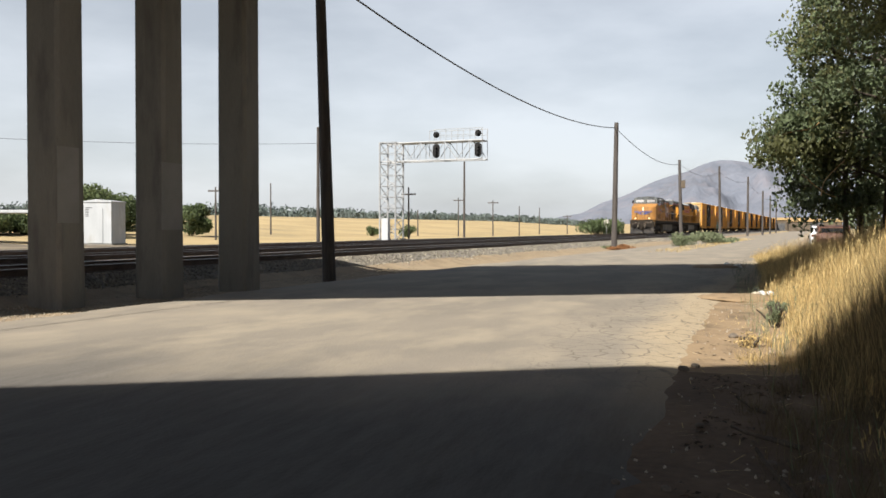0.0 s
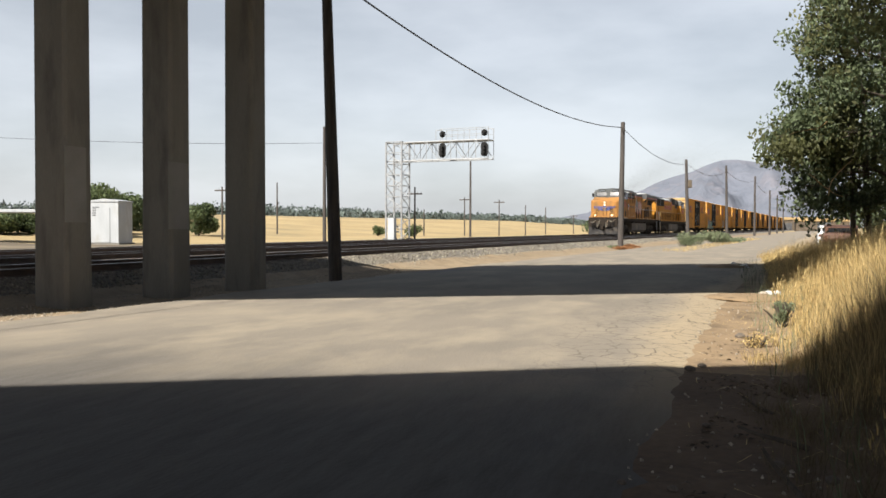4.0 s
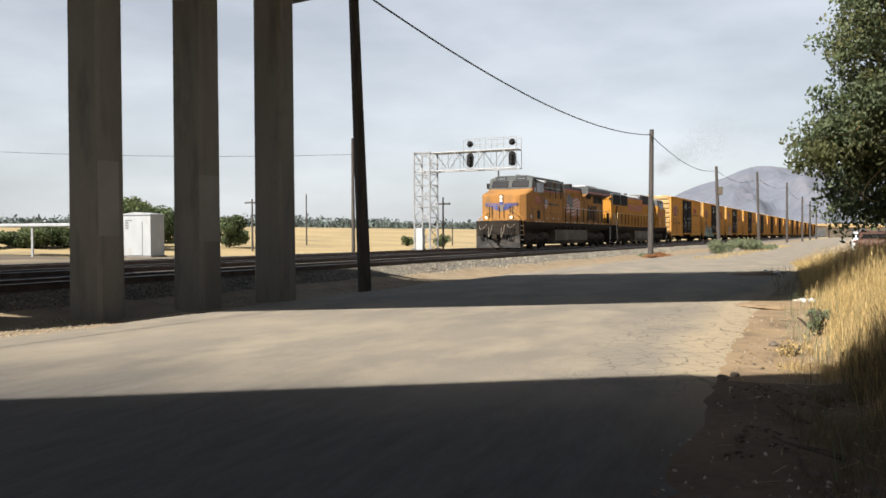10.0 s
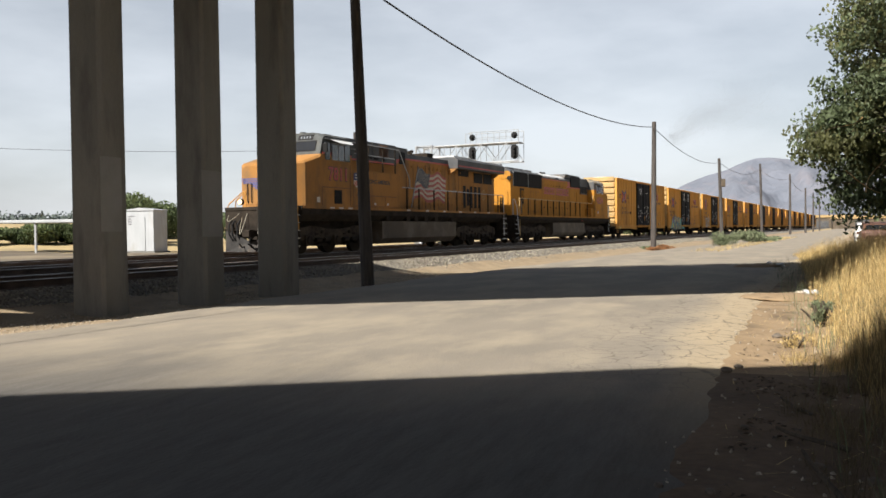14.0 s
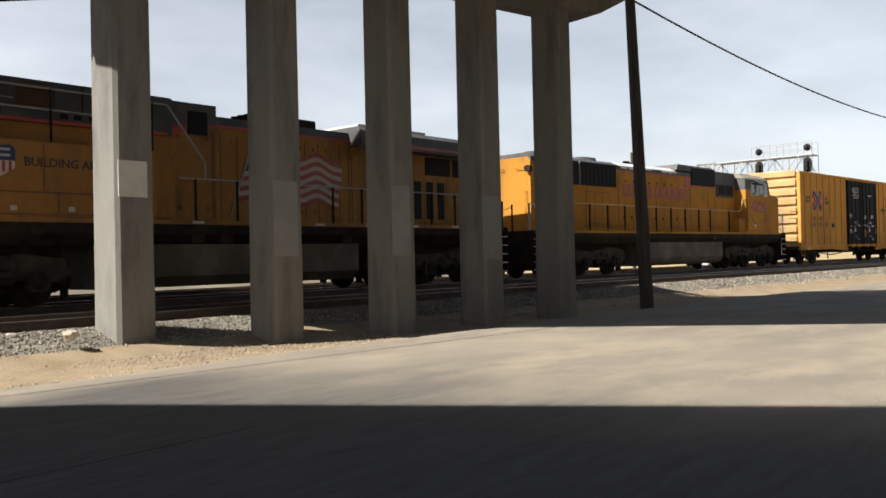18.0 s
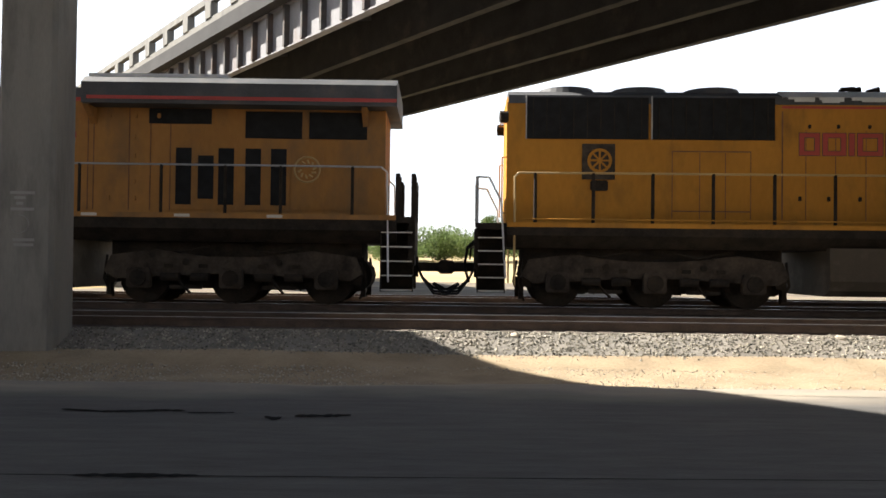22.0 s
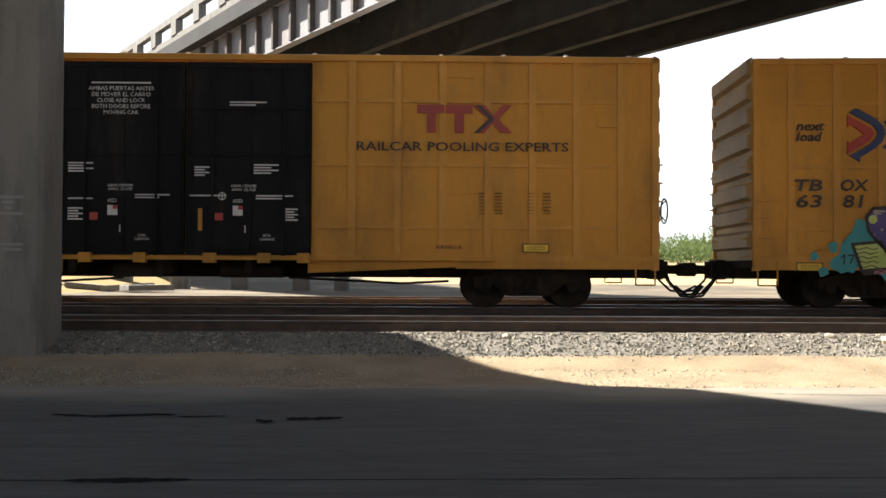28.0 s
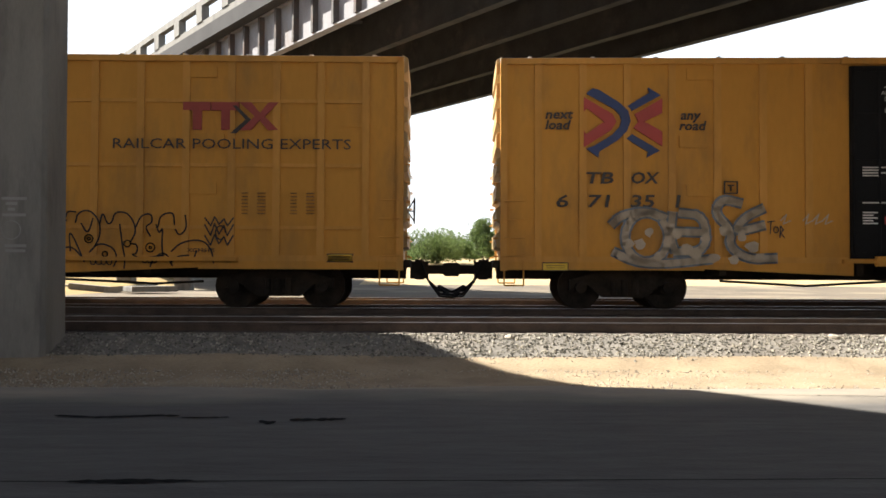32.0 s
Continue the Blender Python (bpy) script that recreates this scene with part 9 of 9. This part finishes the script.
def build_cracks():
    rnd = random.Random(3)
    for pts, w in ((((-3.3, 7.72), (-2.9, 7.62), (-2.66, 7.66), (-2.4, 7.72), (-2.2, 7.7)), 0.05), (((-2.15, 7.6), (-1.9, 7.62), (-1.75, 7.64)), 0.025), (((-1.45, 7.45), (-1.35, 7.35), (-1.3, 7.4)), 0.07),
                   (((-1.2, 7.5), (-0.95, 7.52), (-0.72, 7.56)), 0.07), (((-2.2, 5.35), (-1.8, 5.36), (-1.45, 5.37)), 0.05), (((-6.0, 5.34), (-4, 5.35), (-2.2, 5.35), (0, 5.37), (2.0, 5.4), (4.5, 5.46)), 0.007)):
        bm = B()
        prev = None
        n = len(pts) * 5
        for i in range(n + 1):
            f = i / n * (len(pts) - 1)
            j = min(len(pts) - 2, int(f))
            p = Vector(pts[j]).lerp(Vector(pts[j + 1]), f - j)
            ww = w * rnd.uniform(0.4, 1.2) * (0.3 if i in (0, n) else 1)
            row = [bm.verts.new((p.x, p.y - ww, 0.040)), bm.verts.new((p.x, p.y + ww, 0.0415))]
            if prev:
                bm.faces.new((prev[0], row[0], row[1], prev[1]))
            prev = row
        tagged(part("tar_patch", bm, "tar"), "black tar-filled crack in the asphalt", "crack", group="road cracks", kind="structure")


build_cracks()


def build_ties():
    tie = None
    bm = bbox(B(), -1.3, 1.3, -0.115, 0.115, -0.1, 0.0, 0.01)
    tie_me = None
    near = bpy.data.objects["track"]
    for k in range(110):
        s = -16 + 0.52 * k
        p = on_line(s, -4.9, RAIL_Z - 0.155)
        m = Matrix.Translation(p) @ Matrix.Rotation(heading(s) + radians(90) + 0.01 * math.sin(k * 7.3), 4, "Z")
        if tie_me is None:
            ob = part("tie", bm, "tie", near)
            tie_me = ob.data
        else:
            ob = new("tie", tie_me)
            ob.parent = near
        ob.matrix_basis = m
    for name, off, s0, s1 in (("track", -4.9, 41.3, 150), ("track.001", 0.0, -60, 150), ("track.002", 4.9, -60, 150)):
        bm = B()
        s = s0
        while s < s1:
            m = Matrix.Translation(on_line(s, off, RAIL_Z - 0.155)) @ Matrix.Rotation(heading(s) + radians(90), 4, "Z")
            box(bm, -1.3, 1.3, -0.115, 0.115, -0.1, 0.0, m)
            s += 0.52
        tagged(part("ties", bm, "tie", bpy.data.objects[name]), kind="stuff")


build_ties()


# ---------------------------------------------------------------- paint and stencils on the columns
def stick_on(name, az0, az1, el0, el1, px, py, material, label, y_off):
    """A painted patch on the camera side of a column whose front face lies at y = y_off."""
    bm = B()
    x0, x1 = y_off / math.tan(radians(az0)), y_off / math.tan(radians(az1))
    d = math.hypot((x0 + x1) / 2, y_off)
    z0, z1 = EYE + d * math.tan(radians(el0)), EYE + d * math.tan(radians(el1))
    box(bm, x0, x1, y_off - 0.004, y_off + 0.01, z0, z1)
    ob = part(name, bm, material, bridge_1, label)
    return ob


stick_on("paint_patch", 58.75, 57.05, 4.2, 6.45, 0, 0, "concrete_patch", "whitewashed patch over old writing", 12.215)
stick_on("paint_patch", 49.3, 47.75, 0.3, 5.2, 0, 0, "blue_grey_patch", "blue-grey painted-over patch", 11.375)
stick_on("paint_patch", 41.6, 40.4, 0.2, 4.8, 0, 0, "blue_grey_patch", "blue-grey painted-over patch", 10.735)
stick_on("paint_patch", 35.6, 34.4, -0.2, 4.0, 0, 0, "blue_grey_patch", "blue-grey painted-over patch", 10.325)
bm = B()
for r, (w, z) in enumerate(((0.42, 2.28), (0.16, 2.21), (0.1, 2.13), (0.4, 2.05), (0.42, 1.62), (0.4, 1.55))):
    box(bm, -5.83 - w / 2, -5.83 + w / 2, 12.145, 12.155, z, z + 0.04)
part("stencil_lines", bm, "blue_grey_patch", bridge_2, "faint stencilled lines on the column")
bm = B()
for i in range(20):
    a, b = 2 * math.pi * i / 20, 2 * math.pi * (i + 1) / 20
    rod(bm, (-5.83 + 0.13 * math.cos(a), 12.15, 1.86 + 0.13 * math.sin(a)), (-5.83 + 0.13 * math.cos(b), 12.15, 1.86 + 0.13 * math.sin(b)), 0.008, 4)
part("stencil_ring", bm, "blue_grey_patch", bridge_2)


# ---------------------------------------------------------------- parked cars and far things
def parked_car(x, y, rz, paint, label, tall=1.5):
    c = thing("parked_car", label, "car", pose(x, y, ground_z(x, y) + 0.0, 0, 0, rz), group="parked cars")
    bm = B()
    prism(bm, [(-2.3, 0.35), (2.2, 0.35), (2.3, 0.6), (2.2, 0.9), (1.2, 1.02), (-2.2, 1.05), (-2.35, 0.8)], -0.88, 0.88)
    part("body", bm, paint, c)
    bm = B()
    prism(bm, [(-2.0, 1.03), (1.15, 1.0), (0.45, tall - 0.05), (0.2, tall), (-1.6, tall), (-1.95, tall - 0.1)], -0.78, 0.78)
    part("cabin", bm, paint, c)
    for s in (-1, 1):
        bm = B()
        prism(bm, [(-1.75, 1.1), (0.9, 1.1), (0.4, tall - 0.12), (-1.6, tall - 0.12)], *sorted((s * 0.775, s * 0.79)))
        part("side_window", bm, "glass", c)
    bm = B()
    m = Matrix.Translation((1.15, 0, 1.02)) @ Matrix.Rotation(-math.atan2(0.8, tall - 1.02), 4, "Y")
    box(bm, 0.0, 0.015, -0.68, 0.68, 0.08, 0.9, m)
    part("windscreen", bm, "glass", c)
    bm = B()
    box(bm, -1.99, -1.975, -0.65, 0.65, 1.1, tall - 0.15)
    part("rear_window", bm, "glass", c)
    for s in (-1, 1):
        part("tail_light", box(B(), -2.36, -2.3, *sorted((s * 0.7, s * 0.86)), 0.8, 0.95), "car_dark", c)
        for xx in (-1.4, 1.45):
            w = part("wheel", ring_y(B(), xx, 0.34, 0.34, s * 0.72, s * 0.9, 18), "black", c)
            part("rim", ring_y(B(), xx, 0.34, 0.2, s * 0.9, s * 0.905, 14), "galv", w)
    part("bumper", bbox(B(), -2.42, -2.32, -0.85, 0.85, 0.4, 0.62, 0.03), "black", c)


parked_car(62.0, -6.7, -4, "white_metal", "white parked car half hidden behind the dry grass")
parked_car(52.0, -6.0, -4, "car_dark", "dark brown parked car behind the dry grass")
for x, y, w, d, h in ((430, -26, 14, 30, 5.0), (390, -38, 12, 20, 4.0)):
    b = thing("warehouse", "low pale industrial building far along the road", "building", Matrix.Translation((x, y, 0)), group="far buildings")
    part("wall_shell", box(B(), -w / 2, w / 2, -d / 2, d / 2, -0.2, h), "tank", b)
    part("roof", prism(B(), [(-w / 2 - 0.4, h), (w / 2 + 0.4, h), (0, h + 1.2)], -d / 2 - 0.3, d / 2 + 0.3), "boxend", b)
    part("door", box(B(), -w / 2 - 0.05, -w / 2, -3, 2, -0.1, 3.5), "loco_grey", b)
sg = thing("mast_sign", "small white sign on a post beyond the tracks", "sign", Matrix.Translation((112, 13.6, 0.2)))
part("post", rod(B(), (0, 0, -0.1), (0, 0, 2.2), 0.05, 6), "galv", sg)
part("plate", box(B(), -0.08, -0.05, -0.35, 0.35, 1.3, 2.2), "white", sg)
# concrete slabs and the grass-covered bank under the far end of the bridge
for x, y, rz, ry in ((-14.9, 38.6, 20, 6), (-13.0, 38.0, -10, -4), (-16.6, 39.5, 5, 2), (-11.9, 37.2, 40, 0)):
    ob = part("concrete_slab", bbox(B(), -1.0, 1.0, -0.5, 0.5, 0, 0.24, 0.03), "concrete", None)
    ob.matrix_basis = pose(x, y, 0.3, 0, ry, rz)
    tagged(ob, "broken pale concrete slab lying by the tracks", "slab", group="concrete slabs")
bm = B()
prev = None
for i in range(40):
    x = -13.0 - 2.2 * i
    row = []
    for j in range(14):
        f = j / 13
        y = 32.5 + 26 * f
        h = 3.6 * min(1.0, 1.7 * f) ** 0.8 * min(1.0, i / 7)
        row.append(bm.verts.new((x, y, 0.1 + h + 0.5 * noise.noise(Vector((x * 0.18, y * 0.18, 3))) * min(1.0, 3 * f) - (0.4 if j in (0, 13) else 0))))
    if prev:
        for k in range(13):
            bm.faces.new((prev[k], prev[k + 1], row[k + 1], row[k]))
    prev = row
tagged(smooth(part("dry_bank", bm, "bank_grass")), "low earth bank of golden dry grass beyond the railway", "embankment", kind="structure")
bm = B()
prev = None
for i in range(15):
    v = 52 + 6 * i
    f = min(1.0, max(0.0, (v - 58) / 40))
    row = []
    for a in (-34, -20, -10, -3, 3, 9, 15, 20, 28, 42):
        h = 6.6 * f ** 0.9
        d = max(0.0, abs(a - 7) - 9) / 22
        p = along(LEFT1 + BENT * a, v, 0)
        row.append(bm.verts.new((p.x, p.y, max(-0.2, h * max(0.0, 1 - d) + 0.25 + 0.3 * noise.noise(Vector((p.x * 0.2, p.y * 0.2, 0)))))))
    if prev:
        for k in range(len(row) - 1):
            bm.faces.new((prev[k], prev[k + 1], row[k + 1], row[k]))
    prev = row
tagged(smooth(part("approach_bank", bm, "bank_grass")), "earth bank with dry grass under the far end of the bridge", "embankment", kind="structure")


def build_smoke():
    rnd = random.Random(70)
    t = thing("exhaust_smoke", "thin grey exhaust smoke drifting up behind the locomotive", "smoke")
    for dx, dy, dz, r, n in ((0, 0, 0.5, 0.5, 350), (1.0, -0.6, 1.2, 0.7, 500), (2.3, -1.6, 2.1, 0.9, 650), (3.8, -3.0, 3.0, 1.2, 800), (5.4, -4.6, 3.8, 1.5, 900), (7.4, -6.6, 4.3, 1.9, 900)):
        bm = B()
        for _ in range(9 * n):
            c = Vector((dx + rnd.gauss(0, r), dy + rnd.gauss(0, r), dz + rnd.gauss(0, 0.75 * r)))
            q = Euler((rnd.uniform(0, 6.3), rnd.uniform(0, 6.3), 0)).to_matrix()
            bm.faces.new([bm.verts.new(c + q @ Vector(o) * 0.013) for o in ((-1, 0, 0), (0.5, -0.87, 0), (0.5, 0.87, 0))])
        part("puff", bm, "smoke", t)
    return t


SMOKE = build_smoke()


def motions():
    times = [0.5 * i for i in range(65)]
    for ob, back, half in MOVING:
        walk(ob, [(t, car_pose(soft_nose(t) + back, half)) for t in times])
    # the smoke leaves the stack, then hangs back and rises
    rows = []
    for t in [2.0 * i for i in range(17)]:
        s = soft_nose(min(t, 5)) + 12.5 - 1.2 * max(0.0, t - 5)
        p = on_line(s, 0, 5.2 + 0.45 * max(0.0, t - 5))
        rows.append((t, pose(p.x, p.y - 0.5 * max(0.0, t - 5), p.z)))
    walk(SMOKE, rows)
    # wheels roll with the distance run
    fine = [0.1 * i for i in range(321)]
    run = [soft_nose(0) - soft_nose(t) for t in fine]
    for ob, x, r in SPINNING:
        walk(ob, [(t, pose(x, 0, r, 0, -math.degrees(d / r), 0)) for t, d in zip(fine, run)])


motions()
